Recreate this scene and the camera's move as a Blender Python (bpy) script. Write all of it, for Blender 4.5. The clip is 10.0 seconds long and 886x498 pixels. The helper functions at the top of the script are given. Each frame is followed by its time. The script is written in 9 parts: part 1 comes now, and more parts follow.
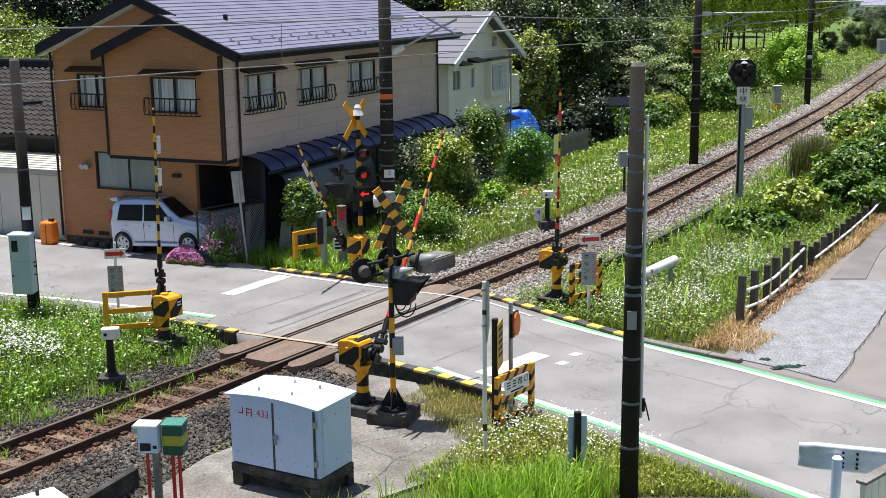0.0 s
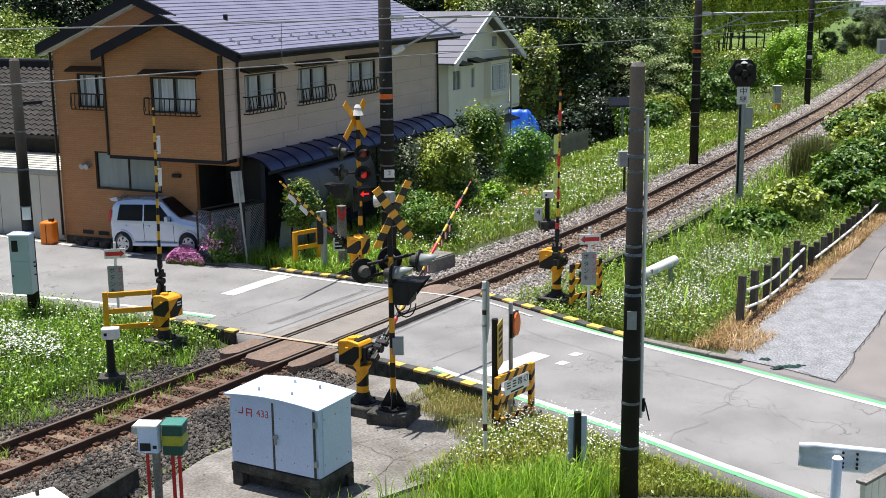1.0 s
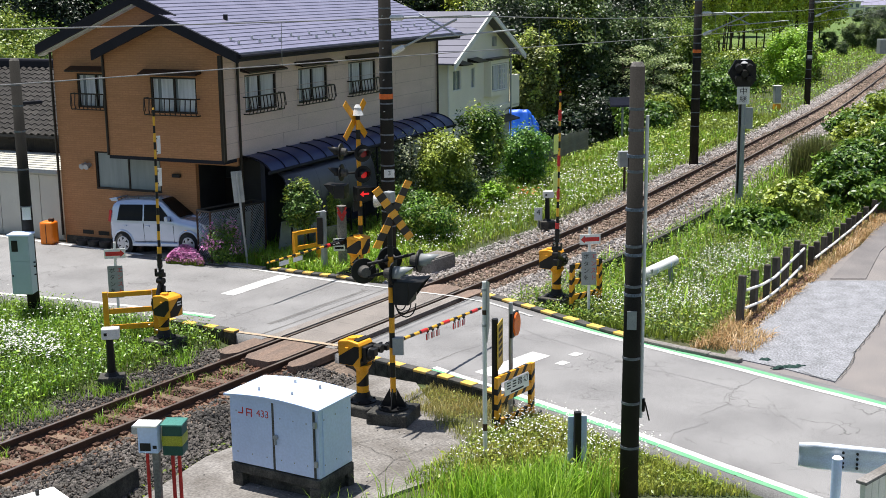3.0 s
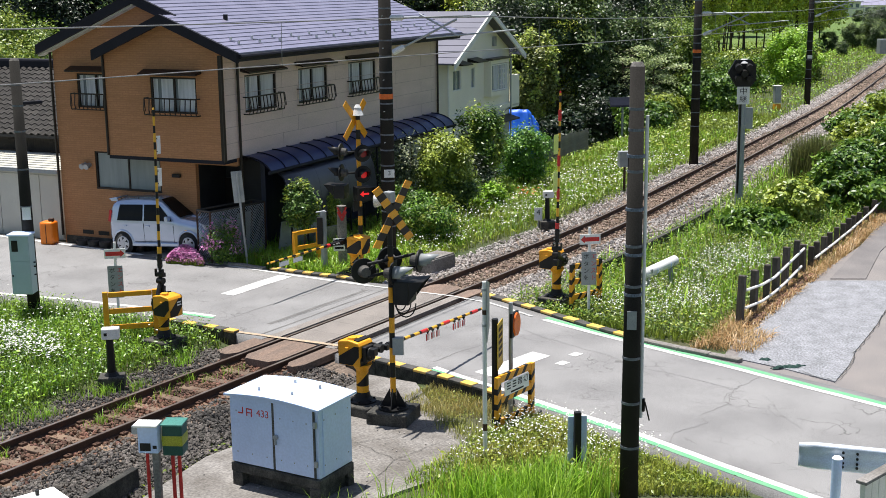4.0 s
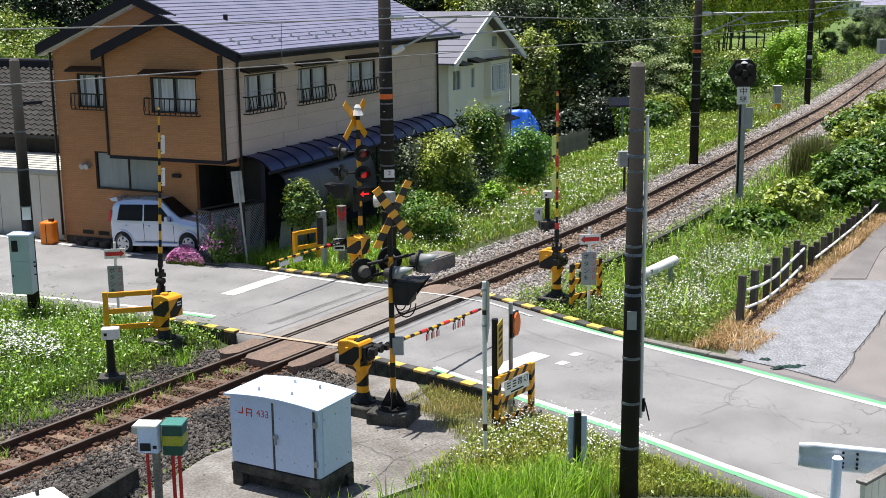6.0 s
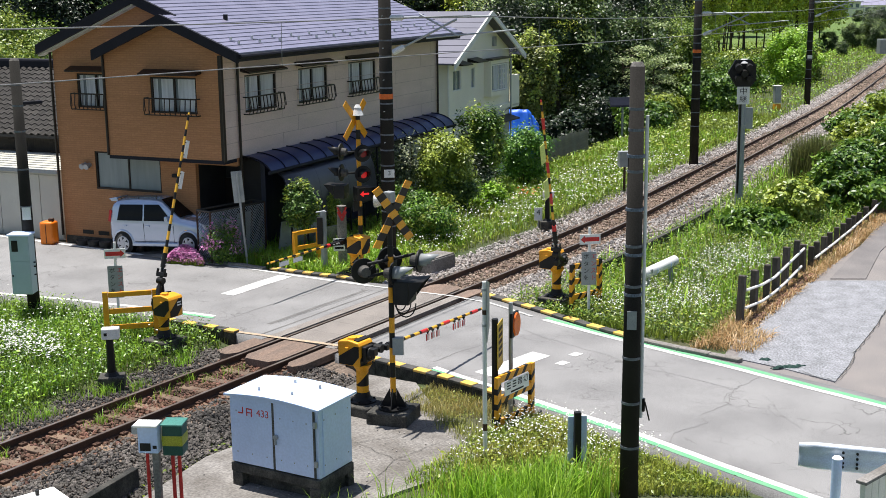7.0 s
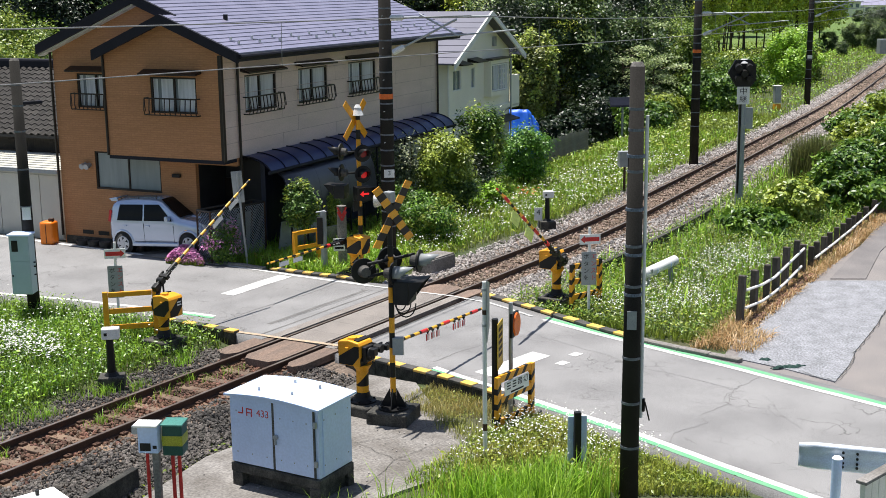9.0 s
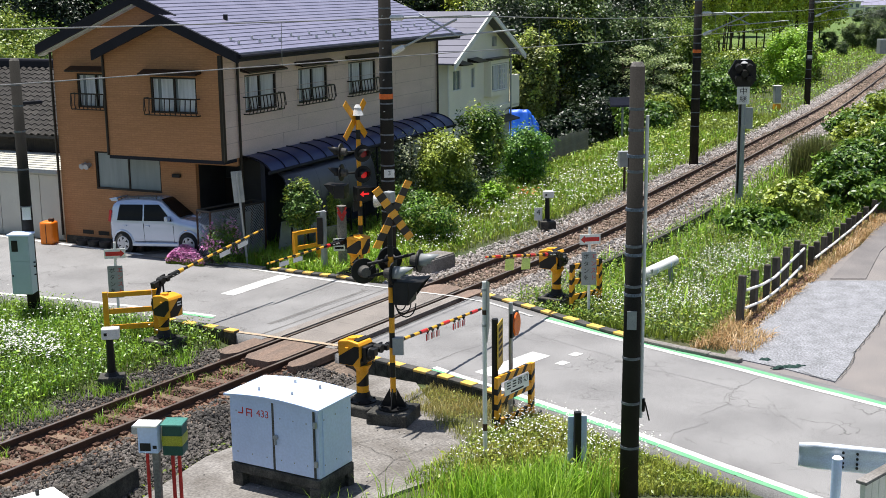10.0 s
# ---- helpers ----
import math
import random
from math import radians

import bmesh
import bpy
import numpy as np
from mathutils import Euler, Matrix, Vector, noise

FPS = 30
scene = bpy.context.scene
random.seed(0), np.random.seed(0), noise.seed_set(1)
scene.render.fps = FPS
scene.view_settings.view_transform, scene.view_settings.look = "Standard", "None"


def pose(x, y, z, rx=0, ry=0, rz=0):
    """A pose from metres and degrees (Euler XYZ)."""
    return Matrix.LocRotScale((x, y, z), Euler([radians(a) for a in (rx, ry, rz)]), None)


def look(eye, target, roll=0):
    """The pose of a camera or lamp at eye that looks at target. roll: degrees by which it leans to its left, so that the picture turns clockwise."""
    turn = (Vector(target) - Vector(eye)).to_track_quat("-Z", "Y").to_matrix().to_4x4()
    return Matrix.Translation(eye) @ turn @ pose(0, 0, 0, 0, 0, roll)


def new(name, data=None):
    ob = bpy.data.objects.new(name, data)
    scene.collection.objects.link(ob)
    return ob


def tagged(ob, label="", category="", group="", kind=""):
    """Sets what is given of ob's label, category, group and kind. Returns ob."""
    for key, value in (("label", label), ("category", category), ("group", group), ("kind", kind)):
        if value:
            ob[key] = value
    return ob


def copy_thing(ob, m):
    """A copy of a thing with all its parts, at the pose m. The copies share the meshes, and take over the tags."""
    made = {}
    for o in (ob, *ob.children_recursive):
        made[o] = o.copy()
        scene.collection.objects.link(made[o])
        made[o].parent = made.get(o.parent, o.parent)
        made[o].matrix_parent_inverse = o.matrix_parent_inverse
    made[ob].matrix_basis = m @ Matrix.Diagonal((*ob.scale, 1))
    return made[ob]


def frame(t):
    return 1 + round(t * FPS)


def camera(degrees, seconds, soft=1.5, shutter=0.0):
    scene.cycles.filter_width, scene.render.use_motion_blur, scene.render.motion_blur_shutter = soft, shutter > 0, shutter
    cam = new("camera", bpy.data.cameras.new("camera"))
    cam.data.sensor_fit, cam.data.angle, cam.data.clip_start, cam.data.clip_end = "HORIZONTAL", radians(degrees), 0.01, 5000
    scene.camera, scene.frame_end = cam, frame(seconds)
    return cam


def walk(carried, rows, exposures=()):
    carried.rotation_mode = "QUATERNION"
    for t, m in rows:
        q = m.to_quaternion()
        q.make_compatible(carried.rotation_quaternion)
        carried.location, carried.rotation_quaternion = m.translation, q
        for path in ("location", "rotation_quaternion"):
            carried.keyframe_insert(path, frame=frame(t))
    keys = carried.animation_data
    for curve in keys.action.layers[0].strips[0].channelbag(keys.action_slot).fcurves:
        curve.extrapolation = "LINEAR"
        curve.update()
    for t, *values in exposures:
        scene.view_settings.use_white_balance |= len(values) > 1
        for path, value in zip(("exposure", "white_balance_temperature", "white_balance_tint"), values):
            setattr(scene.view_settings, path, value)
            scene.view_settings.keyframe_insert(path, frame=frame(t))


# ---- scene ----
cam = camera(39.23, 10.0, soft=0.5)
EYE = Vector((-22.977, -16.829, 7.65))
AIM = Vector((math.cos(radians(11.96)) * math.cos(radians(32.469)), math.cos(radians(11.96)) * math.sin(radians(32.469)), -math.sin(radians(11.96))))
VIEW = look(EYE, EYE + AIM * 10, -0.65)
walk(cam, [(0.0, VIEW), (10.0, VIEW)], [(0.0, 0.53), (10.0, 0.53)])

# ---- world and sun ----
SUN_TO = Vector((0.03, 0.18, 1.0)).normalized()  # towards the sun
world = bpy.data.worlds.new("world")
scene.world = world
world.use_nodes = True
wn = world.node_tree.nodes
sky = wn.new("ShaderNodeTexSky")
sky.sky_type, sky.sun_disc = "NISHITA", False
sky.sun_elevation = math.asin(SUN_TO.z)
sky.sun_rotation = math.atan2(SUN_TO.x, SUN_TO.y)
world.node_tree.links.new(sky.outputs[0], wn["Background"].inputs[0])
wn["Background"].inputs[1].default_value = 0.074
sun = new("sun", bpy.data.lights.new("sun", "SUN"))
sun.data.energy, sun.data.angle, sun.data.color = 5.0, radians(0.53), (1.0, 0.96, 0.90)
sun.matrix_world = look(SUN_TO * 60, (0, 0, 0))


# ---- materials ----
def mat(name, c1, c2=None, scale=6.0, rough=0.6, metal=0.0, bump=0.0, bscale=60.0, fine=0.25, rand=0.0, island=0.0, transm=0.0, emit=0.0, stretch=(1, 1, 1), coat=0.0, spec=0.5):
    """Two colours mixed by broad noise, a finer grain over it, and relief."""
    m = bpy.data.materials.new(name)
    m.use_nodes = True
    t = m.node_tree
    n, l = t.nodes, t.links
    p = n["Principled BSDF"]
    c2 = c2 or tuple(v * 0.8 for v in c1)
    co = n.new("ShaderNodeTexCoord")
    mp = n.new("ShaderNodeMapping")
    mp.inputs["Scale"].default_value = stretch
    l.new(co.outputs["Object"], mp.inputs[0])
    a = n.new("ShaderNodeTexNoise")
    a.inputs["Scale"].default_value, a.inputs["Detail"].default_value = scale, 6
    l.new(mp.outputs[0], a.inputs["Vector"])
    r = n.new("ShaderNodeValToRGB")
    r.color_ramp.elements[0].position, r.color_ramp.elements[1].position = 0.35, 0.65
    r.color_ramp.elements[0].color, r.color_ramp.elements[1].color = (*c1, 1), (*c2, 1)
    l.new(a.outputs[0], r.inputs[0])
    b = n.new("ShaderNodeTexNoise")
    b.inputs["Scale"].default_value, b.inputs["Detail"].default_value = bscale, 3
    l.new(mp.outputs[0], b.inputs["Vector"])
    mr = n.new("ShaderNodeMapRange")
    mr.inputs[1].default_value, mr.inputs[2].default_value = 0.3, 0.7
    mr.inputs[3].default_value, mr.inputs[4].default_value = 1 - fine, 1 + fine
    l.new(b.outputs[0], mr.inputs[0])
    hv = n.new("ShaderNodeHueSaturation")
    l.new(r.outputs[0], hv.inputs["Color"])
    value = mr.outputs[0]
    if rand or island:
        src = n.new("ShaderNodeNewGeometry").outputs["Random Per Island"] if island else n.new("ShaderNodeObjectInfo").outputs["Random"]
        k = rand or island
        m2 = n.new("ShaderNodeMapRange")
        m2.inputs[3].default_value, m2.inputs[4].default_value = 1 - k, 1 + k
        l.new(src, m2.inputs[0])
        mu = n.new("ShaderNodeMath")
        mu.operation = "MULTIPLY"
        l.new(value, mu.inputs[0])
        l.new(m2.outputs[0], mu.inputs[1])
        value = mu.outputs[0]
        if island:
            m3 = n.new("ShaderNodeMapRange")
            m3.inputs[3].default_value, m3.inputs[4].default_value = 0.5 + 0.035 * k, 0.5 - 0.04 * k
            l.new(src, m3.inputs[0])
            l.new(m3.outputs[0], hv.inputs["Hue"])
    l.new(value, hv.inputs["Value"])
    l.new(hv.outputs[0], p.inputs["Base Color"])
    p.inputs["Roughness"].default_value, p.inputs["Metallic"].default_value = rough, metal
    p.inputs["Specular IOR Level"].default_value = spec
    p.inputs["Coat Weight"].default_value = coat
    p.inputs["Transmission Weight"].default_value = transm
    if emit:
        l.new(hv.outputs[0], p.inputs["Emission Color"])
        p.inputs["Emission Strength"].default_value = emit
    if bump:
        bp = n.new("ShaderNodeBump")
        bp.inputs["Strength"].default_value, bp.inputs["Distance"].default_value = bump, 0.02
        l.new(b.outputs[0], bp.inputs["Height"])
        l.new(bp.outputs[0], p.inputs["Normal"])
    return m


def leafy(name, c1, c2, island=0.4):
    """A leaf: two greens, light shining through."""
    m = mat(name, c1, c2, 0.9, 0.4, island=island, fine=0.15, bscale=9, spec=0.5)
    t = m.node_tree
    p = t.nodes["Principled BSDF"]
    tr = t.nodes.new("ShaderNodeBsdfTranslucent")
    mx = t.nodes.new("ShaderNodeMixShader")
    mx.inputs[0].default_value = 0.2
    t.links.new(p.inputs["Base Color"].links[0].from_socket, tr.inputs[0])
    t.links.new(p.outputs[0], mx.inputs[1])
    t.links.new(tr.outputs[0], mx.inputs[2])
    t.links.new(mx.outputs[0], t.nodes["Material Output"].inputs[0])
    return m


M_ASPHALT = mat("asphalt", (0.19, 0.187, 0.188), (0.262, 0.258, 0.258), 0.6, 0.9, bump=0.35, bscale=60, fine=0.3)


def hairline_cracks(m, scale, width, dark):
    """Fine branching cracks over worn patches of a surface."""
    t = m.node_tree
    n, l = t.nodes, t.links
    p = n["Principled BSDF"]
    co = n.new("ShaderNodeTexCoord")
    wob = n.new("ShaderNodeTexNoise")
    wob.inputs["Scale"].default_value = 2.5
    l.new(co.outputs["Object"], wob.inputs["Vector"])
    mix = n.new("ShaderNodeMixRGB")
    mix.inputs[0].default_value = 0.35
    l.new(co.outputs["Object"], mix.inputs[1])
    l.new(wob.outputs["Color"], mix.inputs[2])
    vo = n.new("ShaderNodeTexVoronoi")
    vo.feature = "DISTANCE_TO_EDGE"
    vo.inputs["Scale"].default_value = scale
    l.new(mix.outputs[0], vo.inputs["Vector"])
    edge = n.new("ShaderNodeMapRange")
    edge.inputs[1].default_value, edge.inputs[2].default_value = 0.0, width
    edge.inputs[3].default_value, edge.inputs[4].default_value = 1.0, 0.0
    l.new(vo.outputs[0], edge.inputs[0])
    where = n.new("ShaderNodeTexNoise")
    where.inputs["Scale"].default_value, where.inputs["Detail"].default_value = 0.9, 5
    l.new(co.outputs["Object"], where.inputs["Vector"])
    patch = n.new("ShaderNodeMapRange")
    patch.inputs[1].default_value, patch.inputs[2].default_value = 0.5, 0.62
    l.new(where.outputs[0], patch.inputs[0])
    k = n.new("ShaderNodeMath")
    k.operation = "MULTIPLY"
    l.new(edge.outputs[0], k.inputs[0])
    l.new(patch.outputs[0], k.inputs[1])
    out = n.new("ShaderNodeMixRGB")
    l.new(k.outputs[0], out.inputs[0])
    l.new(p.inputs["Base Color"].links[0].from_socket, out.inputs[1])
    out.inputs[2].default_value = (*dark, 1)
    l.new(out.outputs[0], p.inputs["Base Color"])


hairline_cracks(M_ASPHALT, 3.2, 0.03, (0.10, 0.098, 0.095))
M_SOIL = mat("soil", (0.075, 0.07, 0.035), (0.04, 0.07, 0.016), 0.45, 0.95, bump=0.7, bscale=14, fine=0.4)
M_CONC = mat("concrete", (0.25, 0.235, 0.22), (0.13, 0.117, 0.104), 1.3, 0.9, bump=0.7, bscale=22, fine=0.32)
M_CONC_DARK = mat("dark_concrete", (0.085, 0.08, 0.068), (0.02, 0.02, 0.018), 3.5, 0.9, bump=0.7, bscale=38, fine=0.4)
M_POLE = mat("pole_concrete", (0.035, 0.033, 0.030), (0.024, 0.022, 0.020), 1.2, 0.9, bump=0.06, bscale=70, fine=0.25, spec=0.1)
M_BALLAST = mat("ballast_bed", (0.20, 0.15, 0.115), (0.13, 0.10, 0.08), 1.5, 0.95, bump=1.0, bscale=22, fine=0.5)
M_STONE = mat("ballast_stone", (0.42, 0.39, 0.365), (0.31, 0.28, 0.26), 0.8, 0.9, island=0.45, bscale=30)
M_STONE_BROWN = mat("brown_stone", (0.185, 0.10, 0.06), (0.10, 0.06, 0.042), 0.8, 0.9, island=0.55, bscale=30)
M_STONE_RUST = mat("rusty_stone", (0.36, 0.28, 0.215), (0.25, 0.19, 0.145), 0.8, 0.9, island=0.5, bscale=30)
M_STONE_DARK = mat("dark_stone", (0.135, 0.12, 0.105), (0.042, 0.039, 0.036), 0.7, 0.9, island=0.55, bscale=30)
M_RUST = mat("rusty_rail", (0.085, 0.042, 0.025), (0.055, 0.03, 0.02), 3, 0.75, 0.2, bump=0.3, bscale=60)
M_RAILTOP = mat("rail_head", (0.30, 0.26, 0.23), (0.20, 0.15, 0.12), 2, 0.4, 0.7, fine=0.15)
M_SLEEPER = mat("sleeper", (0.20, 0.135, 0.09), (0.13, 0.09, 0.065), 2, 0.9, bump=0.4, bscale=40, rand=0.2)
M_DECK = mat("deck_plate", (0.24, 0.165, 0.125), (0.17, 0.125, 0.10), 1.6, 0.85, bump=0.6, bscale=26, fine=0.4, rand=0.2, stretch=(0.5, 3, 1))
M_PATCH = mat("warm_asphalt", (0.25, 0.225, 0.205), (0.20, 0.18, 0.165), 1.4, 0.9, bump=0.6, bscale=30, fine=0.35)
M_CRACK = mat("crack_fill", (0.12, 0.117, 0.115), (0.17, 0.165, 0.16), 3, 0.95)
M_WHITE = mat("white_paint", (0.80, 0.80, 0.78), (0.74, 0.74, 0.72), 2, 0.7, fine=0.10)
M_LINE = mat("road_paint", (0.70, 0.70, 0.68), (0.52, 0.52, 0.50), 3.5, 0.8, bump=0.3, bscale=80, fine=0.2)
M_GREEN = mat("green_paint", (0.12, 0.39, 0.20), (0.17, 0.38, 0.22), 3, 0.8, bump=0.3, bscale=80, fine=0.2)
M_ORANGE_LINE = mat("worn_orange_paint", (0.50, 0.36, 0.24), (0.33, 0.27, 0.21), 7, 0.85, fine=0.3)
M_YELLOW = mat("amber_paint", (0.86, 0.39, 0.012), (0.76, 0.32, 0.012), 3, 0.5, fine=0.12)
M_ARM = mat("arm_yellow", (0.80, 0.43, 0.03), (0.70, 0.37, 0.03), 5, 0.5, fine=0.12)
M_KYELLOW = mat("kerb_yellow", (0.78, 0.46, 0.07), (0.58, 0.38, 0.13), 6, 0.8, bump=0.3, fine=0.2)
M_BLACK = mat("black_paint", (0.008, 0.008, 0.009), (0.014, 0.014, 0.014), 4, 0.5, fine=0.2, spec=0.3)
M_KBLACK = mat("kerb_black", (0.055, 0.054, 0.052), (0.10, 0.095, 0.085), 6, 0.85, bump=0.3, fine=0.25)
M_RED = mat("red_paint", (0.62, 0.02, 0.02), (0.5, 0.03, 0.03), 4, 0.5)
M_LAMP_RED = mat("lit_red_lens", (0.9, 0.015, 0.02), (0.8, 0.012, 0.015), 6, 0.3, emit=0.55)
M_LAMP_DIM = mat("dark_red_lens", (0.10, 0.008, 0.008), (0.06, 0.006, 0.006), 6, 0.2)
M_LAMP_FAINT = mat("faint_red_lens", (0.22, 0.008, 0.01), (0.16, 0.006, 0.008), 6, 0.3, emit=0.05)
M_LAMP_MID = mat("glowing_red_lens", (0.7, 0.012, 0.015), (0.6, 0.01, 0.012), 6, 0.3, emit=0.22)
M_GREY = mat("galvanised", (0.40, 0.42, 0.44), (0.32, 0.34, 0.36), 4, 0.5, 0.5, fine=0.12)
M_GREYPAINT = mat("grey_paint", (0.33, 0.35, 0.36), (0.27, 0.29, 0.30), 3, 0.5, fine=0.12)
M_APRON = mat("pinkish_concrete", (0.20, 0.185, 0.182), (0.235, 0.215, 0.205), 1.1, 0.9, bump=0.5, bscale=50, fine=0.2)
M_CABINET = mat("cabinet_white", (0.60, 0.72, 0.97), (0.54, 0.66, 0.90), 1.6, 0.45, fine=0.06, bscale=25)
M_BRICK = mat("tan_brick_siding", (0.43, 0.205, 0.09), (0.37, 0.175, 0.075), 1.2, 0.8, bump=0.35, bscale=9, fine=0.14, stretch=(1, 1, 7))
M_SIDING = mat("taupe_siding", (0.66, 0.525, 0.465), (0.59, 0.47, 0.415), 0.7, 0.75, bump=0.2, bscale=12, fine=0.08, stretch=(1, 1, 4))
M_ROOF = mat("slate_metal_roof", (0.27, 0.26, 0.36), (0.225, 0.22, 0.31), 1.0, 0.38, 0.25, fine=0.08, bscale=8)
M_NAVY = mat("dark_navy_trim", (0.013, 0.013, 0.021), (0.01, 0.01, 0.016), 2, 0.65, spec=0.25)
M_AWNING = mat("blue_sheet", (0.026, 0.038, 0.135), (0.02, 0.028, 0.10), 1, 0.4, fine=0.1)
M_SCREEN = mat("smoked_sheet", (0.075, 0.075, 0.095), (0.05, 0.05, 0.068), 1.2, 0.35, fine=0.12, stretch=(1, 1, 0.4))
M_BRONZE = mat("bronze_frame", (0.03, 0.022, 0.018), (0.022, 0.017, 0.014), 4, 0.4, 0.4)
M_GLASS = mat("window_glass", (0.20, 0.23, 0.25), (0.14, 0.16, 0.18), 1.0, 0.06, fine=0.05)
M_CURTAIN = mat("lace_curtain", (0.62, 0.64, 0.66), (0.46, 0.48, 0.50), 1.4, 0.9, fine=0.1, stretch=(8, 8, 0.6))
M_DARK = mat("dark_interior", (0.012, 0.012, 0.014), (0.02, 0.02, 0.022), 2, 0.6)
M_STUCCO = mat("cream_stucco", (0.88, 0.85, 0.74), (0.80, 0.77, 0.67), 0.6, 0.85, bump=0.3, bscale=40, fine=0.06)
M_WROOF = mat("pale_metal_roof", (0.135, 0.135, 0.18), (0.11, 0.11, 0.15), 0.8, 0.55, 0.0, fine=0.1)
M_PINKROOF = mat("faded_red_roof", (0.42, 0.20, 0.17), (0.36, 0.17, 0.15), 0.5, 0.7, fine=0.1)
M_CAR = mat("silver_blue_car_paint", (0.50, 0.57, 0.72), (0.47, 0.54, 0.68), 1, 0.24, 0.6, fine=0.03, coat=0.6)
M_CARGLASS = mat("tinted_glass", (0.006, 0.007, 0.008), (0.009, 0.01, 0.012), 1, 0.1, spec=0.12)
M_UNDER = mat("shade_blue_sheeting", (0.03, 0.036, 0.07), (0.018, 0.022, 0.045), 1.2, 0.5, fine=0.2, stretch=(6, 6, 0.5))
M_JOINT = mat("siding_joint", (0.42, 0.335, 0.295), (0.36, 0.28, 0.25), 2, 0.8)
M_BAND = mat("dull_steel_band", (0.17, 0.19, 0.22), (0.11, 0.12, 0.14), 9, 0.55, 0.3, fine=0.3)
M_BLIND = mat("pale_blind", (0.30, 0.33, 0.32), (0.25, 0.28, 0.27), 1.2, 0.85, fine=0.06, stretch=(5, 5, 0.5))
M_SLAB = mat("grey_path_concrete", (0.15, 0.14, 0.14), (0.20, 0.185, 0.18), 0.8, 0.9, bump=0.4, bscale=40, fine=0.25)
M_PANEL = mat("matt_solar_cells", (0.01, 0.012, 0.02), (0.014, 0.016, 0.026), 4, 0.9, spec=0.05)
M_ALLOY = mat("alloy_wheel", (0.62, 0.63, 0.66), (0.55, 0.56, 0.6), 4, 0.35, 0.3, fine=0.05)
M_TYRE = mat("tyre_rubber", (0.02, 0.02, 0.02), (0.028, 0.028, 0.028), 8, 0.85)
M_TARP = mat("blue_tarpaulin", (0.01, 0.16, 0.80), (0.008, 0.09, 0.60), 1.5, 0.45, bump=0.3, bscale=3)
M_GREENBOX = mat("dark_green_paint", (0.012, 0.085, 0.07), (0.01, 0.07, 0.055), 4, 0.5)
M_WOOD = mat("weathered_wood", (0.075, 0.065, 0.055), (0.05, 0.044, 0.038), 5, 0.9, bump=0.5, bscale=40, rand=0.25, stretch=(4, 4, 0.6))
M_BARK = mat("bark", (0.10, 0.075, 0.05), (0.06, 0.045, 0.032), 5, 0.95, bump=0.6, bscale=25)
M_TILE = mat("grey_roof_tile", (0.044, 0.04, 0.037), (0.03, 0.028, 0.026), 3, 0.75, rand=0.3, spec=0.25)
M_SHED = mat("grey_shed_paint", (0.55, 0.54, 0.48), (0.48, 0.47, 0.42), 0.8, 0.6, fine=0.08)
M_WIRE = mat("wire", (0.32, 0.32, 0.32), (0.26, 0.26, 0.26), 3, 0.5, 0.5)
M_PORC = mat("white_porcelain", (0.75, 0.75, 0.74), (0.68, 0.68, 0.67), 3, 0.25)
M_GRAVEL = mat("pale_lot", (0.285, 0.29, 0.315), (0.205, 0.21, 0.225), 2.6, 0.95, bump=1.0, bscale=24, fine=0.45)
L_GRASS = leafy("grass_blade", (0.17, 0.245, 0.022), (0.25, 0.31, 0.04), 0.45)
L_LONG = leafy("long_grass", (0.20, 0.40, 0.022), (0.30, 0.48, 0.045), 0.35)
L_BANK = leafy("bank_grass", (0.10, 0.18, 0.016), (0.18, 0.27, 0.03), 0.55)
L_DRY = leafy("dry_grass", (0.52, 0.36, 0.17), (0.40, 0.26, 0.11), 0.4)
L_BUSH = leafy("bush_leaf", (0.06, 0.14, 0.014), (0.13, 0.245, 0.027), 0.65)
L_LIGHT = leafy("pale_leaf", (0.26, 0.36, 0.05), (0.37, 0.44, 0.08), 0.5)
# near-black green: the shade deep inside foliage is put into this colour
L_SHADE = leafy("deep_shade_leaf", (0.010, 0.024, 0.006), (0.018, 0.04, 0.009), 0.6)
L_BAMBOO = leafy("bamboo_leaf", (0.62, 0.66, 0.10), (0.42, 0.55, 0.07), 0.4)
L_PETAL = leafy("white_petal", (0.78, 0.78, 0.74), (0.70, 0.71, 0.66), 0.1)
L_PINK = leafy("pink_petal", (0.66, 0.24, 0.50), (0.76, 0.42, 0.64), 0.3)
L_ORANGE = leafy("orange_petal", (0.75, 0.14, 0.02), (0.7, 0.10, 0.02), 0.2)


# ---- building tools ----
def mesh_ob(name, bm, material):
    me = bpy.data.meshes.new(name)
    bm.to_mesh(me)
    bm.free()
    me.materials.append(material)
    return new(name, me)


def part(name, bm, material, parent, label=""):
    ob = mesh_ob(name, bm, material)
    ob.parent = parent
    return tagged(ob, label)


def thing(name, m, label, category, group="", kind=""):
    ob = new(name)
    ob.empty_display_size = 0.1
    ob.matrix_world = m
    return tagged(ob, label, category, group, kind)


def box(bm, c, s, r=None, bevel=0.0):
    """A box with centre c, size s, turned by the matrix r."""
    m = Matrix.Translation(c) @ (r or Matrix()) @ Matrix.Diagonal((*s, 1))
    vs = bmesh.ops.create_cube(bm, size=1, matrix=m)["verts"]
    if bevel:
        es = list({e for v in vs for e in v.link_edges})
        bmesh.ops.bevel(bm, geom=es, offset=bevel, segments=2, affect="EDGES", profile=0.6)
    return bm


def one_box(c, s, r=None, bevel=0.0):
    return box(bmesh.new(), c, s, r, bevel)


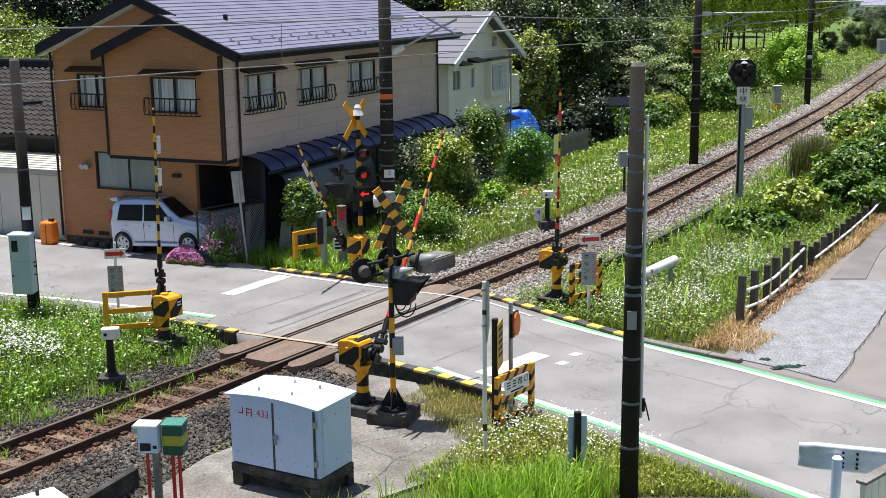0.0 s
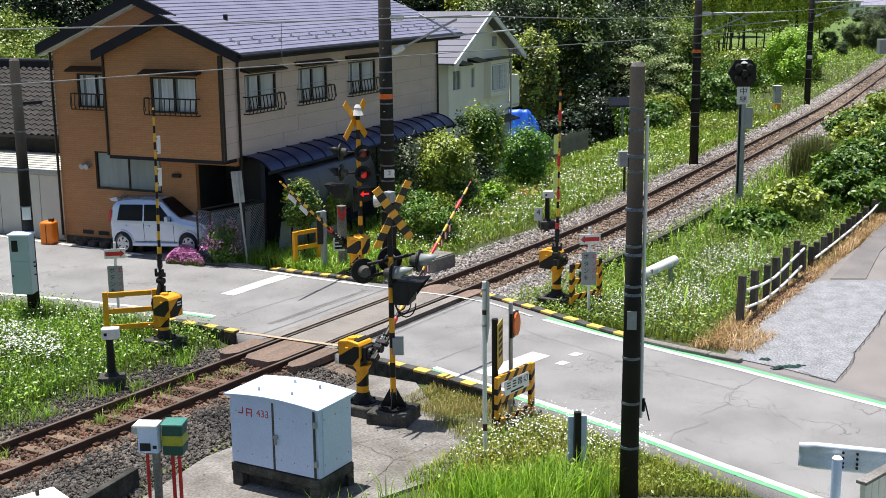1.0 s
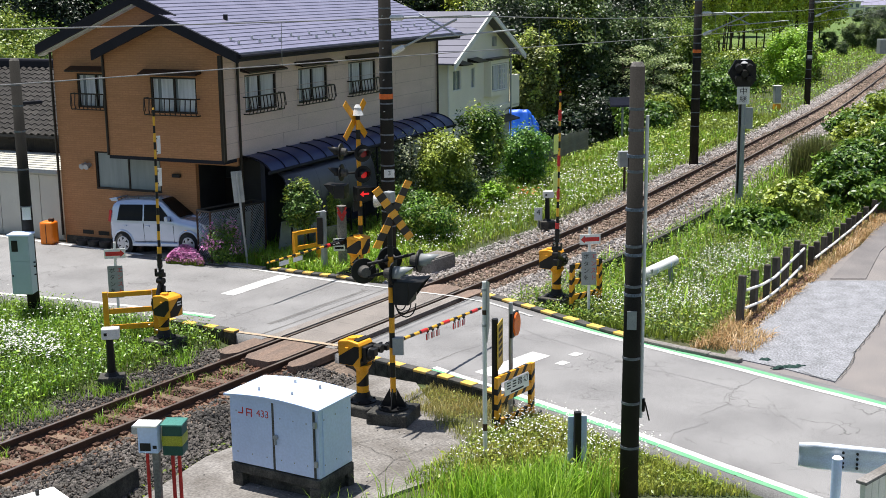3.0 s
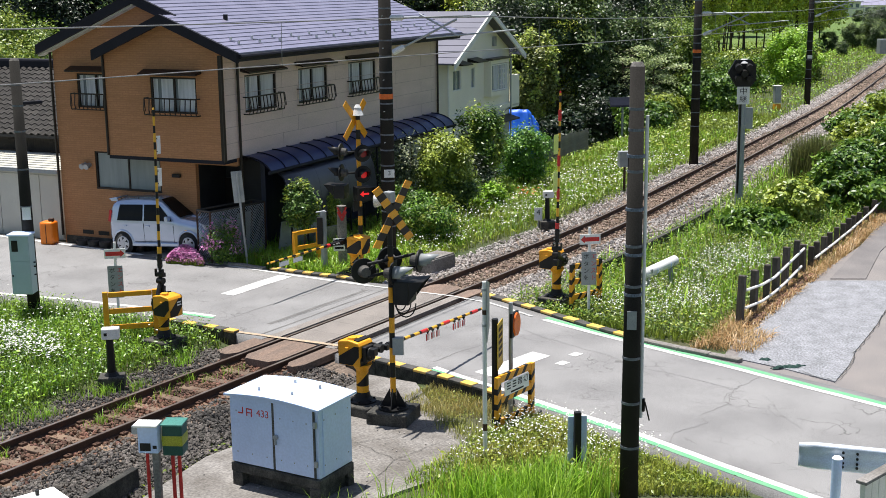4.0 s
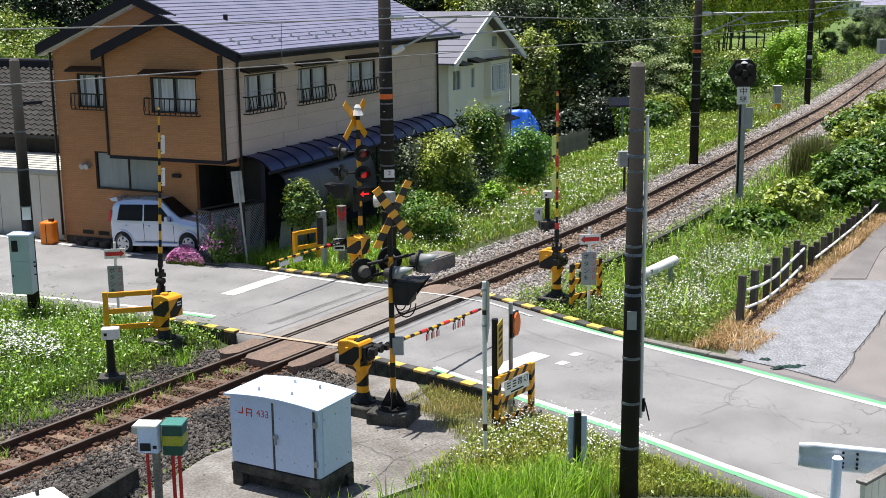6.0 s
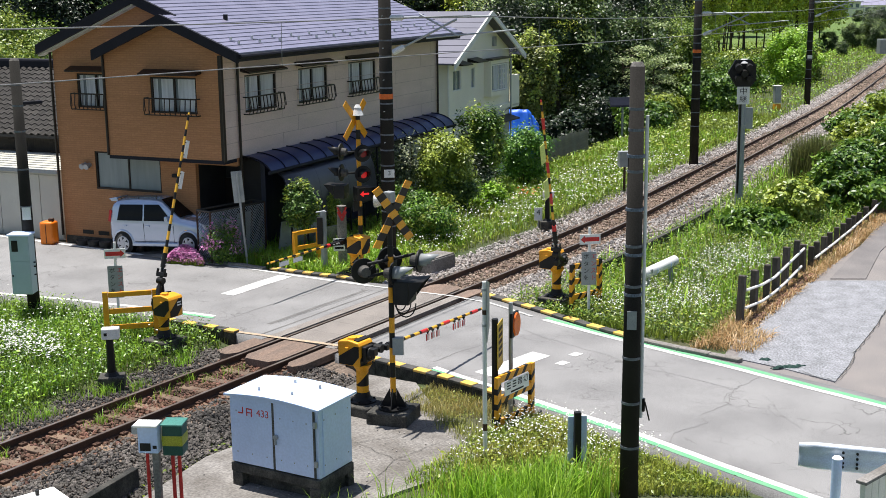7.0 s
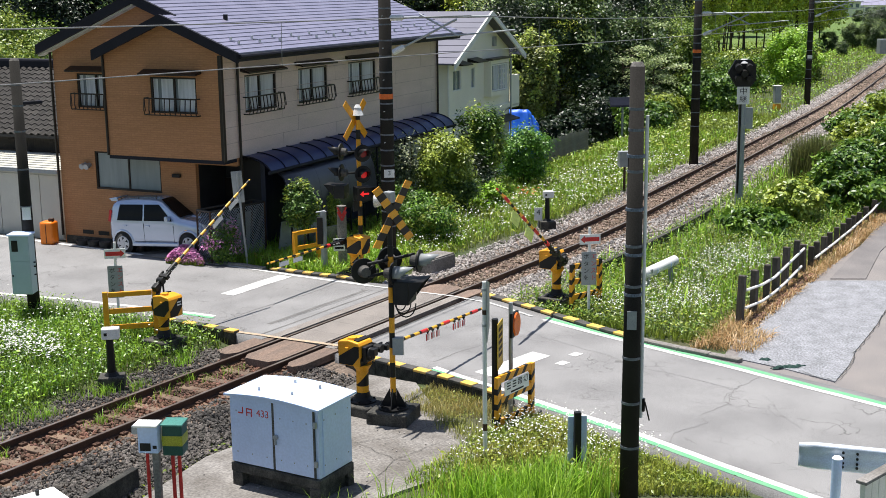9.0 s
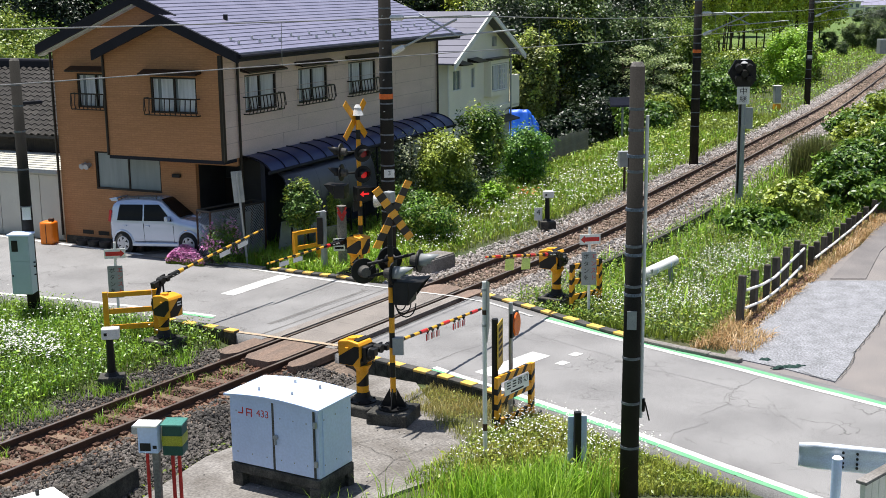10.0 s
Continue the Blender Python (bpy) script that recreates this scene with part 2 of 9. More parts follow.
def rod(bm, a, b, r0, r1=None, seg=10, caps=True):
    """A round bar from a to b."""
    a, b = Vector(a), Vector(b)
    d = b - a
    m = Matrix.Translation((a + b) / 2) @ d.to_track_quat("Z", "Y").to_matrix().to_4x4()
    bmesh.ops.create_cone(bm, cap_ends=caps, segments=seg, radius1=r0, radius2=r0 if r1 is None else r1, depth=d.length, matrix=m)
    return bm


def one_rod(a, b, r0, r1=None, seg=10):
    return rod(bmesh.new(), a, b, r0, r1, seg)


def prism(bm, poly, axis_from, axis_to, plane="xz"):
    """A flat outline drawn out along the third axis."""
    def at(p, w):
        return {"xz": (p[0], w, p[1]), "xy": (p[0], p[1], w), "yz": (w, p[0], p[1])}[plane]
    a = [bm.verts.new(at(p, axis_from)) for p in poly]
    b = [bm.verts.new(at(p, axis_to)) for p in poly]
    k = len(poly)
    bm.faces.new(a)
    bm.faces.new(b[::-1])
    for i in range(k):
        bm.faces.new((a[i], b[i], b[(i + 1) % k], a[(i + 1) % k]))
    bmesh.ops.recalc_face_normals(bm, faces=bm.faces)
    return bm


def pydata(name, v, f, material):
    me = bpy.data.meshes.new(name)
    me.from_pydata([tuple(p) for p in v], [], [tuple(q) for q in f])
    me.materials.append(material)
    return new(name, me)


def smooth(ob):
    for p in ob.data.polygons:
        p.use_smooth = True
    return ob


def text(name, s, size, m, material, parent):
    c = bpy.data.curves.new(name, "FONT")
    c.body, c.size, c.align_x, c.align_y, c.extrude = s, size, "CENTER", "CENTER", 0.001
    c.materials.append(material)
    ob = new(name, c)
    ob.parent = parent
    ob.matrix_basis = m
    return ob


def step(a, b, x):
    t = min(1, max(0, (x - a) / (b - a)))
    return t * t * (3 - 2 * t)


# ---- the lie of the land ----
TRACK_X = np.arange(-40, 420.1, 0.5)
TRACK_SLOPE = np.array([0.10 * step(8, 18, x) + 0.045 * step(45, 66, x) for x in TRACK_X])
TRACK_Y = np.cumsum(TRACK_SLOPE) * 0.5


def track_y(x):
    return float(np.interp(x, TRACK_X, TRACK_Y))


def road_near(y):
    """The road's edge on the low-x side."""
    return float(np.interp(y, [-40, -20, -12, -8.5, -5.3, -3.8, -2, 2, 3.6, 7.2, 9.6, 14, 40], [-14, -8.2, -5.4, -4.2, -3.2, -2.85, -2.8, -2.6, -2.5, -2.75, -3.3, -4.4, -9]))


def road_far(y):
    return float(np.interp(y, [-40, -20, -12, -9, -6.1, -4.9, -3.5, -2, 0, 2, 6, 8, 12, 16, 40], [-7, -1.4, 0.15, 0.85, 1.6, 1.95, 2.4, 3.0, 3.2, 2.9, 2.75, 2.72, 2.6, 2.5, 2.5]))


def land(x, y):
    """The ground's height."""
    d = abs(y - track_y(x))
    z = -0.13 + 0.05 * noise.noise((x * 0.25, y * 0.25, 0)) - 0.16 * math.exp(-((d - 2.6) / 0.9) ** 2) * (1 - step(-2, 2, y) * 0.5)
    z -= 1.3 * step(14, 30, x) * step(6, 12, y - track_y(x))
    z += 0.8 * step(60, 140, x) * step(4, 20, y - track_y(x))
    z += 1.0 * step(90, 300, math.hypot(x, y))
    if road_near(y) - 0.4 < x < road_far(y) + 0.4:
        z = min(z, -0.1)
    if -11.5 < x < -3.3 and -6.8 < y < -2.3:
        z = min(z, -0.16)
    if d < 2.1:
        z = min(z, -0.32)
    if -15 < y - track_y(x) < -7.6 and x > 0.5:
        z = -0.06
    return z


# ---- ground, road, track ----
def build_ground():
    xs = np.concatenate([[-900, -500, -250, -120, -70, -45], np.arange(-30, 45, 0.6), np.arange(45, 130, 3), [140, 160, 190, 230, 300, 400, 600, 1000]])
    ys = np.concatenate([[-900, -500, -250, -120, -70, -40], np.arange(-26, 26, 0.6), np.arange(26, 90, 3), [100, 130, 170, 230, 320, 450, 700, 1000]])
    v = [(x, y, land(x, y)) for x in xs for y in ys]
    k = len(ys)
    f = [(i * k + j, (i + 1) * k + j, (i + 1) * k + j + 1, i * k + j + 1) for i in range(len(xs) - 1) for j in range(k - 1)]
    return tagged(smooth(pydata("ground", v, f, M_SOIL)), "grassy brown earth round a rural level crossing", "ground", kind="structure")


def strip(name, a, b, ys, z0, material, skirt=0.3):
    """A sheet between two edges given as functions of y, with its sides drawn down."""
    v, f = [], []
    n = 8
    for y in ys:
        xa, xb = a(y), b(y)
        v.append((xa, y, z0 - skirt))
        for i in range(n + 1):
            x = xa + (xb - xa) * i / n
            v.append((x, y, z0 + 0.012 * noise.noise((x * 0.5, y * 0.5, 3))))
        v.append((xb, y, z0 - skirt))
    w = n + 3
    for j in range(len(ys) - 1):
        for i in range(w - 1):
            f.append((j * w + i, j * w + i + 1, (j + 1) * w + i + 1, (j + 1) * w + i))
    return smooth(pydata(name, v, f, material))


def build_road():
    road = tagged(strip("road", road_near, road_far, np.arange(-40, -0.9, 0.4), 0.0, M_ASPHALT), "grey worn asphalt lane with fine cracks", "road", kind="structure")
    tagged(strip("road", road_near, road_far, np.arange(0.9, 40.1, 0.4), 0.0, M_ASPHALT), "grey worn asphalt lane with fine cracks", "road", kind="structure")
    return road


def paint(name, pts, width, material, label, z=0.007):
    """A painted line along points, laid on the road."""
    v, f = [], []
    fine = []
    for (x0, y0), (x1, y1) in zip(pts, pts[1:]):
        k = max(1, int(math.hypot(x1 - x0, y1 - y0) / 0.3))
        fine += [(x0 + (x1 - x0) * i / k, y0 + (y1 - y0) * i / k) for i in range(k)]
    fine.append(pts[-1])
    for i, (x, y) in enumerate(fine):
        x0, y0 = fine[max(0, i - 1)]
        x1, y1 = fine[min(len(fine) - 1, i + 1)]
        d = Vector((x1 - x0, y1 - y0)).normalized()
        j = 0.012 * noise.noise((x * 4, y * 4, 7))
        for s in (-0.5, 0.5):
            px, py = x - d.y * (width * s + j), y + d.x * (width * s + j)
            v.append((px, py, z + 0.012 * noise.noise((px * 0.5, py * 0.5, 3))))
    for i in range(len(fine) - 1):
        f.append((2 * i, 2 * i + 1, 2 * i + 3, 2 * i + 2))
    return tagged(pydata(name, v, f, material), label, "road marking", kind="structure")


def build_markings():
    w, g = "worn white painted edge line on asphalt", "green painted band beside the white line"
    near = [(-2.5, -3.55), (-2.95, -5.1), (-3.82, -8.35), (-4.46, -10.15), (-5.0, -11.75), (-5.9, -14.5)]
    far = [(1.92, -3.75), (1.27, -6.0), (0.55, -8.84), (-0.02, -10.7), (-0.36, -12.0), (-1.0, -14.5)]
    paint("white_line", near, 0.15, M_LINE, w)
    paint("green_line", [(x - 0.16, y - 0.03) for x, y in near], 0.13, M_GREEN, g)
    paint("white_line", far, 0.15, M_LINE, w)
    paint("green_line", [(x + 0.17, y + 0.03) for x, y in far], 0.15, M_GREEN, g)
    paint("white_line", [(2.36, 30), (2.26, 15.95), (2.39, 11.5), (2.56, 7.77), (2.6, 6.9)], 0.15, M_LINE, w)
    paint("white_line", [(2.6, 6.6), (2.58, 5.0), (2.6, 3.6), (2.63, 1.65)], 0.13, M_LINE, w)
    paint("white_line", [(-3.9, 14), (-2.81, 9.57), (-2.28, 7.21), (-1.9, 4.6), (-1.71, 3.18)], 0.15, M_LINE, w)
    paint("green_line", [(-1.95, 4.3), (-1.84, 3.1)], 0.14, M_GREEN, g)
    paint("stop_line", [(0.03, 4.35), (2.42, 4.4)], 0.42, M_LINE, "white stop bar painted before the tracks")
    paint("stop_line", [(-2.4, -4.66), (-0.55, -5.0)], 0.48, M_LINE, "white stop bar painted before the tracks")
    for x, y in ((-0.35, -5.62), (-1.05, -5.66)):
        paint("white_patch", [(x, y), (x + 0.26, y - 0.04)], 0.2, M_LINE, "small worn white paint patch")
    paint("orange_line", [(-2.52, 1.75), (-2.38, 0.6), (-2.28, -0.4), (-2.2, -1.3)], 0.12, M_ORANGE_LINE, "worn orange line at the crossing's edge", 0.014)
    paint("orange_line", [(2.6, 1.6), (2.65, 0.95), (2.75, -0.8), (2.62, -1.9), (2.0, -3.4)], 0.07, M_LINE, "worn pale line at the crossing's edge", 0.014)


def build_cracks():
    """Dark wandering cracks and sealed joints in the asphalt."""
    label = "dark crack sealed in the asphalt"
    lines = [[(-0.0, -6.4), (-0.37, -7.13), (-0.49, -8.04), (-0.77, -9.3)], [(-0.77, -9.3), (-0.11, -9.41), (0.59, -9.52)], [(0.9, -3.8), (0.6, -4.41), (0.2, -5.71), (0.0, -6.4)], [(-0.77, -9.3), (-1.3, -9.4), (-1.62, -9.49), (-2.47, -9.26), (-2.84, -9.51), (-3.6, -9.2), (-4.1, -9.3)],
             [(-0.83, -9.87), (-1.2, -10.2), (-1.75, -10.49), (-2.27, -11.05)], [(-1.75, -10.49), (-1.9, -9.9), (-1.62, -9.49)], [(-1.2, -2.45), (-0.57, -2.48), (0.8, -2.69), (1.6, -2.6)], [(-1.2, -2.45), (-1.09, -3.32), (-0.61, -3.47), (0.1, -3.5)], [(-2.2, -3.34), (-1.4, -3.4), (-0.6, -3.55)],
             [(-1.9, 2.71), (-0.3, 2.75), (1.2, 2.6), (2.5, 2.7)], [(-1.4, 1.5), (0.3, 1.45), (2.3, 1.4)], [(-0.29, 10.37), (-0.1, 8.2), (0.06, 6.4), (-0.1, 5.2)], [(-2.2, 3.6), (-0.8, 3.5), (-0.2, 4.0)], [(0.4, -7.0), (-0.6, -7.9)]]
    for k, pts in enumerate(lines):
        fine = []
        for (x0, y0), (x1, y1) in zip(pts, pts[1:]):
            n = max(2, int(math.hypot(x1 - x0, y1 - y0) / 0.12))
            for i in range(n):
                t = i / n
                x, y = x0 + (x1 - x0) * t, y0 + (y1 - y0) * t
                fine.append((x + 0.05 * noise.noise((x * 5, y * 5, k)), y + 0.05 * noise.noise((x * 5, y * 5, k + 9))))
        fine.append(pts[-1])
        paint("road_crack", fine, 0.016 if k in (8, 9, 10) else 0.009 if k < 4 else 0.005, M_CRACK, label, 0.004)
    for x0, y0, x1, y1, w in ((-2.4, 1.17, 2.6, 1.17, 0.05), (-2.4, -1.2, 2.6, -1.25, 0.05), (-1.6, 1.6, 2.2, 1.55, 0.12)):
        paint("road_joint", [(x0, y0), (x1, y1)], w, M_CRACK, "dark sealed joint along the track", 0.005)


def sweep_track(name, profile, x0, x1, dx, dy, material, label, cat, parent=None):
    v, f = [], []
    k = len(profile)
    xs = np.arange(x0, x1, dx)
    for x in xs:
        v += [(x, track_y(x) + dy + p[0], p[1]) for p in profile]
    for i in range(len(xs) - 1):
        for j in range(k):
            f.append((i * k + j, i * k + (j + 1) % k, (i + 1) * k + (j + 1) % k, (i + 1) * k + j))
    f.append(tuple(range(k)))
    f.append(tuple((len(xs) - 1) * k + j for j in reversed(range(k))))
    ob = pydata(name, v, f, material)
    if parent:
        ob.parent = parent
        return tagged(ob, label)
    return tagged(ob, label, cat)


def build_track():
    v, f = [], []
    xs = np.concatenate([np.arange(-40, 40, 0.3), np.arange(40, 420, 1.5)])
    prof = [(-2.15, -0.42), (-1.75, -0.24), (-1.3, -0.19), (-0.9, -0.2), (-0.3, -0.22), (0.3, -0.22), (0.9, -0.2), (1.3, -0.19), (1.75, -0.24), (2.15, -0.42)]
    k = len(prof)
    for x in xs:
        for p in prof:
            v.append((x, track_y(x) + p[0] + 0.1 * noise.noise((x * 0.7, p[0], 1)), p[1] + 0.03 * noise.noise((x * 2, p[0] * 2, 5))))
    for i in range(len(xs) - 1):
        for j in range(k - 1):
            f.append((i * k + j, (i + 1) * k + j, (i + 1) * k + j + 1, i * k + j + 1))
    bed = tagged(pydata("ballast_bed", v, f, M_BALLAST), "rust-stained crushed stone ballast bed", "ballast", kind="structure")
    rail = [(-0.06, -0.15), (0.06, -0.15), (0.06, -0.14), (0.012, -0.12), (0.012, -0.045), (0.034, -0.035), (0.034, -0.004), (0.028, 0), (-0.028, 0), (-0.034, -0.004), (-0.034, -0.035), (-0.012, -0.045), (-0.012, -0.12), (-0.06, -0.14)]
    head = [(-0.029, 0.0005), (0.029, 0.0005), (0.027, 0.003), (-0.027, 0.003)]
    for s in (-1, 1):
        e = thing("rail", Matrix(), "rust-brown steel rail with a worn running surface", "rail", "rails of the track")
        sweep_track("rail_body", rail, -40, 400, 0.5, 0.565 * s, M_RUST, "", "", e)
        sweep_track("running_surface", head, -40, 400, 0.5, 0.565 * s, M_RAILTOP, "dull polished running surface", "", e)
    # sleepers with their fastenings
    bm = one_box((0, 0, -0.215), (0.21, 2.0, 0.13), bevel=0.015)
    me = bpy.data.meshes.new("sleeper")
    bm.to_mesh(me)
    bm.free()
    me.materials.append(M_SLEEPER)
    bm = bmesh.new()
    for y in (-0.565, 0.565):
        for s in (-1, 1):
            box(bm, (0, y + s * 0.085, -0.135), (0.14, 0.10, 0.07), bevel=0.015)
            rod(bm, (0, y + s * 0.09, -0.12), (0, y + s * 0.09, -0.085), 0.02, seg=6)
    fm = bpy.data.meshes.new("rail_clip")
    bm.to_mesh(fm)
    bm.free()
    fm.materials.append(M_RUST)
    x = -16.0
    i = 0
    while x < 62:
        if not -3.2 < x < 3.6:
            a = math.atan(np.interp(x, TRACK_X, TRACK_SLOPE))
            s = new("sleeper", me)
            s.matrix_world = pose(x, track_y(x), -0.03 if x > 0 else 0, 0, 0, math.degrees(a) + random.uniform(-1, 1))
            s.parent = bed
            if x < 60:
                c = new("rail_clip", fm)
                c.parent = s
        x += 0.645
        i += 1
    return bed


def scatter_stones():
    """Loose ballast, joined by zones: pale shoulders, rusty middle, dark near bed."""
    rng = np.random.default_rng(4)
    ico = bmesh.new()
    bmesh.ops.create_icosphere(ico, subdivisions=1, radius=1)
    bv = np.array([v.co[:] for v in ico.verts])
    bf = np.array([[v.index for v in f.verts] for f in ico.faces])
    ico.free()

    def heap(name, n, where, size, material, label):
        v, f = [], []
        k = 0
        for i in range(n):
            x, y, z = where(rng)
            s = size * rng.uniform(0.6, 1.3) * (1 + max(0, x - 20) * 0.012)
            q = Euler(rng.uniform(0, 6.28, 3)).to_matrix()
            p = (bv * (1 + rng.uniform(-0.28, 0.28, (len(bv), 1)))) * s * rng.uniform(0.6, 1.15, 3)
            p = p @ np.array(q).T + (x, y, z)
            v.append(p)
            f.append(bf + k)
            k += len(bv)
        ob = pydata(name, np.concatenate(v), np.concatenate(f).tolist(), material)
        return tagged(ob, label, "ballast", kind="stuff")

    def gap(x):
        return -3.3 < x < 3.7

    def zone(x0, x1, lo, hi, z, skip=True, power=1.6):
        def pick(r):
            while True:
                x = x0 + (x1 - x0) * r.uniform() ** power
                if not (skip and gap(x)):
                    break
            d = r.uniform(lo, hi)
            h = float(np.interp(abs(d), [0, 1.3, 1.75, 2.15, 3.5], [z, z, z - 0.03, -0.2, -0.25]))
            return x, track_y(x) + d, h + r.uniform(-0.02, 0.02)
        return pick
    heap("loose_ballast", 6500, zone(-14, -3.2, -0.98, 0.98, -0.175, power=1.0), 0.036, M_STONE_BROWN, "brown rust-stained crushed stone between the rails")
    heap("loose_ballast", 11000, zone(3.6, 70, -0.98, 0.98, -0.165), 0.036, M_STONE_RUST, "rust-stained crushed stone between the rails")
    heap("loose_ballast", 9500, zone(3.4, 70, -2.5, -0.95, -0.17), 0.045, M_STONE, "pale grey crushed stone on the shoulder")
    heap("loose_ballast", 7000, zone(3.4, 75, 0.95, 2.1, -0.17), 0.042, M_STONE, "pale grey crushed stone on the shoulder")
    heap("loose_ballast", 4200, zone(50, 190, -0.98, 0.98, -0.16, power=1.2), 0.04, M_STONE_RUST, "brown crushed stone far between the rails")
    heap("loose_ballast", 2600, zone(55, 190, -2.4, -0.9, -0.17, power=1.2), 0.035, M_STONE, "pale grey crushed stone far along the shoulder")
    heap("loose_ballast", 2600, zone(55, 190, 0.9, 2.2, -0.17, power=1.2), 0.035, M_STONE, "pale grey crushed stone far along the shoulder")
    heap("edging_stones", 260, lambda r: (lambda x: (x, -8.02 + 0.04 * (x - 3.9) + r.normal(0, 0.07), 0.0))(r.uniform(3.7, 9.3)), 0.085, M_STONE_BROWN, "broken brown stones along the fence")
    heap("loose_ballast", 11500, zone(-13, -3.0, -3.1, -0.75, -0.17, power=1.0), 0.036, M_STONE_DARK, "dark grey crushed stone beside the rail")
    heap("loose_ballast", 4200, zone(-14, -3.0, 0.75, 2.0, -0.17, power=1.0), 0.033, M_STONE_DARK, "dark grey crushed stone beside the rail")


def build_deck():
    """Plates between and beside the rails at the crossing."""
    deck = thing("crossing_deck", Matrix(), "brown worn road plates between the rails", "crossing deck")
    for x0, x1, y0, y1, m in ((-2.35, 2.75, 0.68, 0.95, M_PATCH), (-2.35, 2.75, -0.48, 0.48, M_PATCH), (-2.45, 2.75, -0.95, -0.68, M_PATCH)):
        k = 6
        for i in range(k):
            a, b = x0 + (x1 - x0) * i / k, x0 + (x1 - x0) * (i + 1) / k
            part("plate", one_box(((a + b) / 2, (y0 + y1) / 2, -0.05), (b - a - 0.004, y1 - y0, 0.1), bevel=0.006), m, deck)
    for x0, x1 in ((-3.9, -2.38), (2.78, 3.75)):
        for y0, y1 in ((0.7, 1.15), (-0.44, 0.44), (-1.1, -0.7)):
            s = 1 if x0 > 0 else -1
            bm = bmesh.new()
            c = 0.22
            if s < 0:
                poly = [(x1, y0), (x1, y1), (x0 + c, y1), (x0, y1 - c * 0.6), (x0, y0 + c * 0.6), (x0 + c, y0)]
            else:
                poly = [(x0, y0), (x0, y1), (x1 - c, y1), (x1, y1 - c * 0.6), (x1, y0 + c * 0.6), (x1 - c, y0)]
            prism(bm, poly, -0.16, -0.012, "xy")
            part("ramp_plate", bm, M_DECK, deck, "brown end plate with clipped corners")
    return deck


def kerb_line(pts, label, group, h=0.13, depth=0.30, length=0.34, start=0, paint_on=True):
    """Kerb blocks end to end, painted in turn."""
    out = thing("kerb", Matrix(), label, "kerb", group)
    d = 0
    segs = []
    for (x0, y0), (x1, y1) in zip(pts, pts[1:]):
        n = max(1, round(math.hypot(x1 - x0, y1 - y0) / length))
        for i in range(n):
            t = (i + 0.5) / n
            segs.append((x0 + (x1 - x0) * t, y0 + (y1 - y0) * t, math.hypot(x1 - x0, y1 - y0) / n, math.atan2(y1 - y0, x1 - x0)))
    for i, (x, y, l, a) in enumerate(segs):
        bm = bmesh.new()
        box(bm, (0, 0, h - (h + depth) / 2), (l - 0.006, 0.2, h + depth), bevel=0.02)
        b = part("kerb_block", bm, M_CONC_DARK if paint_on else M_CONC, out)
        if paint_on:
            part("paint_cap", one_box((0, 0, h - 0.02), (l - 0.01, 0.207, 0.052), None, 0.012), M_KYELLOW if (i + start) % 2 == 0 else M_KBLACK, b)
        b.matrix_basis = pose(x, y, random.uniform(-0.008, 0.008), 0, random.uniform(-0.6, 0.6), math.degrees(a))
    return out


def build_kerbs():
    g = "kerbs along the crossing"
    kerb_line([(-2.72, -1.55), (-2.85, -2.4), (-3.02, -3.76), (-3.34, -5.3), (-3.5, -5.9)], "yellow and black painted concrete kerb above a dark face", g, 0.10, 0.34)
    kerb_line([(3.2, -1.35), (2.99, -2.1), (2.46, -3.46), (1.9, -4.93), (1.5, -6.1)], "yellow and black painted low kerb beside grass", g, 0.07, 0.3, 0.36)
    kerb_line([(2.85, 2.0), (2.95, 3.0), (2.85, 4.4), (2.8, 5.2)], "yellow and black painted low kerb by the gate", g, 0.07, 0.3, 0.3)
    kerb_line([(-2.6, 1.7), (-2.62, 2.6), (-2.64, 3.6), (-2.66, 4.3)], "yellow and black painted low kerb in grass", g, 0.08, 0.3, 0.36)
    kerb_line([(1.46, -6.2), (1.2, -7.4), (1.02, -8.8)], "weathered plain concrete kerb", "plain kerbs", 0.07, 0.3, 0.6, paint_on=False)
    kerb_line([(2.72, 5.4), (2.72, 7.0), (2.66, 7.6)], "weathered plain concrete kerb", "plain kerbs", 0.07, 0.3, 0.6, paint_on=False)


build_ground()
build_road()
build_markings()
build_cracks()
TRACK = build_track()
build_deck()
build_kerbs()


# ---- houses ----
def brick_pattern(m, mortar):
    """Lays small courses over a wall material."""
    t = m.node_tree
    p = t.nodes["Principled BSDF"]
    co = t.nodes.new("ShaderNodeTexCoord")
    sp = t.nodes.new("ShaderNodeSeparateXYZ")
    ad = t.nodes.new("ShaderNodeMath")
    cb = t.nodes.new("ShaderNodeCombineXYZ")
    br = t.nodes.new("ShaderNodeTexBrick")
    t.links.new(co.outputs["Object"], sp.inputs[0])
    t.links.new(sp.outputs[0], ad.inputs[0])
    t.links.new(sp.outputs[1], ad.inputs[1])
    t.links.new(ad.outputs[0], cb.inputs[0])
    t.links.new(sp.outputs[2], cb.inputs[1])
    t.links.new(cb.outputs[0], br.inputs[0])
    src = p.inputs["Base Color"].links[0].from_socket
    for k in ("Color1", "Color2"):
        t.links.new(src, br.inputs[k])
    br.inputs["Mortar"].default_value = (*mortar, 1)
    br.inputs["Scale"].default_value = 1.0
    br.inputs["Brick Width"].default_value, br.inputs["Row Height"].default_value, br.inputs["Mortar Size"].default_value = 0.23, 0.066, 0.007
    t.links.new(br.outputs[0], p.inputs["Base Color"])


brick_pattern(M_BRICK, (0.335, 0.155, 0.067))


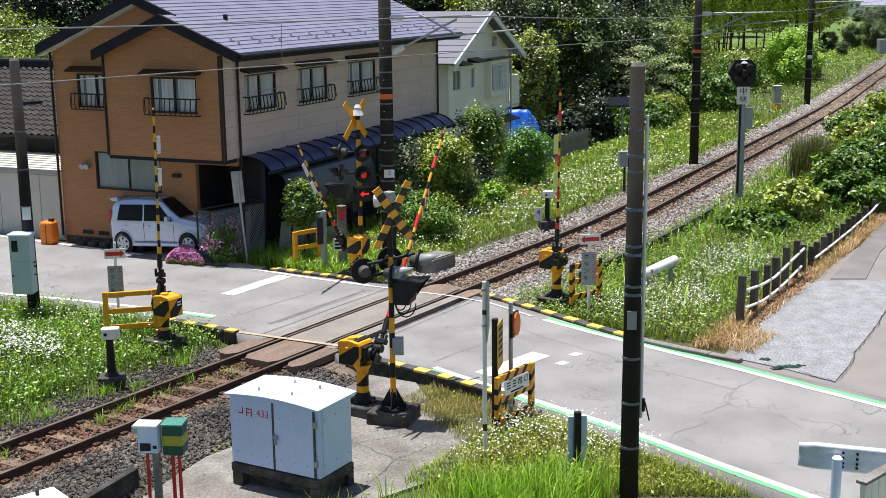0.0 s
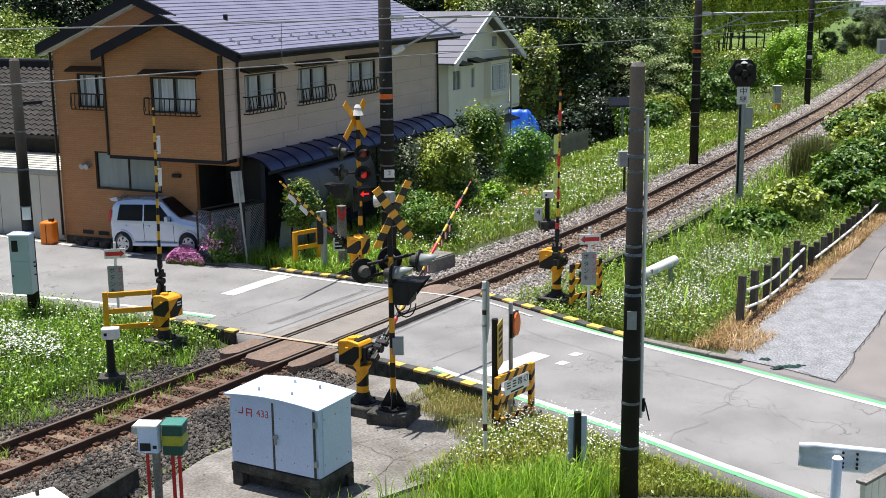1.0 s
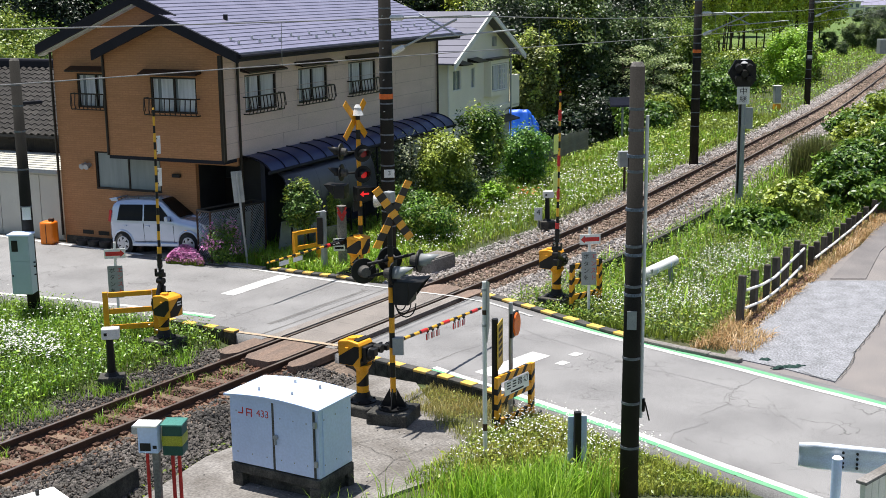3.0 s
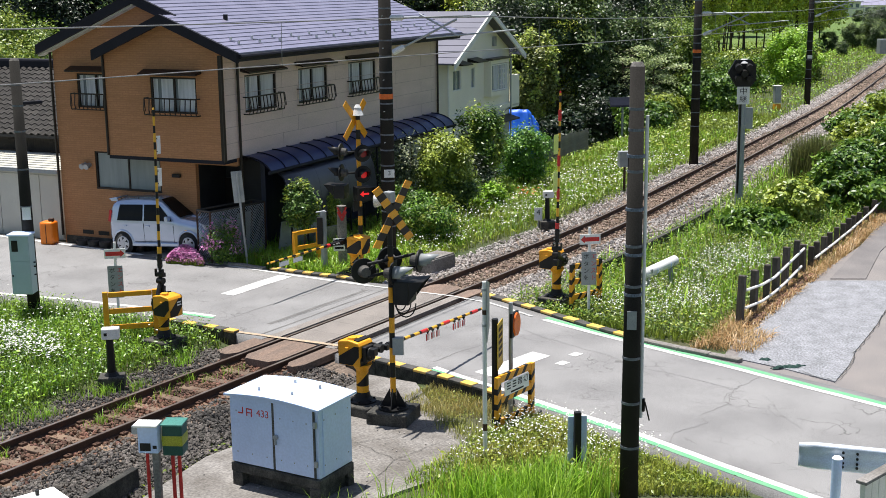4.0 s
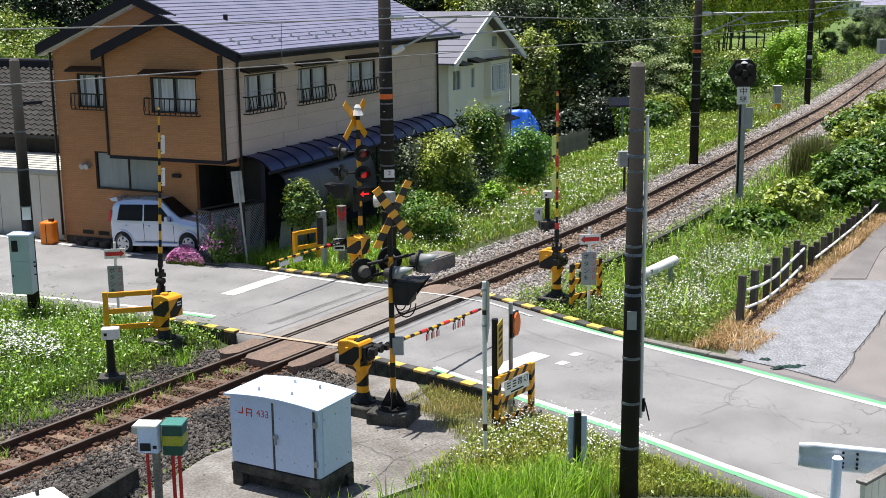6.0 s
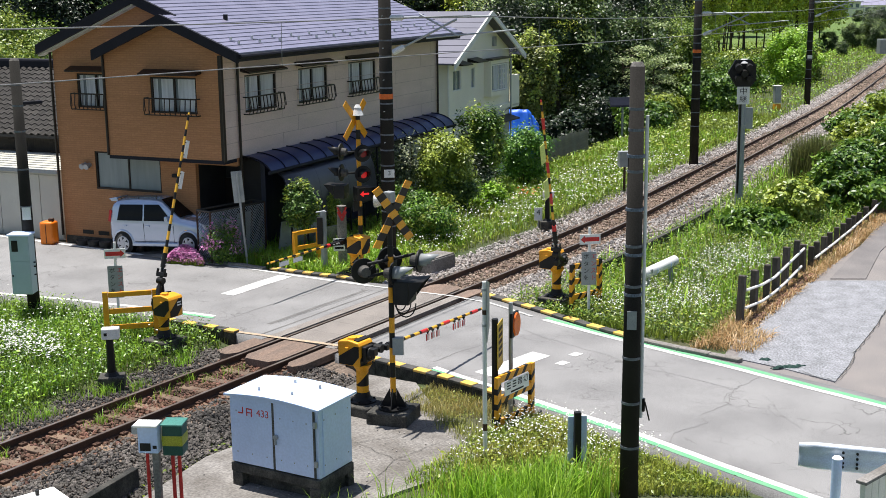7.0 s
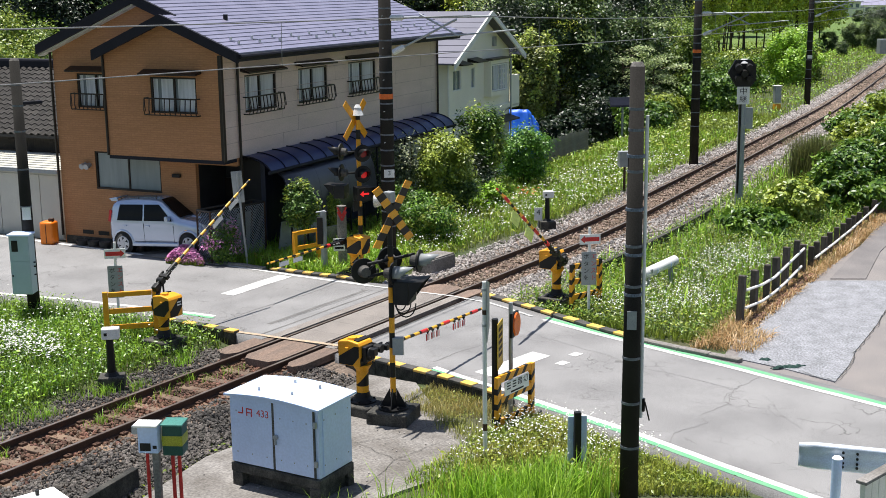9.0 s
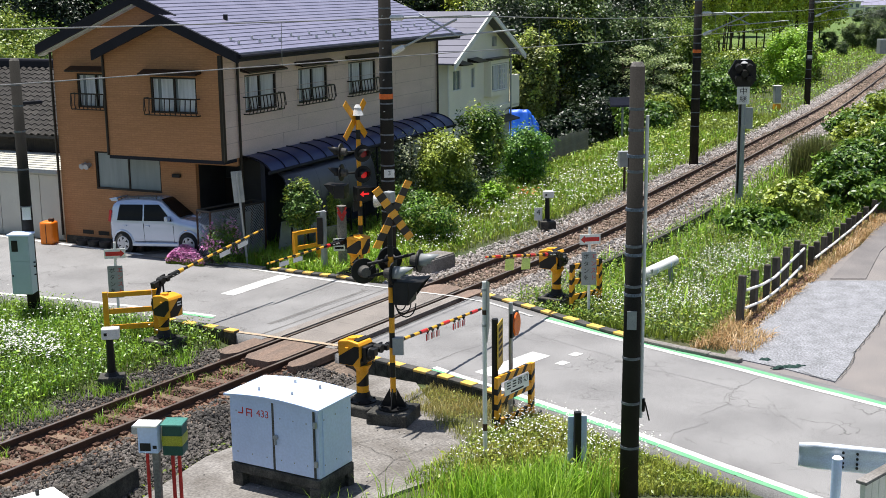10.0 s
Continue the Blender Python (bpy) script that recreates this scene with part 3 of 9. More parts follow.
def wall_piece(along, x0, x1, z0, z1, at, thick, holes):
    """A wall with openings. along: 'x' or 'y'; at: the outer face; thick: how far the wall goes inwards (signed)."""
    bm = bmesh.new()
    xs = sorted({x0, x1, *[h[0] for h in holes], *[h[1] for h in holes]})
    zs = sorted({z0, z1, *[h[2] for h in holes], *[h[3] for h in holes]})
    for a, b in zip(xs, xs[1:]):
        for c, d in zip(zs, zs[1:]):
            if any(h[0] - 1e-6 <= a and b <= h[1] + 1e-6 and h[2] - 1e-6 <= c and d <= h[3] + 1e-6 for h in holes):
                continue
            m = ((a + b) / 2, at + thick / 2, (c + d) / 2)
            s = (b - a, abs(thick), d - c)
            if along == "y":
                m, s = (m[1], m[0], m[2]), (s[1], s[0], s[2])
            box(bm, m, s)
    bmesh.ops.remove_doubles(bm, verts=bm.verts, dist=0.0005)
    return bm


def window_unit(parent, m, w, h, hood=True, rail=True, frame_mat=None, curtain=True, bars=1, proud=0.03, depth=0.12):
    """A sliding window in its opening: local x along the wall, y inwards, z up from the sill."""
    fm = frame_mat or M_BRONZE
    bm = bmesh.new()
    t = 0.05
    for c, s in (((0, 0.02, h - t / 2), (w, 0.1, t)), ((0, 0.02, t / 2), (w + 0.04, 0.14, t)), ((-w / 2 + t / 2, 0.02, h / 2), (t, 0.1, h)), ((w / 2 - t / 2, 0.02, h / 2), (t, 0.1, h))):
        box(bm, c, s)
    for i in range(bars):
        x = -w / 2 + w * (i + 1) / (bars + 1)
        box(bm, (x, 0.03, h / 2), (0.05, 0.06, h))
    win = part("window", bm, fm, parent)
    win.matrix_basis = m
    for i in range(bars + 1):
        a, b = -w / 2 + w * i / (bars + 1), -w / 2 + w * (i + 1) / (bars + 1)
        part("pane", one_box(((a + b) / 2, 0.05, h / 2), (b - a - 0.05, 0.006, h - 0.1)), M_GLASS, win)
    if curtain:
        bm = bmesh.new()
        n = 26
        vs = []
        for i in range(n + 1):
            x = -w / 2 + 0.04 + (w - 0.08) * i / n
            y = 0.046 - 0.012 + 0.008 * math.sin(i * 1.9)
            vs.append((bm.verts.new((x, y, 0.06)), bm.verts.new((x, y, h - 0.06))))
        for i in range(n):
            if abs(i - n * 0.5) > 1.2 and i not in (3, 4):
                bm.faces.new((vs[i][0], vs[i + 1][0], vs[i + 1][1], vs[i][1]))
        part("curtain", bm, M_CURTAIN, win, "pale lace curtain")
    if hood:
        bm = bmesh.new()
        prism(bm, [(-0.36, h + 0.10), (-0.36, h + 0.06), (0, h + 0.12), (0, h + 0.24)], -w / 2 - 0.2, w / 2 + 0.2, "yz")
        part("hood", bm, M_BRONZE, win, "dark sheet window hood")
    if rail:
        bm = bmesh.new()
        L, R, y = -w / 2 - 0.1, w / 2 + 0.1, -0.24
        top, bot = h * 0.42, -0.04
        for z in (top, bot):
            box(bm, (0, y, z), (R - L, 0.035, 0.04 if z == top else 0.03))
            for x in (L, R):
                box(bm, (x, y / 2, z), (0.03, abs(y), 0.03))
        k = 11
        for i in range(k):
            x = L + (R - L) * i / (k - 1)
            rod(bm, (x, y - 0.04, bot + (top - bot) * 0.3), (x, y, top), 0.016, seg=5)
            rod(bm, (x, y, bot), (x, y - 0.04, bot + (top - bot) * 0.3), 0.016, seg=5)
        for x in (L, R):
            rod(bm, (x + 0.06, y - 0.05, bot + 0.1), (x + 0.02, y - 0.02, top), 0.013, seg=5)
        part("window_rail", bm, M_BRONZE, win, "dark metal window railing")
    return win


def roof_courses(parent, material, x_ridge, z_ridge, x_eave, z_eave, y0, y1, n, thick=0.05):
    """Overlapping roof courses from ridge to eave on one slope, a part each."""
    for i in range(n):
        bm = bmesh.new()
        a, b = i / n, (i + 1) / n
        xa, xb = x_ridge + (x_eave - x_ridge) * a, x_ridge + (x_eave - x_ridge) * b
        za, zb = z_ridge + (z_eave - z_ridge) * a, z_ridge + (z_eave - z_ridge) * b
        prism(bm, [(xa, za), (xb, zb + 0.022), (xb, zb - thick), (xa, za - thick)], y0, y1, "xz")
        part("roof_course", bm, material, parent)


def build_main_house():
    H = thing("house", pose(2.778, 13.47, -0.1, 0, 0, -81.96), "two-storey house with tan brick front, taupe siding, dark metal roof", "house")
    W, D, EZ, RX, RZ, OV = 6.43, 13.85, 5.92, 3.3, 7.45, -0.6
    JX = 2.42
    f1 = [(1.34, 3.76, 1.82, 2.97), (5.0, 6.43, 0.0, 2.75)]
    part("front_wall", wall_piece("x", 0, W, 0, 2.98, 0, 0.15, f1), M_BRICK, H, "tan brick-pattern ground floor wall")
    part("front_wall", wall_piece("x", 0, JX, 2.98, EZ, 0, 0.15, [(0.86, 2.2, 4.28, 5.3)]), M_BRICK, H, "tan brick-pattern upper wall")
    part("front_wall", wall_piece("x", JX, W, 2.98, EZ, OV, 0.15, [(4.02, 5.6, 4.27, 5.3)]), M_BRICK, H, "tan brick-pattern jettied upper wall")
    part("jetty_cheek", one_box((JX + 0.07, OV / 2 + 0.07, (2.98 + EZ) / 2 + 0.2), (0.14, -OV - 0.14, EZ - 2.98 + 0.4)), M_BRICK, H)
    part("jetty_floor", one_box(((JX + W) / 2, OV / 2, 2.93), (W - JX + 0.02, -OV + 0.02, 0.1)), M_NAVY, H, "dark trim under the jetty")
    bm = bmesh.new()
    prism(bm, [(0, EZ), (W, EZ), (W, EZ + 0.28), (RX, RZ + 0.05), (0, EZ + 0.27)], 0.002, 0.15)
    part("gable", bm, M_BRICK, H)
    bm = bmesh.new()
    AX = 4.71
    prism(bm, [(JX, EZ), (W, EZ), (W, EZ + 0.28), (AX, EZ + 1.0), (JX, EZ + 0.08)], OV, OV + 0.15)
    part("gable", bm, M_BRICK, H)
    # long side wall
    sw = [(0.59, 2.29, 4.23, 5.3), (3.58, 5.37, 4.23, 5.3), (6.8, 8.75, 4.23, 5.3), (10.8, 12.6, 0.3, 2.2)]
    part("side_wall", wall_piece("y", OV + 0.15, D, 2.98, EZ + 0.26, W, -0.15, sw[:3]), M_SIDING, H, "taupe panel siding")
    # navy sheeting colour, made darker to carry the shade under the awning
    part("side_wall", wall_piece("y", 1.5, D, 0, 2.98, W - 0.02, -0.15, sw[3:]), M_UNDER, H, "deep blue ground floor wall, awning shade put into its colour")
    part("back_wall", one_box((W / 2, D - 0.1, 3), (W - 0.35, 0.15, 6)), M_SIDING, H)
    part("far_wall", one_box((0.1, D / 2, 2.9), (0.15, D - 0.4, 5.8)), M_SIDING, H)
    part("floor_slab", one_box((W / 2, D / 2, 2.9), (W - 0.4, D - 0.5, 0.15)), M_DARK, H)
    bm = bmesh.new()
    for i in range(1, 7):
        z = 2.98 + i * 0.455
        box(bm, (W + 0.001, (OV + D) / 2, z), (0.006, D - OV, 0.012))
    for i, y in enumerate((2.6, 5.9, 9.4, 12.4)):
        for k in range(6):
            box(bm, (W + 0.001, y + (0.9 if k % 2 else 0), 2.98 + (k + 0.5) * 0.455), (0.005, 0.01, 0.455))
    part("siding_joints", bm, M_JOINT, H, "thin shadowed joints")
    for x, y, z0, z1 in ((W + 0.05, OV - 0.0, 2.95, EZ), (W + 0.07, 0.15, 0.3, EZ), (W + 0.07, D - 0.1, 0.3, EZ), (-0.05, -0.06, 0.3, EZ), (JX - 0.03, OV - 0.02, 2.98, EZ)):
        part("downpipe", one_rod((x, y, z0), (x, y, z1), 0.04, seg=8), M_BRONZE, H, "dark brown downpipe")
    part("corner_board", one_box((W - 0.03, OV - 0.003, (2.98 + EZ) / 2), (0.09, 0.02, EZ - 2.98)), M_BRONZE, H)
    part("plinth", one_box((W / 2 - 0.6, -0.012, 0.15), (W - 1.3, 0.03, 0.3)), M_CONC_DARK, H)
    # roof: right slope, left slope, front gable's left slope
    ex, ez = W + 0.81, EZ + 0.08
    zr = RZ + 0.16

    def right_z(x):
        return zr + (ez - zr) * (x - RX) / (ex - RX)
    AZ = right_z(AX)
    roof_courses(H, M_ROOF, RX, zr, AX, AZ, -0.28, D + 0.6, 6)
    roof_courses(H, M_ROOF, AX, AZ, ex, ez, OV - 0.28, D + 0.6, 11)
    roof_courses(H, M_ROOF, RX, zr, -0.33, EZ + 0.2, -0.28, D + 0.6, 14)
    roof_courses(H, M_ROOF, AX, AZ, JX - 0.17, EZ + 0.1, OV - 0.28, 2.2, 9)
    bm = bmesh.new()
    rod(bm, (RX, -0.33, zr + 0.02), (RX, D + 0.6, zr + 0.02), 0.07, seg=8)
    part("ridge_cap", bm, M_ROOF, H)
    # barge boards and fascia
    def barge(xa, za, xb, zb, y, drop=0.26):
        bm = bmesh.new()
        prism(bm, [(xa, za + 0.03), (xb, zb + 0.03), (xb, zb - drop), (xa, za - drop)], y - 0.05, y + 0.05)
        part("barge_board", bm, M_NAVY, H, "dark navy barge board")
    barge(RX, zr, -0.33, EZ + 0.2, -0.31)
    bm = bmesh.new()
    prism(bm, [(RX, zr - 0.25), (-0.33, EZ - 0.05), (-0.33, EZ - 0.12), (RX, zr - 0.32)], -0.26, 0.0)
    part("soffit_edge", bm, M_SHED, H, "pale soffit edge under the barge board")
    barge(RX, zr, AX + 0.1, right_z(AX + 0.1), -0.31)
    barge(AX, AZ, ex, ez, OV - 0.31)
    barge(AX, AZ, JX - 0.17, EZ + 0.1, OV - 0.31)
    part("soffit", one_box((RX / 2 - 0.13, -0.13, EZ + 0.78), (3.7, 0.24, 0.03), Matrix.Rotation(-0.383, 4, "Y")), M_CONC, H)
    part("fascia", one_box((ex - 0.02, (OV + D) / 2, ez - 0.12), (0.05, D - OV + 0.8, 0.2)), M_NAVY, H)
    part("gutter", one_rod((ex + 0.05, OV - 0.28, ez - 0.08), (ex + 0.05, D + 0.5, ez - 0.08), 0.06, seg=8), M_NAVY, H, "dark gutter under the eave")
    g = bmesh.new()
    for i in range(13):
        y = OV + 0.5 + i * 1.08
        x = ex - 0.75
        for xx in (x, x + 0.26):
            box(g, (xx, y, right_z(xx) + 0.06), (0.025, 0.1, 0.09))
            box(g, (xx + 0.06, y, right_z(xx + 0.06) + 0.035), (0.12, 0.03, 0.02))
    part("snow_guards", g, M_ALLOY, H, "small metal snow guards")
    v = bmesh.new()
    rod(v, (5.2, 1.6, right_z(5.2)), (5.2, 1.6, right_z(5.2) + 0.16), 0.07, seg=8)
    part("roof_vent", v, M_BLACK, H)
    # windows
    window_unit(H, pose(1.53, 0.05, 4.28), 1.34, 1.02)
    window_unit(H, pose(4.81, OV + 0.05, 4.27), 1.58, 1.03)
    win = window_unit(H, pose(2.55, 0.05, 1.82), 2.42, 1.15, hood=False, rail=False, curtain=False)
    part("blind", one_box((0, 0.04, 0.575), (2.3, 0.008, 1.04)), M_BLIND, win, "pale drawn blind")
    for y0, y1, z0, z1 in sw[:3]:
        window_unit(H, pose(W - 0.05, (y0 + y1) / 2, z0, 0, 0, 90), y1 - y0, z1 - z0)
    window_unit(H, pose(W - 0.07, 11.7, 0.3, 0, 0, 90), 1.8, 1.9, hood=False, rail=False)
    # dark entrance
    part("entrance_recess", one_box((5.68, 1.6, 1.4), (1.45, 0.1, 2.8)), M_DARK, H, "shadowed entrance recess")
    part("entrance_cheek", one_box((4.94, 0.85, 1.45), (0.1, 1.4, 2.9)), M_DARK, H)
    part("entrance_door", one_box((5.3, 1.5, 1.1), (0.6, 0.06, 2.1)), M_BRONZE, H)
    part("wall_lamp", one_box((4.35, -0.05, 2.38), (0.28, 0.1, 0.1), bevel=0.02), M_BLACK, H, "small dark wall lamp")
    bm = bmesh.new()
    for x in (0.98, 1.15):
        rod(bm, (x, -0.02, 2.55), (x, -0.22, 2.5), 0.07, 0.09, 10)
    part("flood_lamp", bm, M_GREY, H, "pair of small grey flood lamps")
    bm = bmesh.new()
    for i in range(3):
        box(bm, (0.9 + i * 0.6, -0.013, 0.45), (0.4, 0.02, 0.12))
    part("floor_vents", bm, M_BLACK, H)
    # blue sheet awning along the side
    n = 16
    prof = []
    for i in range(8):
        a = i / 7 * 1.35
        prof.append((W + 0.98 * math.sin(a), 3.0 - 0.55 * (1 - math.cos(a))))
    bm = bmesh.new()
    y0, y1 = 0.3, 13.3
    a = [[bm.verts.new((x, y0 + (y1 - y0) * j / n, z)) for x, z in prof] for j in range(n + 1)]
    b = [[bm.verts.new((x - 0.01, y0 + (y1 - y0) * j / n, z - 0.03)) for x, z in prof] for j in range(n + 1)]
    for j in range(n):
        for i in range(7):
            bm.faces.new((a[j][i], a[j + 1][i], a[j + 1][i + 1], a[j][i + 1]))
            bm.faces.new((b[j][i], b[j][i + 1], b[j + 1][i + 1], b[j + 1][i]))
    bmesh.ops.recalc_face_normals(bm, faces=bm.faces)
    smooth(part("awning_sheet", bm, M_AWNING, H, "dark blue curved translucent awning"))
    for j in range(n + 1):
        bm = bmesh.new()
        y = y0 + (y1 - y0) * j / n
        for (xa, za), (xb, zb) in zip(prof, prof[1:]):
            rod(bm, (xa, y, za + 0.012), (xb, y, zb + 0.012), 0.02, seg=5)
        part("awning_rib", bm, M_NAVY, H)
    part("awning_gutter", one_rod((prof[-1][0], y0 - 0.1, prof[-1][1]), (prof[-1][0], y1 + 0.1, prof[-1][1]), 0.05, seg=8), M_NAVY, H)
    # lower curved screen under the awning
    prof2 = [(W + 0.8, 2.5), (W + 1.0, 2.32), (W + 1.12, 2.0), (W + 1.2, 1.5), (W + 1.22, 0.9)]
    bm = bmesh.new()
    ny = 6
    a = [[bm.verts.new((x, 0.9 + 5.4 * j / ny, z)) for x, z in prof2] for j in range(ny + 1)]
    for j in range(ny):
        for i in range(len(prof2) - 1):
            bm.faces.new((a[j][i], a[j + 1][i], a[j + 1][i + 1], a[j][i + 1]))
    sm = smooth(part("curved_screen", bm, M_SCREEN, H, "dark curved screen panel"))
    md = sm.modifiers.new("thick", "SOLIDIFY")
    md.thickness = 0.02
    for j in range(ny + 1):
        bm = bmesh.new()
        for (xa, za), (xb, zb) in zip(prof2, prof2[1:]):
            rod(bm, (xa, 0.9 + 5.4 * j / ny, za), (xb, 0.9 + 5.4 * j / ny, zb), 0.022, seg=5)
        rod(bm, (prof2[-1][0], 0.9 + 5.4 * j / ny, 0), (prof2[-1][0], 0.9 + 5.4 * j / ny, 0.9), 0.03, seg=6)
        part("screen_rib", bm, M_NAVY, H)
    for y in (6.9, 9.0, 11.1, 13.2):
        part("awning_post", one_rod((prof[-1][0], y, 0), (prof[-1][0], y, prof[-1][1]), 0.035, seg=8), M_NAVY, H)
    return H


def build_white_house():
    m = pose(23.35, 12.31, -1.4, 0, 0, 8.04)   # local x along the gable wall, y away from it
    H = thing("house", m, "cream stucco two-storey house with a pale metal gable roof", "house")
    W, D, E, A = 7.4, 8.0, 6.0, 7.88
    holes = [(0.56, 1.5, 4.45, 5.38), (2.58, 3.08, 4.43, 5.38), (4.25, 6.28, 4.16, 5.4), (5.8, 7.3, 0.9, 2.5)]
    part("gable_wall", wall_piece("x", 0, W, 0, E, 0, 0.15, holes), M_STUCCO, H)
    bm = bmesh.new()
    prism(bm, [(0, E), (W, E), (W / 2, A - 0.08)], 0.002, 0.15)
    part("gable", bm, M_STUCCO, H)
    part("side_wall", one_box((0.075, D / 2 + 0.1, E / 2), (0.15, D - 0.1, E)), M_STUCCO, H)
    part("side_wall", one_box((W - 0.075, D / 2 + 0.1, E / 2), (0.15, D - 0.1, E)), M_STUCCO, H)
    part("back_wall", one_box((W / 2, D - 0.1, E / 2), (W - 0.4, 0.15, E)), M_STUCCO, H)
    part("string_course", one_box((W / 2, -0.01, 3.2), (W, 0.04, 0.05)), M_STUCCO, H)
    for s in (-1, 1):
        roof_courses(H, M_WROOF, W / 2, A, W / 2 + s * (W / 2 + 0.62), E - 0.26, -0.6, D + 0.5, 9)
        bm = bmesh.new()
        xb = W / 2 + s * (W / 2 + 0.62)
        prism(bm, [(W / 2, A + 0.02), (xb, E - 0.24), (xb, E - 0.5), (W / 2, A - 0.22)], -0.66, -0.58)
        part("barge_board", bm, M_WHITE, H, "white barge board")
    for x0, x1, z0, z1 in holes[:2]:
        window_unit(H, pose((x0 + x1) / 2, 0.05, z0), x1 - x0, z1 - z0, hood=False, rail=False, frame_mat=M_WHITE, curtain=False)
    # bay window
    bm = bmesh.new()
    x0, x1, z0, z1 = holes[2]
    box(bm, ((x0 + x1) / 2, -0.12, z1 + 0.12), (x1 - x0 + 0.2, 0.5, 0.18))
    box(bm, ((x0 + x1) / 2, -0.12, z0 - 0.12), (x1 - x0 + 0.2, 0.5, 0.2))
    for x in (x0 - 0.02, x1 + 0.02):
        box(bm, (x, -0.12, (z0 + z1) / 2), (0.1, 0.48, z1 - z0 + 0.1))
    part("bay_box", bm, M_STUCCO, H)
    part("bay_hood", one_box(((x0 + x1) / 2, -0.15, z1 + 0.26), (x1 - x0 + 0.5, 0.7, 0.08)), M_BRONZE, H)
    window_unit(H, pose((x0 + x1) / 2, -0.3, z0), x1 - x0, z1 - z0, hood=False, rail=False, frame_mat=M_WHITE)
    bm = bmesh.new()
    for i in range(1, 4):
        box(bm, (5.3 + i * 0.24, -0.34, 4.78), (0.025, 0.02, 1.2))
    for i in range(1, 5):
        box(bm, (5.78, -0.34, 4.16 + i * 0.25), (0.95, 0.02, 0.025))
    part("glazing_bars", bm, M_WHITE, H)
    window_unit(H, pose(6.55, 0.05, 0.9), 1.5, 1.6, hood=False, rail=False, frame_mat=M_WHITE, bars=1)
    bm = bmesh.new()
    box(bm, (W + 0.55, 1.0, 3.2), (1.1, 2.2, 0.15))
    box(bm, (W + 0.6, -0.05, 3.95), (1.1, 0.1, 1.5))
    box(bm, (W + 1.1, 1.0, 3.95), (0.1, 2.2, 1.5))
    part("balcony", bm, M_STUCCO, H, "cream solid balcony")
    for x in (-0.06, W + 0.06):
        part("downpipe", one_rod((x, -0.06, 0.2), (x, -0.06, E - 0.2), 0.045, seg=8), M_WHITE, H)
    part("wall_vent", one_box((W * 0.72, -0.06, 6.45), (0.26, 0.12, 0.45)), M_GREY, H)
    part("gable_vent", one_box((W * 0.42, -0.02, 6.75), (0.3, 0.05, 0.14), None, 0.01), M_WHITE, H)
    for x0, x1, z in ((0.5, 1.6, 5.62), (2.2, 3.4, 5.66)):
        bm = bmesh.new()
        prism(bm, [(-0.55, z - 0.04), (-0.55, z + 0.01), (0, z + 0.16), (0, z - 0.02)], x0, x1, "yz")
        part("window_hood", bm, M_BRONZE, H, "dark sheet window hood")
    bm = bmesh.new()
    prism(bm, [(-0.6, 2.62), (-0.6, 2.68), (0, 2.86), (0, 2.66)], 4.5, 7.3, "yz")
    part("porch_hood", bm, M_BRONZE, H, "dark sheet hood over the garden door")
    bm = bmesh.new()
    for i in range(14):
        t0, t1 = i / 14, (i + 1) / 14
        a, b = (Vector((0.2 + 7.2 * t, -0.04, 3.15 - 1.3 * t * (1 - t))) for t in (t0, t1))
        rod(bm, a, b, 0.022, seg=5)
    rod(bm, (7.35, -0.1, 0.2), (7.35, -0.1, E - 0.2), 0.04, seg=8)
    rod(bm, (7.35, -0.1, E - 0.2), (7.75, -0.4, E + 0.0), 0.04, seg=8)
    part("cables", bm, M_GREYPAINT, H, "grey cables and pipes on the wall")
    part("storey_band", one_box((W / 2, -0.04, 3.28), (W + 0.04, 0.1, 0.22), None, 0.02), M_STUCCO, H, "cream moulded band between storeys")
    return H


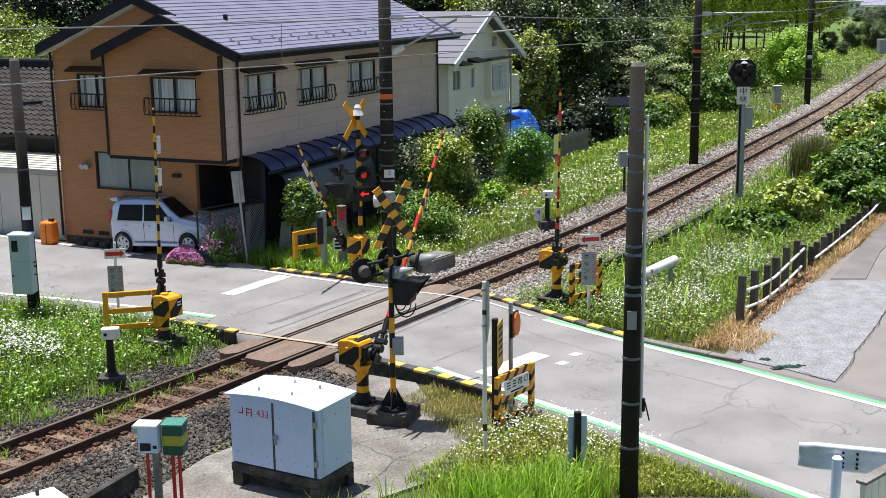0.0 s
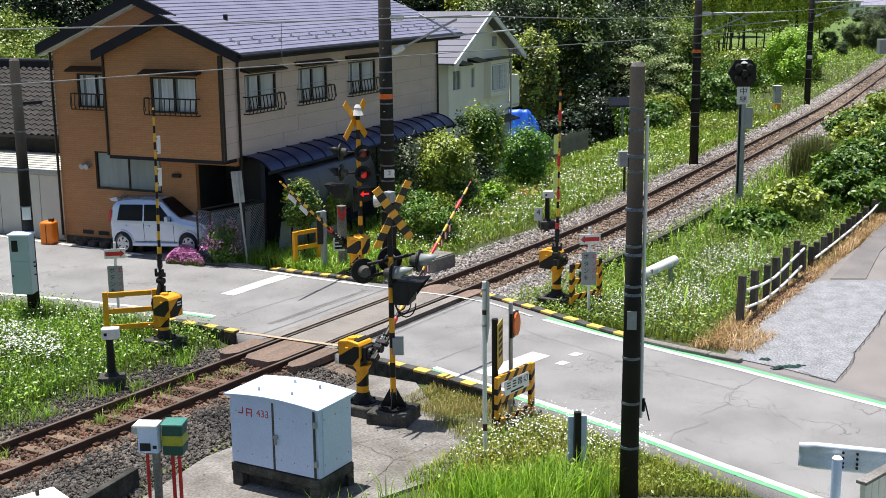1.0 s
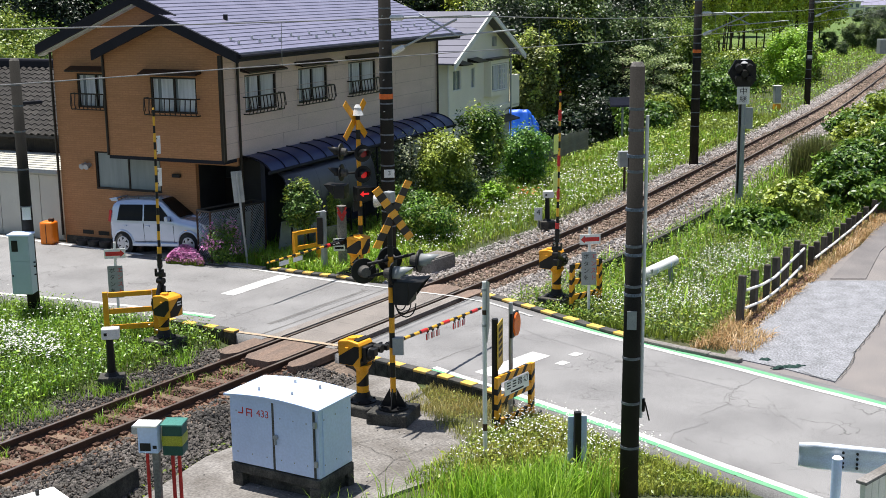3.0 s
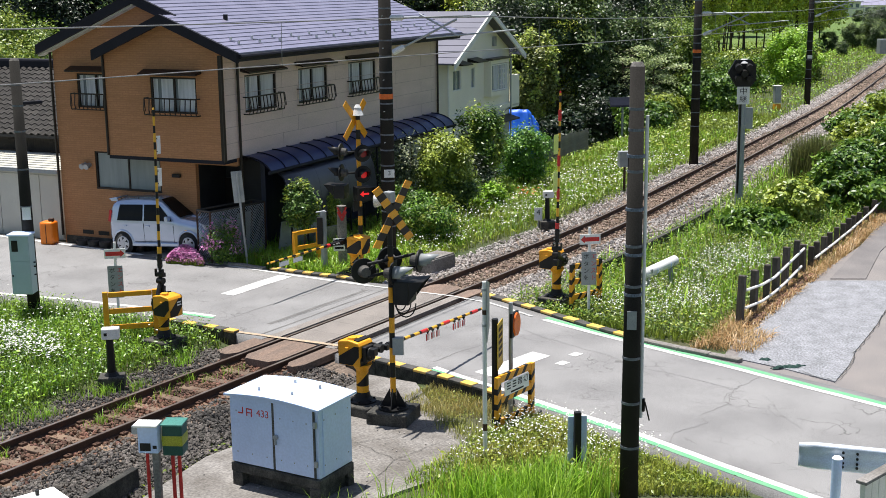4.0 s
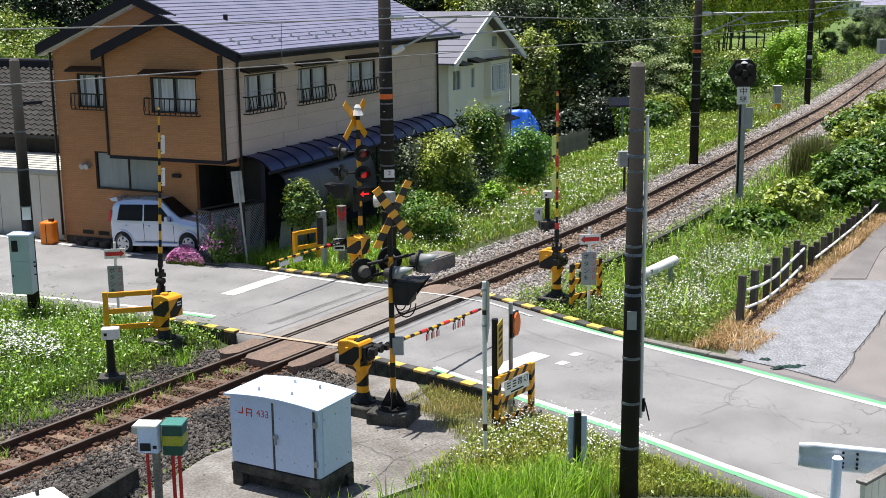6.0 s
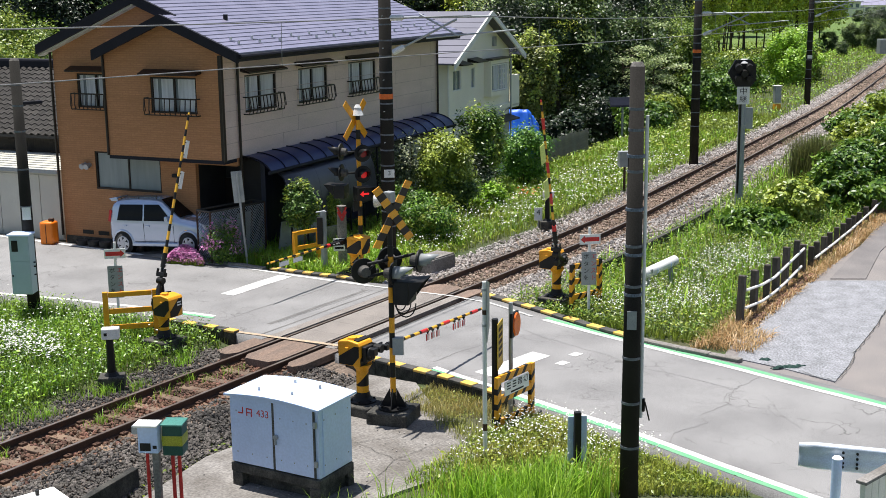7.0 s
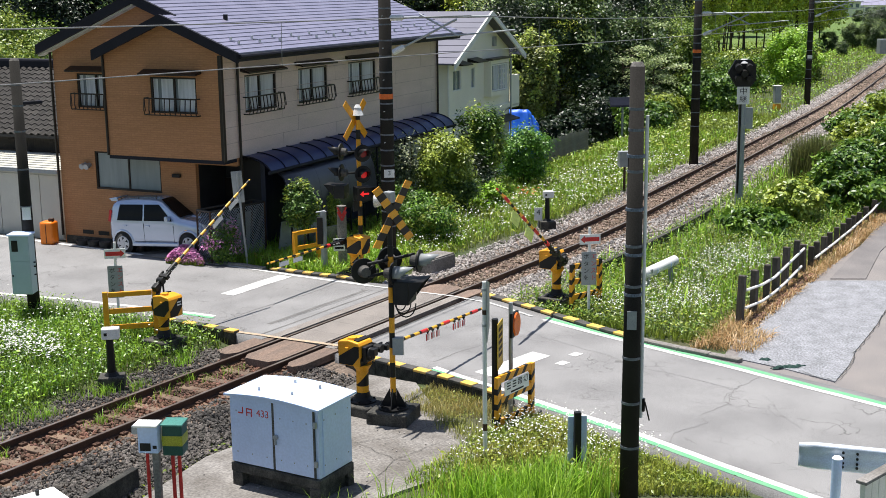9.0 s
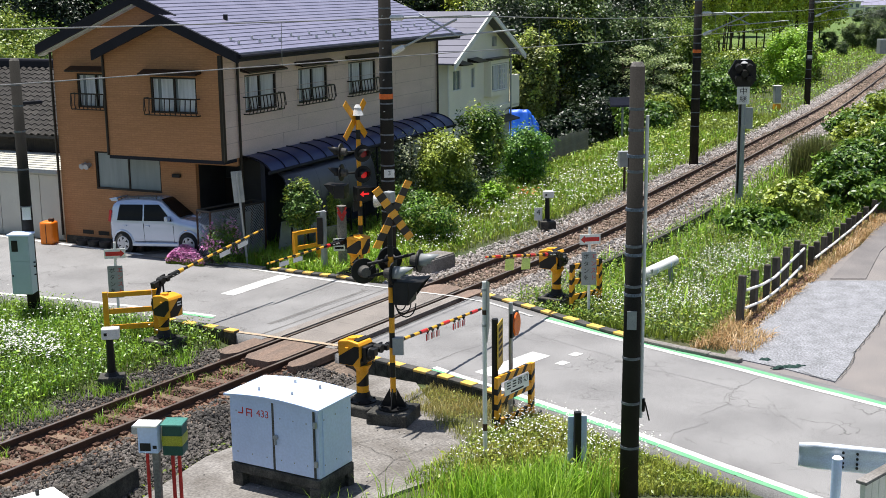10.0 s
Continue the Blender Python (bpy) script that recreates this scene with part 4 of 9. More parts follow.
def build_tile_house():
    H = thing("house", pose(5.2, 19.2, -0.1, 0, 0, -82), "old low house with a grey tiled roof", "house")
    part("wall", one_box((0, 3, 1.55), (11, 6, 3.1)), M_WOOD, H, "dark weathered board wall")
    for x in (-2.2, 0.4, 3.0):
        w = part("window", one_box((x, -0.03, 1.9), (1.7, 0.08, 0.95)), M_BRONZE, H)
        for k in (-0.4, 0.4):
            part("pane", one_box((x + k, -0.075, 1.9), (0.74, 0.02, 0.84)), M_GLASS, w)
    bm = bmesh.new()
    # slope facing the road
    part("under_roof", prism(bm, [(-0.7, 3.0), (3.2, 5.0), (7, 3.0), (7, 2.9), (-0.7, 2.9)], -6.2, 6.2, "yz"), M_DARK, H)
    bm = bmesh.new()
    n = 10
    vs = [bm.verts.new((x, y, z)) for x, y, z in [(-0.15 + 0.3 * i / n, 0, 0.035 * math.sin(i / n * math.pi * 2) + 0.03) for i in range(n + 1)]]
    ws = [bm.verts.new((v.co.x, 0.3, v.co.z + 0.01)) for v in vs]
    lo = [bm.verts.new((v.co.x, 0, v.co.z - 0.03)) for v in vs]
    for i in range(n):
        bm.faces.new((vs[i], vs[i + 1], ws[i + 1], ws[i]))
        bm.faces.new((lo[i], lo[i + 1], vs[i + 1], vs[i]))
    me = bpy.data.meshes.new("roof_tile")
    bm.to_mesh(me)
    bm.free()
    me.materials.append(M_TILE)
    s = math.atan2(2.0, 3.9)
    for r in range(15):
        for c in range(-2, 18):
            t = new("roof_tile", me)
            t.parent = H
            y = -0.75 + r * 0.29 * math.cos(s)
            t.matrix_basis = pose(-4.0 + c * 0.3 + 4.0, y, 3.02 + (y + 0.7) * math.tan(s) + 0.03, math.degrees(s) - 9, 0, 0)
    rest_v, rest_f = [], []
    base = np.array([v.co[:] for v in me.vertices])
    k = 0
    for r in range(15):
        for c in range(-20, -2):
            y = -0.75 + r * 0.29 * math.cos(s)
            m = np.array(pose(c * 0.3, y, 3.02 + (y + 0.7) * math.tan(s) + 0.03, math.degrees(s) - 9, 0, 0))
            rest_v.append(base @ m[:3, :3].T + m[:3, 3])
            rest_f += [tuple(i + k for i in p.vertices) for p in me.polygons]
            k += len(base)
    o = pydata("roof_tiles", np.concatenate(rest_v), rest_f, M_TILE)
    o.parent = H
    tagged(o, kind="stuff")
    bm = bmesh.new()
    box(bm, (0, 3.2, 5.1), (12.6, 0.4, 0.35), bevel=0.08)
    part("ridge", bm, M_NAVY, H, "dark ridge tiles")
    window_unit(H, pose(3.4, -0.02, 1.0), 1.6, 1.2, hood=False, rail=False, curtain=False)
    return H


def build_shed():
    S = thing("shed", pose(3.15, 13.98, -0.1, 0, 0, 98), "pale grey steel storage shed with ribbed flat roof", "shed")
    W, D, Hh = 5.0, 2.2, 2.2
    part("shed_body", one_box((W / 2, -D / 2, Hh / 2), (W, D, Hh)), M_SHED, S)
    for i in range(6):
        part("panel", one_box((W / 2 * (i * 2 + 1) / 6, 0.012, Hh / 2 - 0.05), (W / 6 - 0.03, 0.03, Hh - 0.2)), M_SHED, S)
    for i in range(16):
        c = (W / 2, -D - 0.2 + (D + 0.5) * (i + 0.5) / 16, Hh + 0.16 - 0.008 * i + 0.02 * (i % 2))
        part("roof_sheet", one_box(c, (W + 0.3, (D + 0.5) / 16 - 0.002, 0.03)), M_SHED, S, "pale ribbed roof sheet")
    part("eave_trim", one_box((W / 2, 0.28, Hh + 0.02), (W + 0.3, 0.05, 0.12)), M_GREYPAINT, S)
    return S


build_main_house()
build_white_house()
build_tile_house()
build_shed()


# ---- crossing equipment ----
def striped_post(parent, x, y, z0, z1, r, pitch=0.3, start=0, name="post_band", bottom=None):
    """A round post painted in yellow and black bands, one part a band."""
    z, i = z0, start
    while z < z1 - 0.01:
        e = min(z1, z + pitch)
        part(name, one_rod((x, y, z), (x, y, e), r, seg=16), M_YELLOW if i % 2 else M_BLACK, parent)
        z, i = e, i + 1


def striped_bar(parent, a, b, h, t, pitch=0.18, name="stripe", slant=0.0):
    """A flat board from a to b with slanted yellow and black bands; thickness t, height h."""
    a, b = Vector(a), Vector(b)
    d = b - a
    n = max(2, round(d.length / pitch))
    x = d.normalized()
    zv = Vector((0, 0, 1)) if abs(x.z) < 0.9 else Vector((1, 0, 0))
    yv = zv.cross(x).normalized()
    zv = x.cross(yv).normalized()
    cut = [0.0] + [(k + (0.1 if k % 2 else -0.1)) / n for k in range(1, n)] + [1.0]
    for i in range(n):
        bm = bmesh.new()
        vs = []
        for sgn in (-1, 1):
            for k, c in ((i, -1), (i + 1, -1), (i + 1, 1), (i, 1)):
                o = slant * h * 0.5 * c if 0 < k < n else 0.0
                vs.append(bm.verts.new(a + d * cut[k] + x * o + zv * (c * h / 2) + yv * (sgn * t / 2)))
        for f in ((0, 1, 2, 3), (7, 6, 5, 4), (0, 4, 5, 1), (1, 5, 6, 2), (2, 6, 7, 3), (3, 7, 4, 0)):
            bm.faces.new([vs[j] for j in f])
        bmesh.ops.recalc_face_normals(bm, faces=bm.faces)
        part(name, bm, M_YELLOW if i % 2 == 0 else M_BLACK, parent)


ARMS = []


def slanted_band(z0, z1, r, k0, k1, seg=20):
    """A length of round post whose ends are cut on a slant (k0, k1: rise across the radius)."""
    bm = bmesh.new()
    lo, hi = [], []
    for i in range(seg):
        a = 2 * math.pi * i / seg
        c, sn = math.cos(a), math.sin(a)
        u = (c * 0.54 - sn * 0.84)
        lo.append(bm.verts.new((r * c, r * sn, z0 + k0 * u)))
        hi.append(bm.verts.new((r * c, r * sn, z1 + k1 * u)))
    for i in range(seg):
        j = (i + 1) % seg
        bm.faces.new((lo[i], lo[j], hi[j], hi[i]))
    bm.faces.new(lo[::-1])
    bm.faces.new(hi)
    return bm


def gate(x, y, s, side, pivot, length, strip_mats, angles, az=4.0, label="", zb=0.8, joint=None):
    """A barrier machine on a post, with its swinging arm. s: the arm's way along x; side: where the arm sits along y; zb: the box's underside."""
    G = thing("barrier_gate", pose(x, y, -0.12), label, "barrier", "barrier gates of the crossing")
    part("concrete_base", one_box((0, 0, 0.06), (0.72, 0.72, 0.3), bevel=0.03), M_CONC_DARK, G, "dark stained concrete footing")
    bm = bmesh.new()
    prof = [(0.25, 0.2), (0.25, 0.235), (0.19, 0.25), (0.15, 0.31), (0.125, 0.4)]
    for (r0, z0), (r1, z1) in zip(prof, prof[1:]):
        rod(bm, (0, 0, z0), (0, 0, z1), r0, r1, 20)
    for i in range(6):
        a = i * math.pi / 3 + 0.3
        rod(bm, (0.215 * math.cos(a), 0.215 * math.sin(a), 0.23), (0.215 * math.cos(a), 0.215 * math.sin(a), 0.27), 0.022, seg=6)
    part("post_foot", bm, M_BLACK, G, "black flared bolted post foot")
    zt = zb + 0.12
    za, zc1 = 0.4 + (zt - 0.5) * 0.3, 0.4 + (zt - 0.5) * 0.62
    part("post_band", slanted_band(0.4, za, 0.115, 0, 0.0), M_YELLOW, G)
    part("post_band", slanted_band(za, zc1, 0.1155, 0.0, 0.12), M_BLACK, G)
    part("post_band", slanted_band(zc1, zt - 0.1, 0.115, 0.12, 0), M_YELLOW, G)
    part("neck", one_rod((0, 0, zt - 0.1), (0, 0, zt + 0.02), 0.118, 0.19, 20), M_YELLOW, G)
    # machine box with slanted bands
    hz, wx, wy = 0.42, 0.41, 0.5
    yo = -side * 0.15
    zc = zt + hz / 2
    body = part("machine_box", one_box((0, yo, zc), (wx, wy, hz), bevel=0.04), M_YELLOW, G, "amber machine box with black slanted bands")
    for xx, d in ((-wx / 2 - 0.001, -1), (wx / 2 + 0.001, 1)):
        bm = bmesh.new()
        q = wy / 2 - 0.02
        prism(bm, [(yo - d * q, zc - 0.19), (yo + d * 0.08, zc - 0.19), (yo + d * q, zc - 0.02), (yo + d * q, zc + 0.19), (yo + d * 0.15, zc + 0.19), (yo - d * q, zc - 0.05)], xx - 0.004, xx + 0.004, "yz")
        part("black_band", bm, M_BLACK, body)
    for yy, d in ((yo - wy / 2 - 0.001, 1), (yo + wy / 2 + 0.001, -1)):
        bm = bmesh.new()
        q = wx / 2 - 0.02
        prism(bm, [(-d * q, zc - 0.19), (d * 0.02, zc - 0.19), (d * q, zc + 0.0), (d * q, zc + 0.19), (d * 0.08, zc + 0.19), (-d * q, zc - 0.06)], yy - 0.004, yy + 0.004, "xz")
        part("black_band", bm, M_BLACK, body)
    # sloped lid with a raised drum and a black strap
    bm = bmesh.new()
    prism(bm, [(yo - wy / 2 - 0.01, zt + hz - 0.03), (yo + wy / 2 + 0.01, zt + hz - 0.03), (yo + wy / 2 - 0.03, zt + hz + 0.04), (yo, zt + hz + 0.075), (yo - wy / 2 + 0.03, zt + hz + 0.04)], -wx / 2 - 0.012, wx / 2 + 0.012, "yz")
    lid = part("box_lid", bm, M_YELLOW, body, "amber pitched lid")
    b = lid.modifiers.new("round", "BEVEL")
    b.width, b.segments = 0.018, 2
    part("lid_strap", one_box((0.03, yo + side * 0.13, zt + hz + 0.055), (0.36, 0.1, 0.045), Matrix.Rotation(-side * 0.2, 4, "X"), bevel=0.012), M_BLACK, body)
    part("lid_drum", one_rod((-0.08, yo, zt + hz + 0.03), (-0.08, yo, zt + hz + 0.105), 0.1, 0.085, 18), M_YELLOW, body)
    part("latch", one_box((-wx / 2 - 0.02, yo - side * 0.02, zt + hz - 0.08), (0.04, 0.07, 0.035), None, 0.008), M_YELLOW, body)
    part("drain", one_rod((-0.12, yo - side * 0.12, zt - 0.06), (-0.12, yo - side * 0.12, zt + 0.02), 0.02, seg=6), M_BLACK, body)
    # crank housing and gear between box and pivot
    px, py, pz = pivot[0] - x, pivot[1] - y, pivot[2] + 0.12
    ye = yo + side * wy / 2
    bm = bmesh.new()
    box(bm, (0, ye + side * 0.05, zt + 0.24), (0.3, 0.1, 0.3), bevel=0.03)
    rod(bm, (0, ye + side * 0.08, zt + 0.24), (0, ye + side * 0.15, zt + 0.24), 0.13, 0.11, 18)
    rod(bm, (0, ye, zt + 0.24), (0, ye + side * 0.19, zt + 0.24), 0.05, seg=12)
    for i in range(6):
        a = i * math.pi / 3
        rod(bm, (0.085 * math.cos(a), ye + side * 0.14, zt + 0.24 + 0.085 * math.sin(a)), (0.085 * math.cos(a), ye + side * 0.165, zt + 0.24 + 0.085 * math.sin(a)), 0.018, seg=6)
    part("crank_housing", bm, M_BLACK, G, "black bolted crank housing")
    bm = bmesh.new()
    rod(bm, (0, ye + side * 0.1, zt + 0.24), (px, py, pz), 0.05, seg=10)
    rod(bm, (px, py - side * 0.09, pz), (px, py + side * 0.07, pz), 0.075, seg=14)
    rod(bm, (px * 0.5 + 0.08, ye + side * 0.04, zt + 0.4), (px + 0.05, py, pz + 0.04), 0.022, seg=8)
    part("crank", bm, M_BLACK, G, "black crank link")
    # arm, along its own x
    arm = part("arm", one_rod((-0.2, 0, 0), (0.62, 0, 0), 0.04, 0.034, 12), M_BLACK, G, "black arm holder")
    bm = bmesh.new()
    box(bm, (-0.2, 0, -0.03), (0.16, 0.12, 0.14), bevel=0.02)
    part("counterweight", bm, M_BLACK, arm)
    bm = bmesh.new()
    box(bm, (0.14, 0, 0.0), (0.1, 0.24, 0.1), bevel=0.015)
    box(bm, (0.19, 0.1, 0.03), (0.16, 0.03, 0.06), bevel=0.008)
    box(bm, (0.19, -0.1, 0.03), (0.16, 0.03, 0.06), bevel=0.008)
    part("arm_clamp", bm, M_BLACK, arm, "black forked arm clamp")
    part("arm_sleeve", one_rod((0.3, 0, 0), (0.6, 0, 0), 0.058, seg=12), M_BLACK, arm)
    for xx in (0.26, 0.36, 0.5):
        part("sleeve_bolt", one_rod((xx, -0.085, 0), (xx, 0.085, 0), 0.014, seg=6), M_GREYPAINT, arm)
    part("arm_joint", one_rod((0.62, 0, 0), (0.76, 0, 0), 0.05, seg=12), joint or M_RED, arm, "break-away joint of the arm")
    a, i = 0.76, 0
    seg = 0.2
    while a < length - 0.01:
        e = min(length, a + (seg if i % 2 else seg * 0.8))
        part("arm_band", one_rod((a, 0, 0), (e, 0, 0), 0.036 - 0.011 * a / length, seg=10), M_BLACK if i % 2 == 0 else M_ARM, arm)
        a, i = e, i + 1
    part("arm_tip", one_rod((length, 0, 0), (length + 0.05, 0, 0), 0.026, 0.016, 10), M_RED if side < 0 else M_ARM, arm)
    for c0 in (0.345, 0.55, 0.83) if side < 0 else ():
        part("red_band", one_rod((length * c0, 0, 0), (length * c0 + 0.26, 0, 0), 0.038, seg=10), M_RED, arm, "red reflective band")
    strips = []
    if len(strip_mats) > 1:
        for c0 in (0.41, 0.66):
            for j in range(3):
                h0 = length * c0 + j * 0.21
                bm = bmesh.new()
                box(bm, (0, 0, -0.06), (0.018, 0.014, 0.06))
                box(bm, (0, 0, -0.04), (0.04, 0.05, 0.03))
                st = part("hanging_strip", bm, M_BLACK, arm, "hanging flag on a black strap")
                part("flag", one_box((0, 0, -0.15), (0.12, 0.012, 0.13), None, 0.004), M_RED, st, "red reflective flag")
                part("flag_stripe", one_box((0.0, 0, -0.15), (0.045, 0.016, 0.132)), M_WHITE, st, "white stripe")
                st.location = (h0, 0, 0)
                strips.append((st, h0))
    else:
        lime = strip_mats[0] is not M_WHITE
        for k in (0.34, 0.62) if lime else (0.52, 0.75):
            h0 = 0.7 + k * (length - 0.7)
            w, h = (0.46, 0.26) if lime else (0.4, 0.12)
            bm = one_box((h0, 0, -0.06 - h / 2), (w, 0.012, h), None, 0.005)
            pl = part("hanging_plate", bm, strip_mats[0], arm, "translucent lime reflective sheet" if lime else "white plate hung under the arm")
            for xx in (-0.35, 0.35):
                part("hanger", one_box((h0 + xx * w, 0, -0.045), (0.02, 0.016, 0.06)), M_BLACK, pl)
    rz = az if s > 0 else 180 + az
    ARMS.append((arm, (px, py, pz), rz, angles, strips))
    return G


GATE_A = gate(-5.15, -3.68, 1, -1, (-5.02, -3.98, 1.12), 4.5, [M_WHITE, M_RED], [(0, 55.1), (0.3, 48.5), (0.6, 42.8), (1.0, 34.4), (1.5, 24.0), (2.0, 13.8), (2.5, 4.3), (2.8, -1.2), (3.1, -3.3), (10, -3.3)], label="amber and black barrier machine, arm lowering over the road", zb=0.8)
GATE_C = gate(3.45, 2.83, -1, 1, (3.28, 3.1, 0.93), 3.35, [M_WHITE], [(0, 56.1), (0.3, 50.6), (0.6, 45.3), (1.0, 36.6), (1.5, 26.4), (2.0, 17.4), (2.5, 9.3), (2.8, 4.0), (3.1, 1.2), (10, 1.2)], label="amber and black barrier machine beside the tall signal, arm lowering", zb=0.62)
GATE_B = gate(-3.9, 2.64, 1, 1, (-3.67, 2.9, 1.31), 3.78, [M_WHITE], [(0, 88.6), (5.6, 88.6), (6.2, 83.5), (6.8, 74.7), (7.1, 68.5), (7.5, 60.0), (8.0, 49.2), (8.5, 38.7), (9.0, 27.9), (9.5, 17.4), (10, 7.3)], label="amber and black barrier machine in grass, arm starting upright", zb=0.62, joint=M_ARM)
GATE_D = gate(3.78, -3.13, -1, -1, (3.2, -3.42, 1.29), 3.86, [mat("lime_strip", (0.62, 0.72, 0.16), (0.66, 0.76, 0.22), 3)], [(0, 92.2), (5.6, 92.2), (6.2, 87.0), (6.8, 78.5), (7.1, 73.6), (7.5, 64.8), (8.0, 54.7), (8.5, 43.5), (9.0, 32.3), (9.5, 21.7), (10, 10.1)], label="amber and black barrier machine by the ballast, arm starting upright", zb=0.78)

for z in (1.06, 1.0):
    part("lettering_bar", one_box((0.09, -0.408, z), (0.12, 0.006, 0.03)), M_WHITE, GATE_B, "small white lettering")


def lamp_head(parent, p, facing, lens, hood=None, size=0.23):
    """A round lamp: black disc, hood and lens. facing: unit vector in the plan."""
    f = Vector((*facing, 0)).normalized()
    p = Vector(p)
    bm = bmesh.new()
    rod(bm, p - f * 0.015, p + f * 0.015, size, seg=28)
    disc = part("lamp_disc", bm, M_BLACK, parent, "round black lamp background")
    part("lamp_can", one_rod(p - f * 0.16, p, 0.09, 0.12, 16), M_KBLACK, disc)
    part("lens", one_rod(p + f * 0.016, p + f * 0.04, 0.105, seg=20), lens, disc, "red lamp lens")
    # open hood: the upper part of a tube
    bm = bmesh.new()
    side = f.cross(Vector((0, 0, 1)))
    n = 12
    rows = []
    for i in range(n + 1):
        a = math.radians(-35 + 250 * i / n)
        o = side * (math.cos(a) * 0.125) + Vector((0, 0, math.sin(a) * 0.125))
        reach = 0.17 + 0.17 * max(0, math.sin(a) + 0.2)
        rows.append((bm.verts.new(p + o + f * 0.015), bm.verts.new(p + o + f * reach)))
    for i in range(n):
        bm.faces.new((rows[i][0], rows[i + 1][0], rows[i + 1][1], rows[i][1]))
    h = smooth(part("hood", bm, hood or M_BLACK, disc, "lamp hood"))
    md = h.modifiers.new("thick", "SOLIDIFY")
    md.thickness = 0.006
    return disc


def crossbuck(parent, c, facing, size, striped):
    f = Vector((*facing, 0)).normalized()
    s = Vector((0, 0, 1)).cross(f)
    for k, lift in ((1, 0.0), (-1, 0.012)):
        d = (s * k + Vector((0, 0, 1))).normalized()
        a, b = Vector(c) - d * size + f * lift, Vector(c) + d * size + f * lift
        n = 9 if striped else 1
        for i in range(n):
            p, q = a + (b - a) * i / n, a + (b - a) * (i + 1) / n
            w = d.cross(f).normalized()
            bm = bmesh.new()
            vs = []
            sl = d * 0.05 * k
            for t in (-0.006, 0.006):
                for e, g in ((p, -1), (q, -1), (q, 1), (p, 1)):
                    vs.append(bm.verts.new(e + w * (g * 0.095) + f * t + (sl * g if striped else Vector())))
            for fc in ((0, 1, 2, 3), (7, 6, 5, 4), (0, 4, 5, 1), (1, 5, 6, 2), (2, 6, 7, 3), (3, 7, 4, 0)):
                bm.faces.new([vs[j] for j in fc])
            bmesh.ops.recalc_face_normals(bm, faces=bm.faces)
            part("crossbuck_board" if not striped else "crossbuck_band", bm, M_YELLOW if i % 2 == 0 else M_BLACK, parent)


def box_lamp(parent, c, facing, size, lens=None):
    """A square black direction lamp with a deep hood."""
    f = Vector((*facing, 0)).normalized()
    q = f.to_track_quat("Y", "Z").to_matrix().to_4x4()
    b = part("indicator_box", one_box(Vector(c), (size, 0.3, size * 0.85), q, 0.02), M_BLACK, parent, "black direction indicator box")
    bm = bmesh.new()
    m = Matrix.Translation(Vector(c)) @ q
    s = size / 2
    top = [m @ Vector(v) for v in ((-s, 0.15, s * 0.85), (s, 0.15, s * 0.85), (s + 0.03, 0.42, s * 0.95), (-s - 0.03, 0.42, s * 0.95))]
    lo = [m @ Vector(v) for v in ((-s, 0.15, -s * 0.6), (s, 0.15, -s * 0.6))]
    v = [bm.verts.new(x) for x in top + lo]
    for fc in ((0, 1, 2, 3), (0, 3, 4), (1, 5, 2)):
        bm.faces.new([v[i] for i in fc])
    h = part("hood", bm, M_BLACK, b)
    md = h.modifiers.new("thick", "SOLIDIFY")
    md.thickness = 0.012
    if lens:
        bm = bmesh.new()
        prism(bm, [(0.13, 0), (0.03, -0.08), (0.03, -0.025), (-0.12, -0.025), (-0.12, 0.025), (0.03, 0.025), (0.03, 0.08)], 0.151, 0.158, "xz")
        bm.transform(m @ Matrix.Rotation(0, 4, "Z"))
        part("arrow", bm, lens, b, "lit red arrow")
    return b


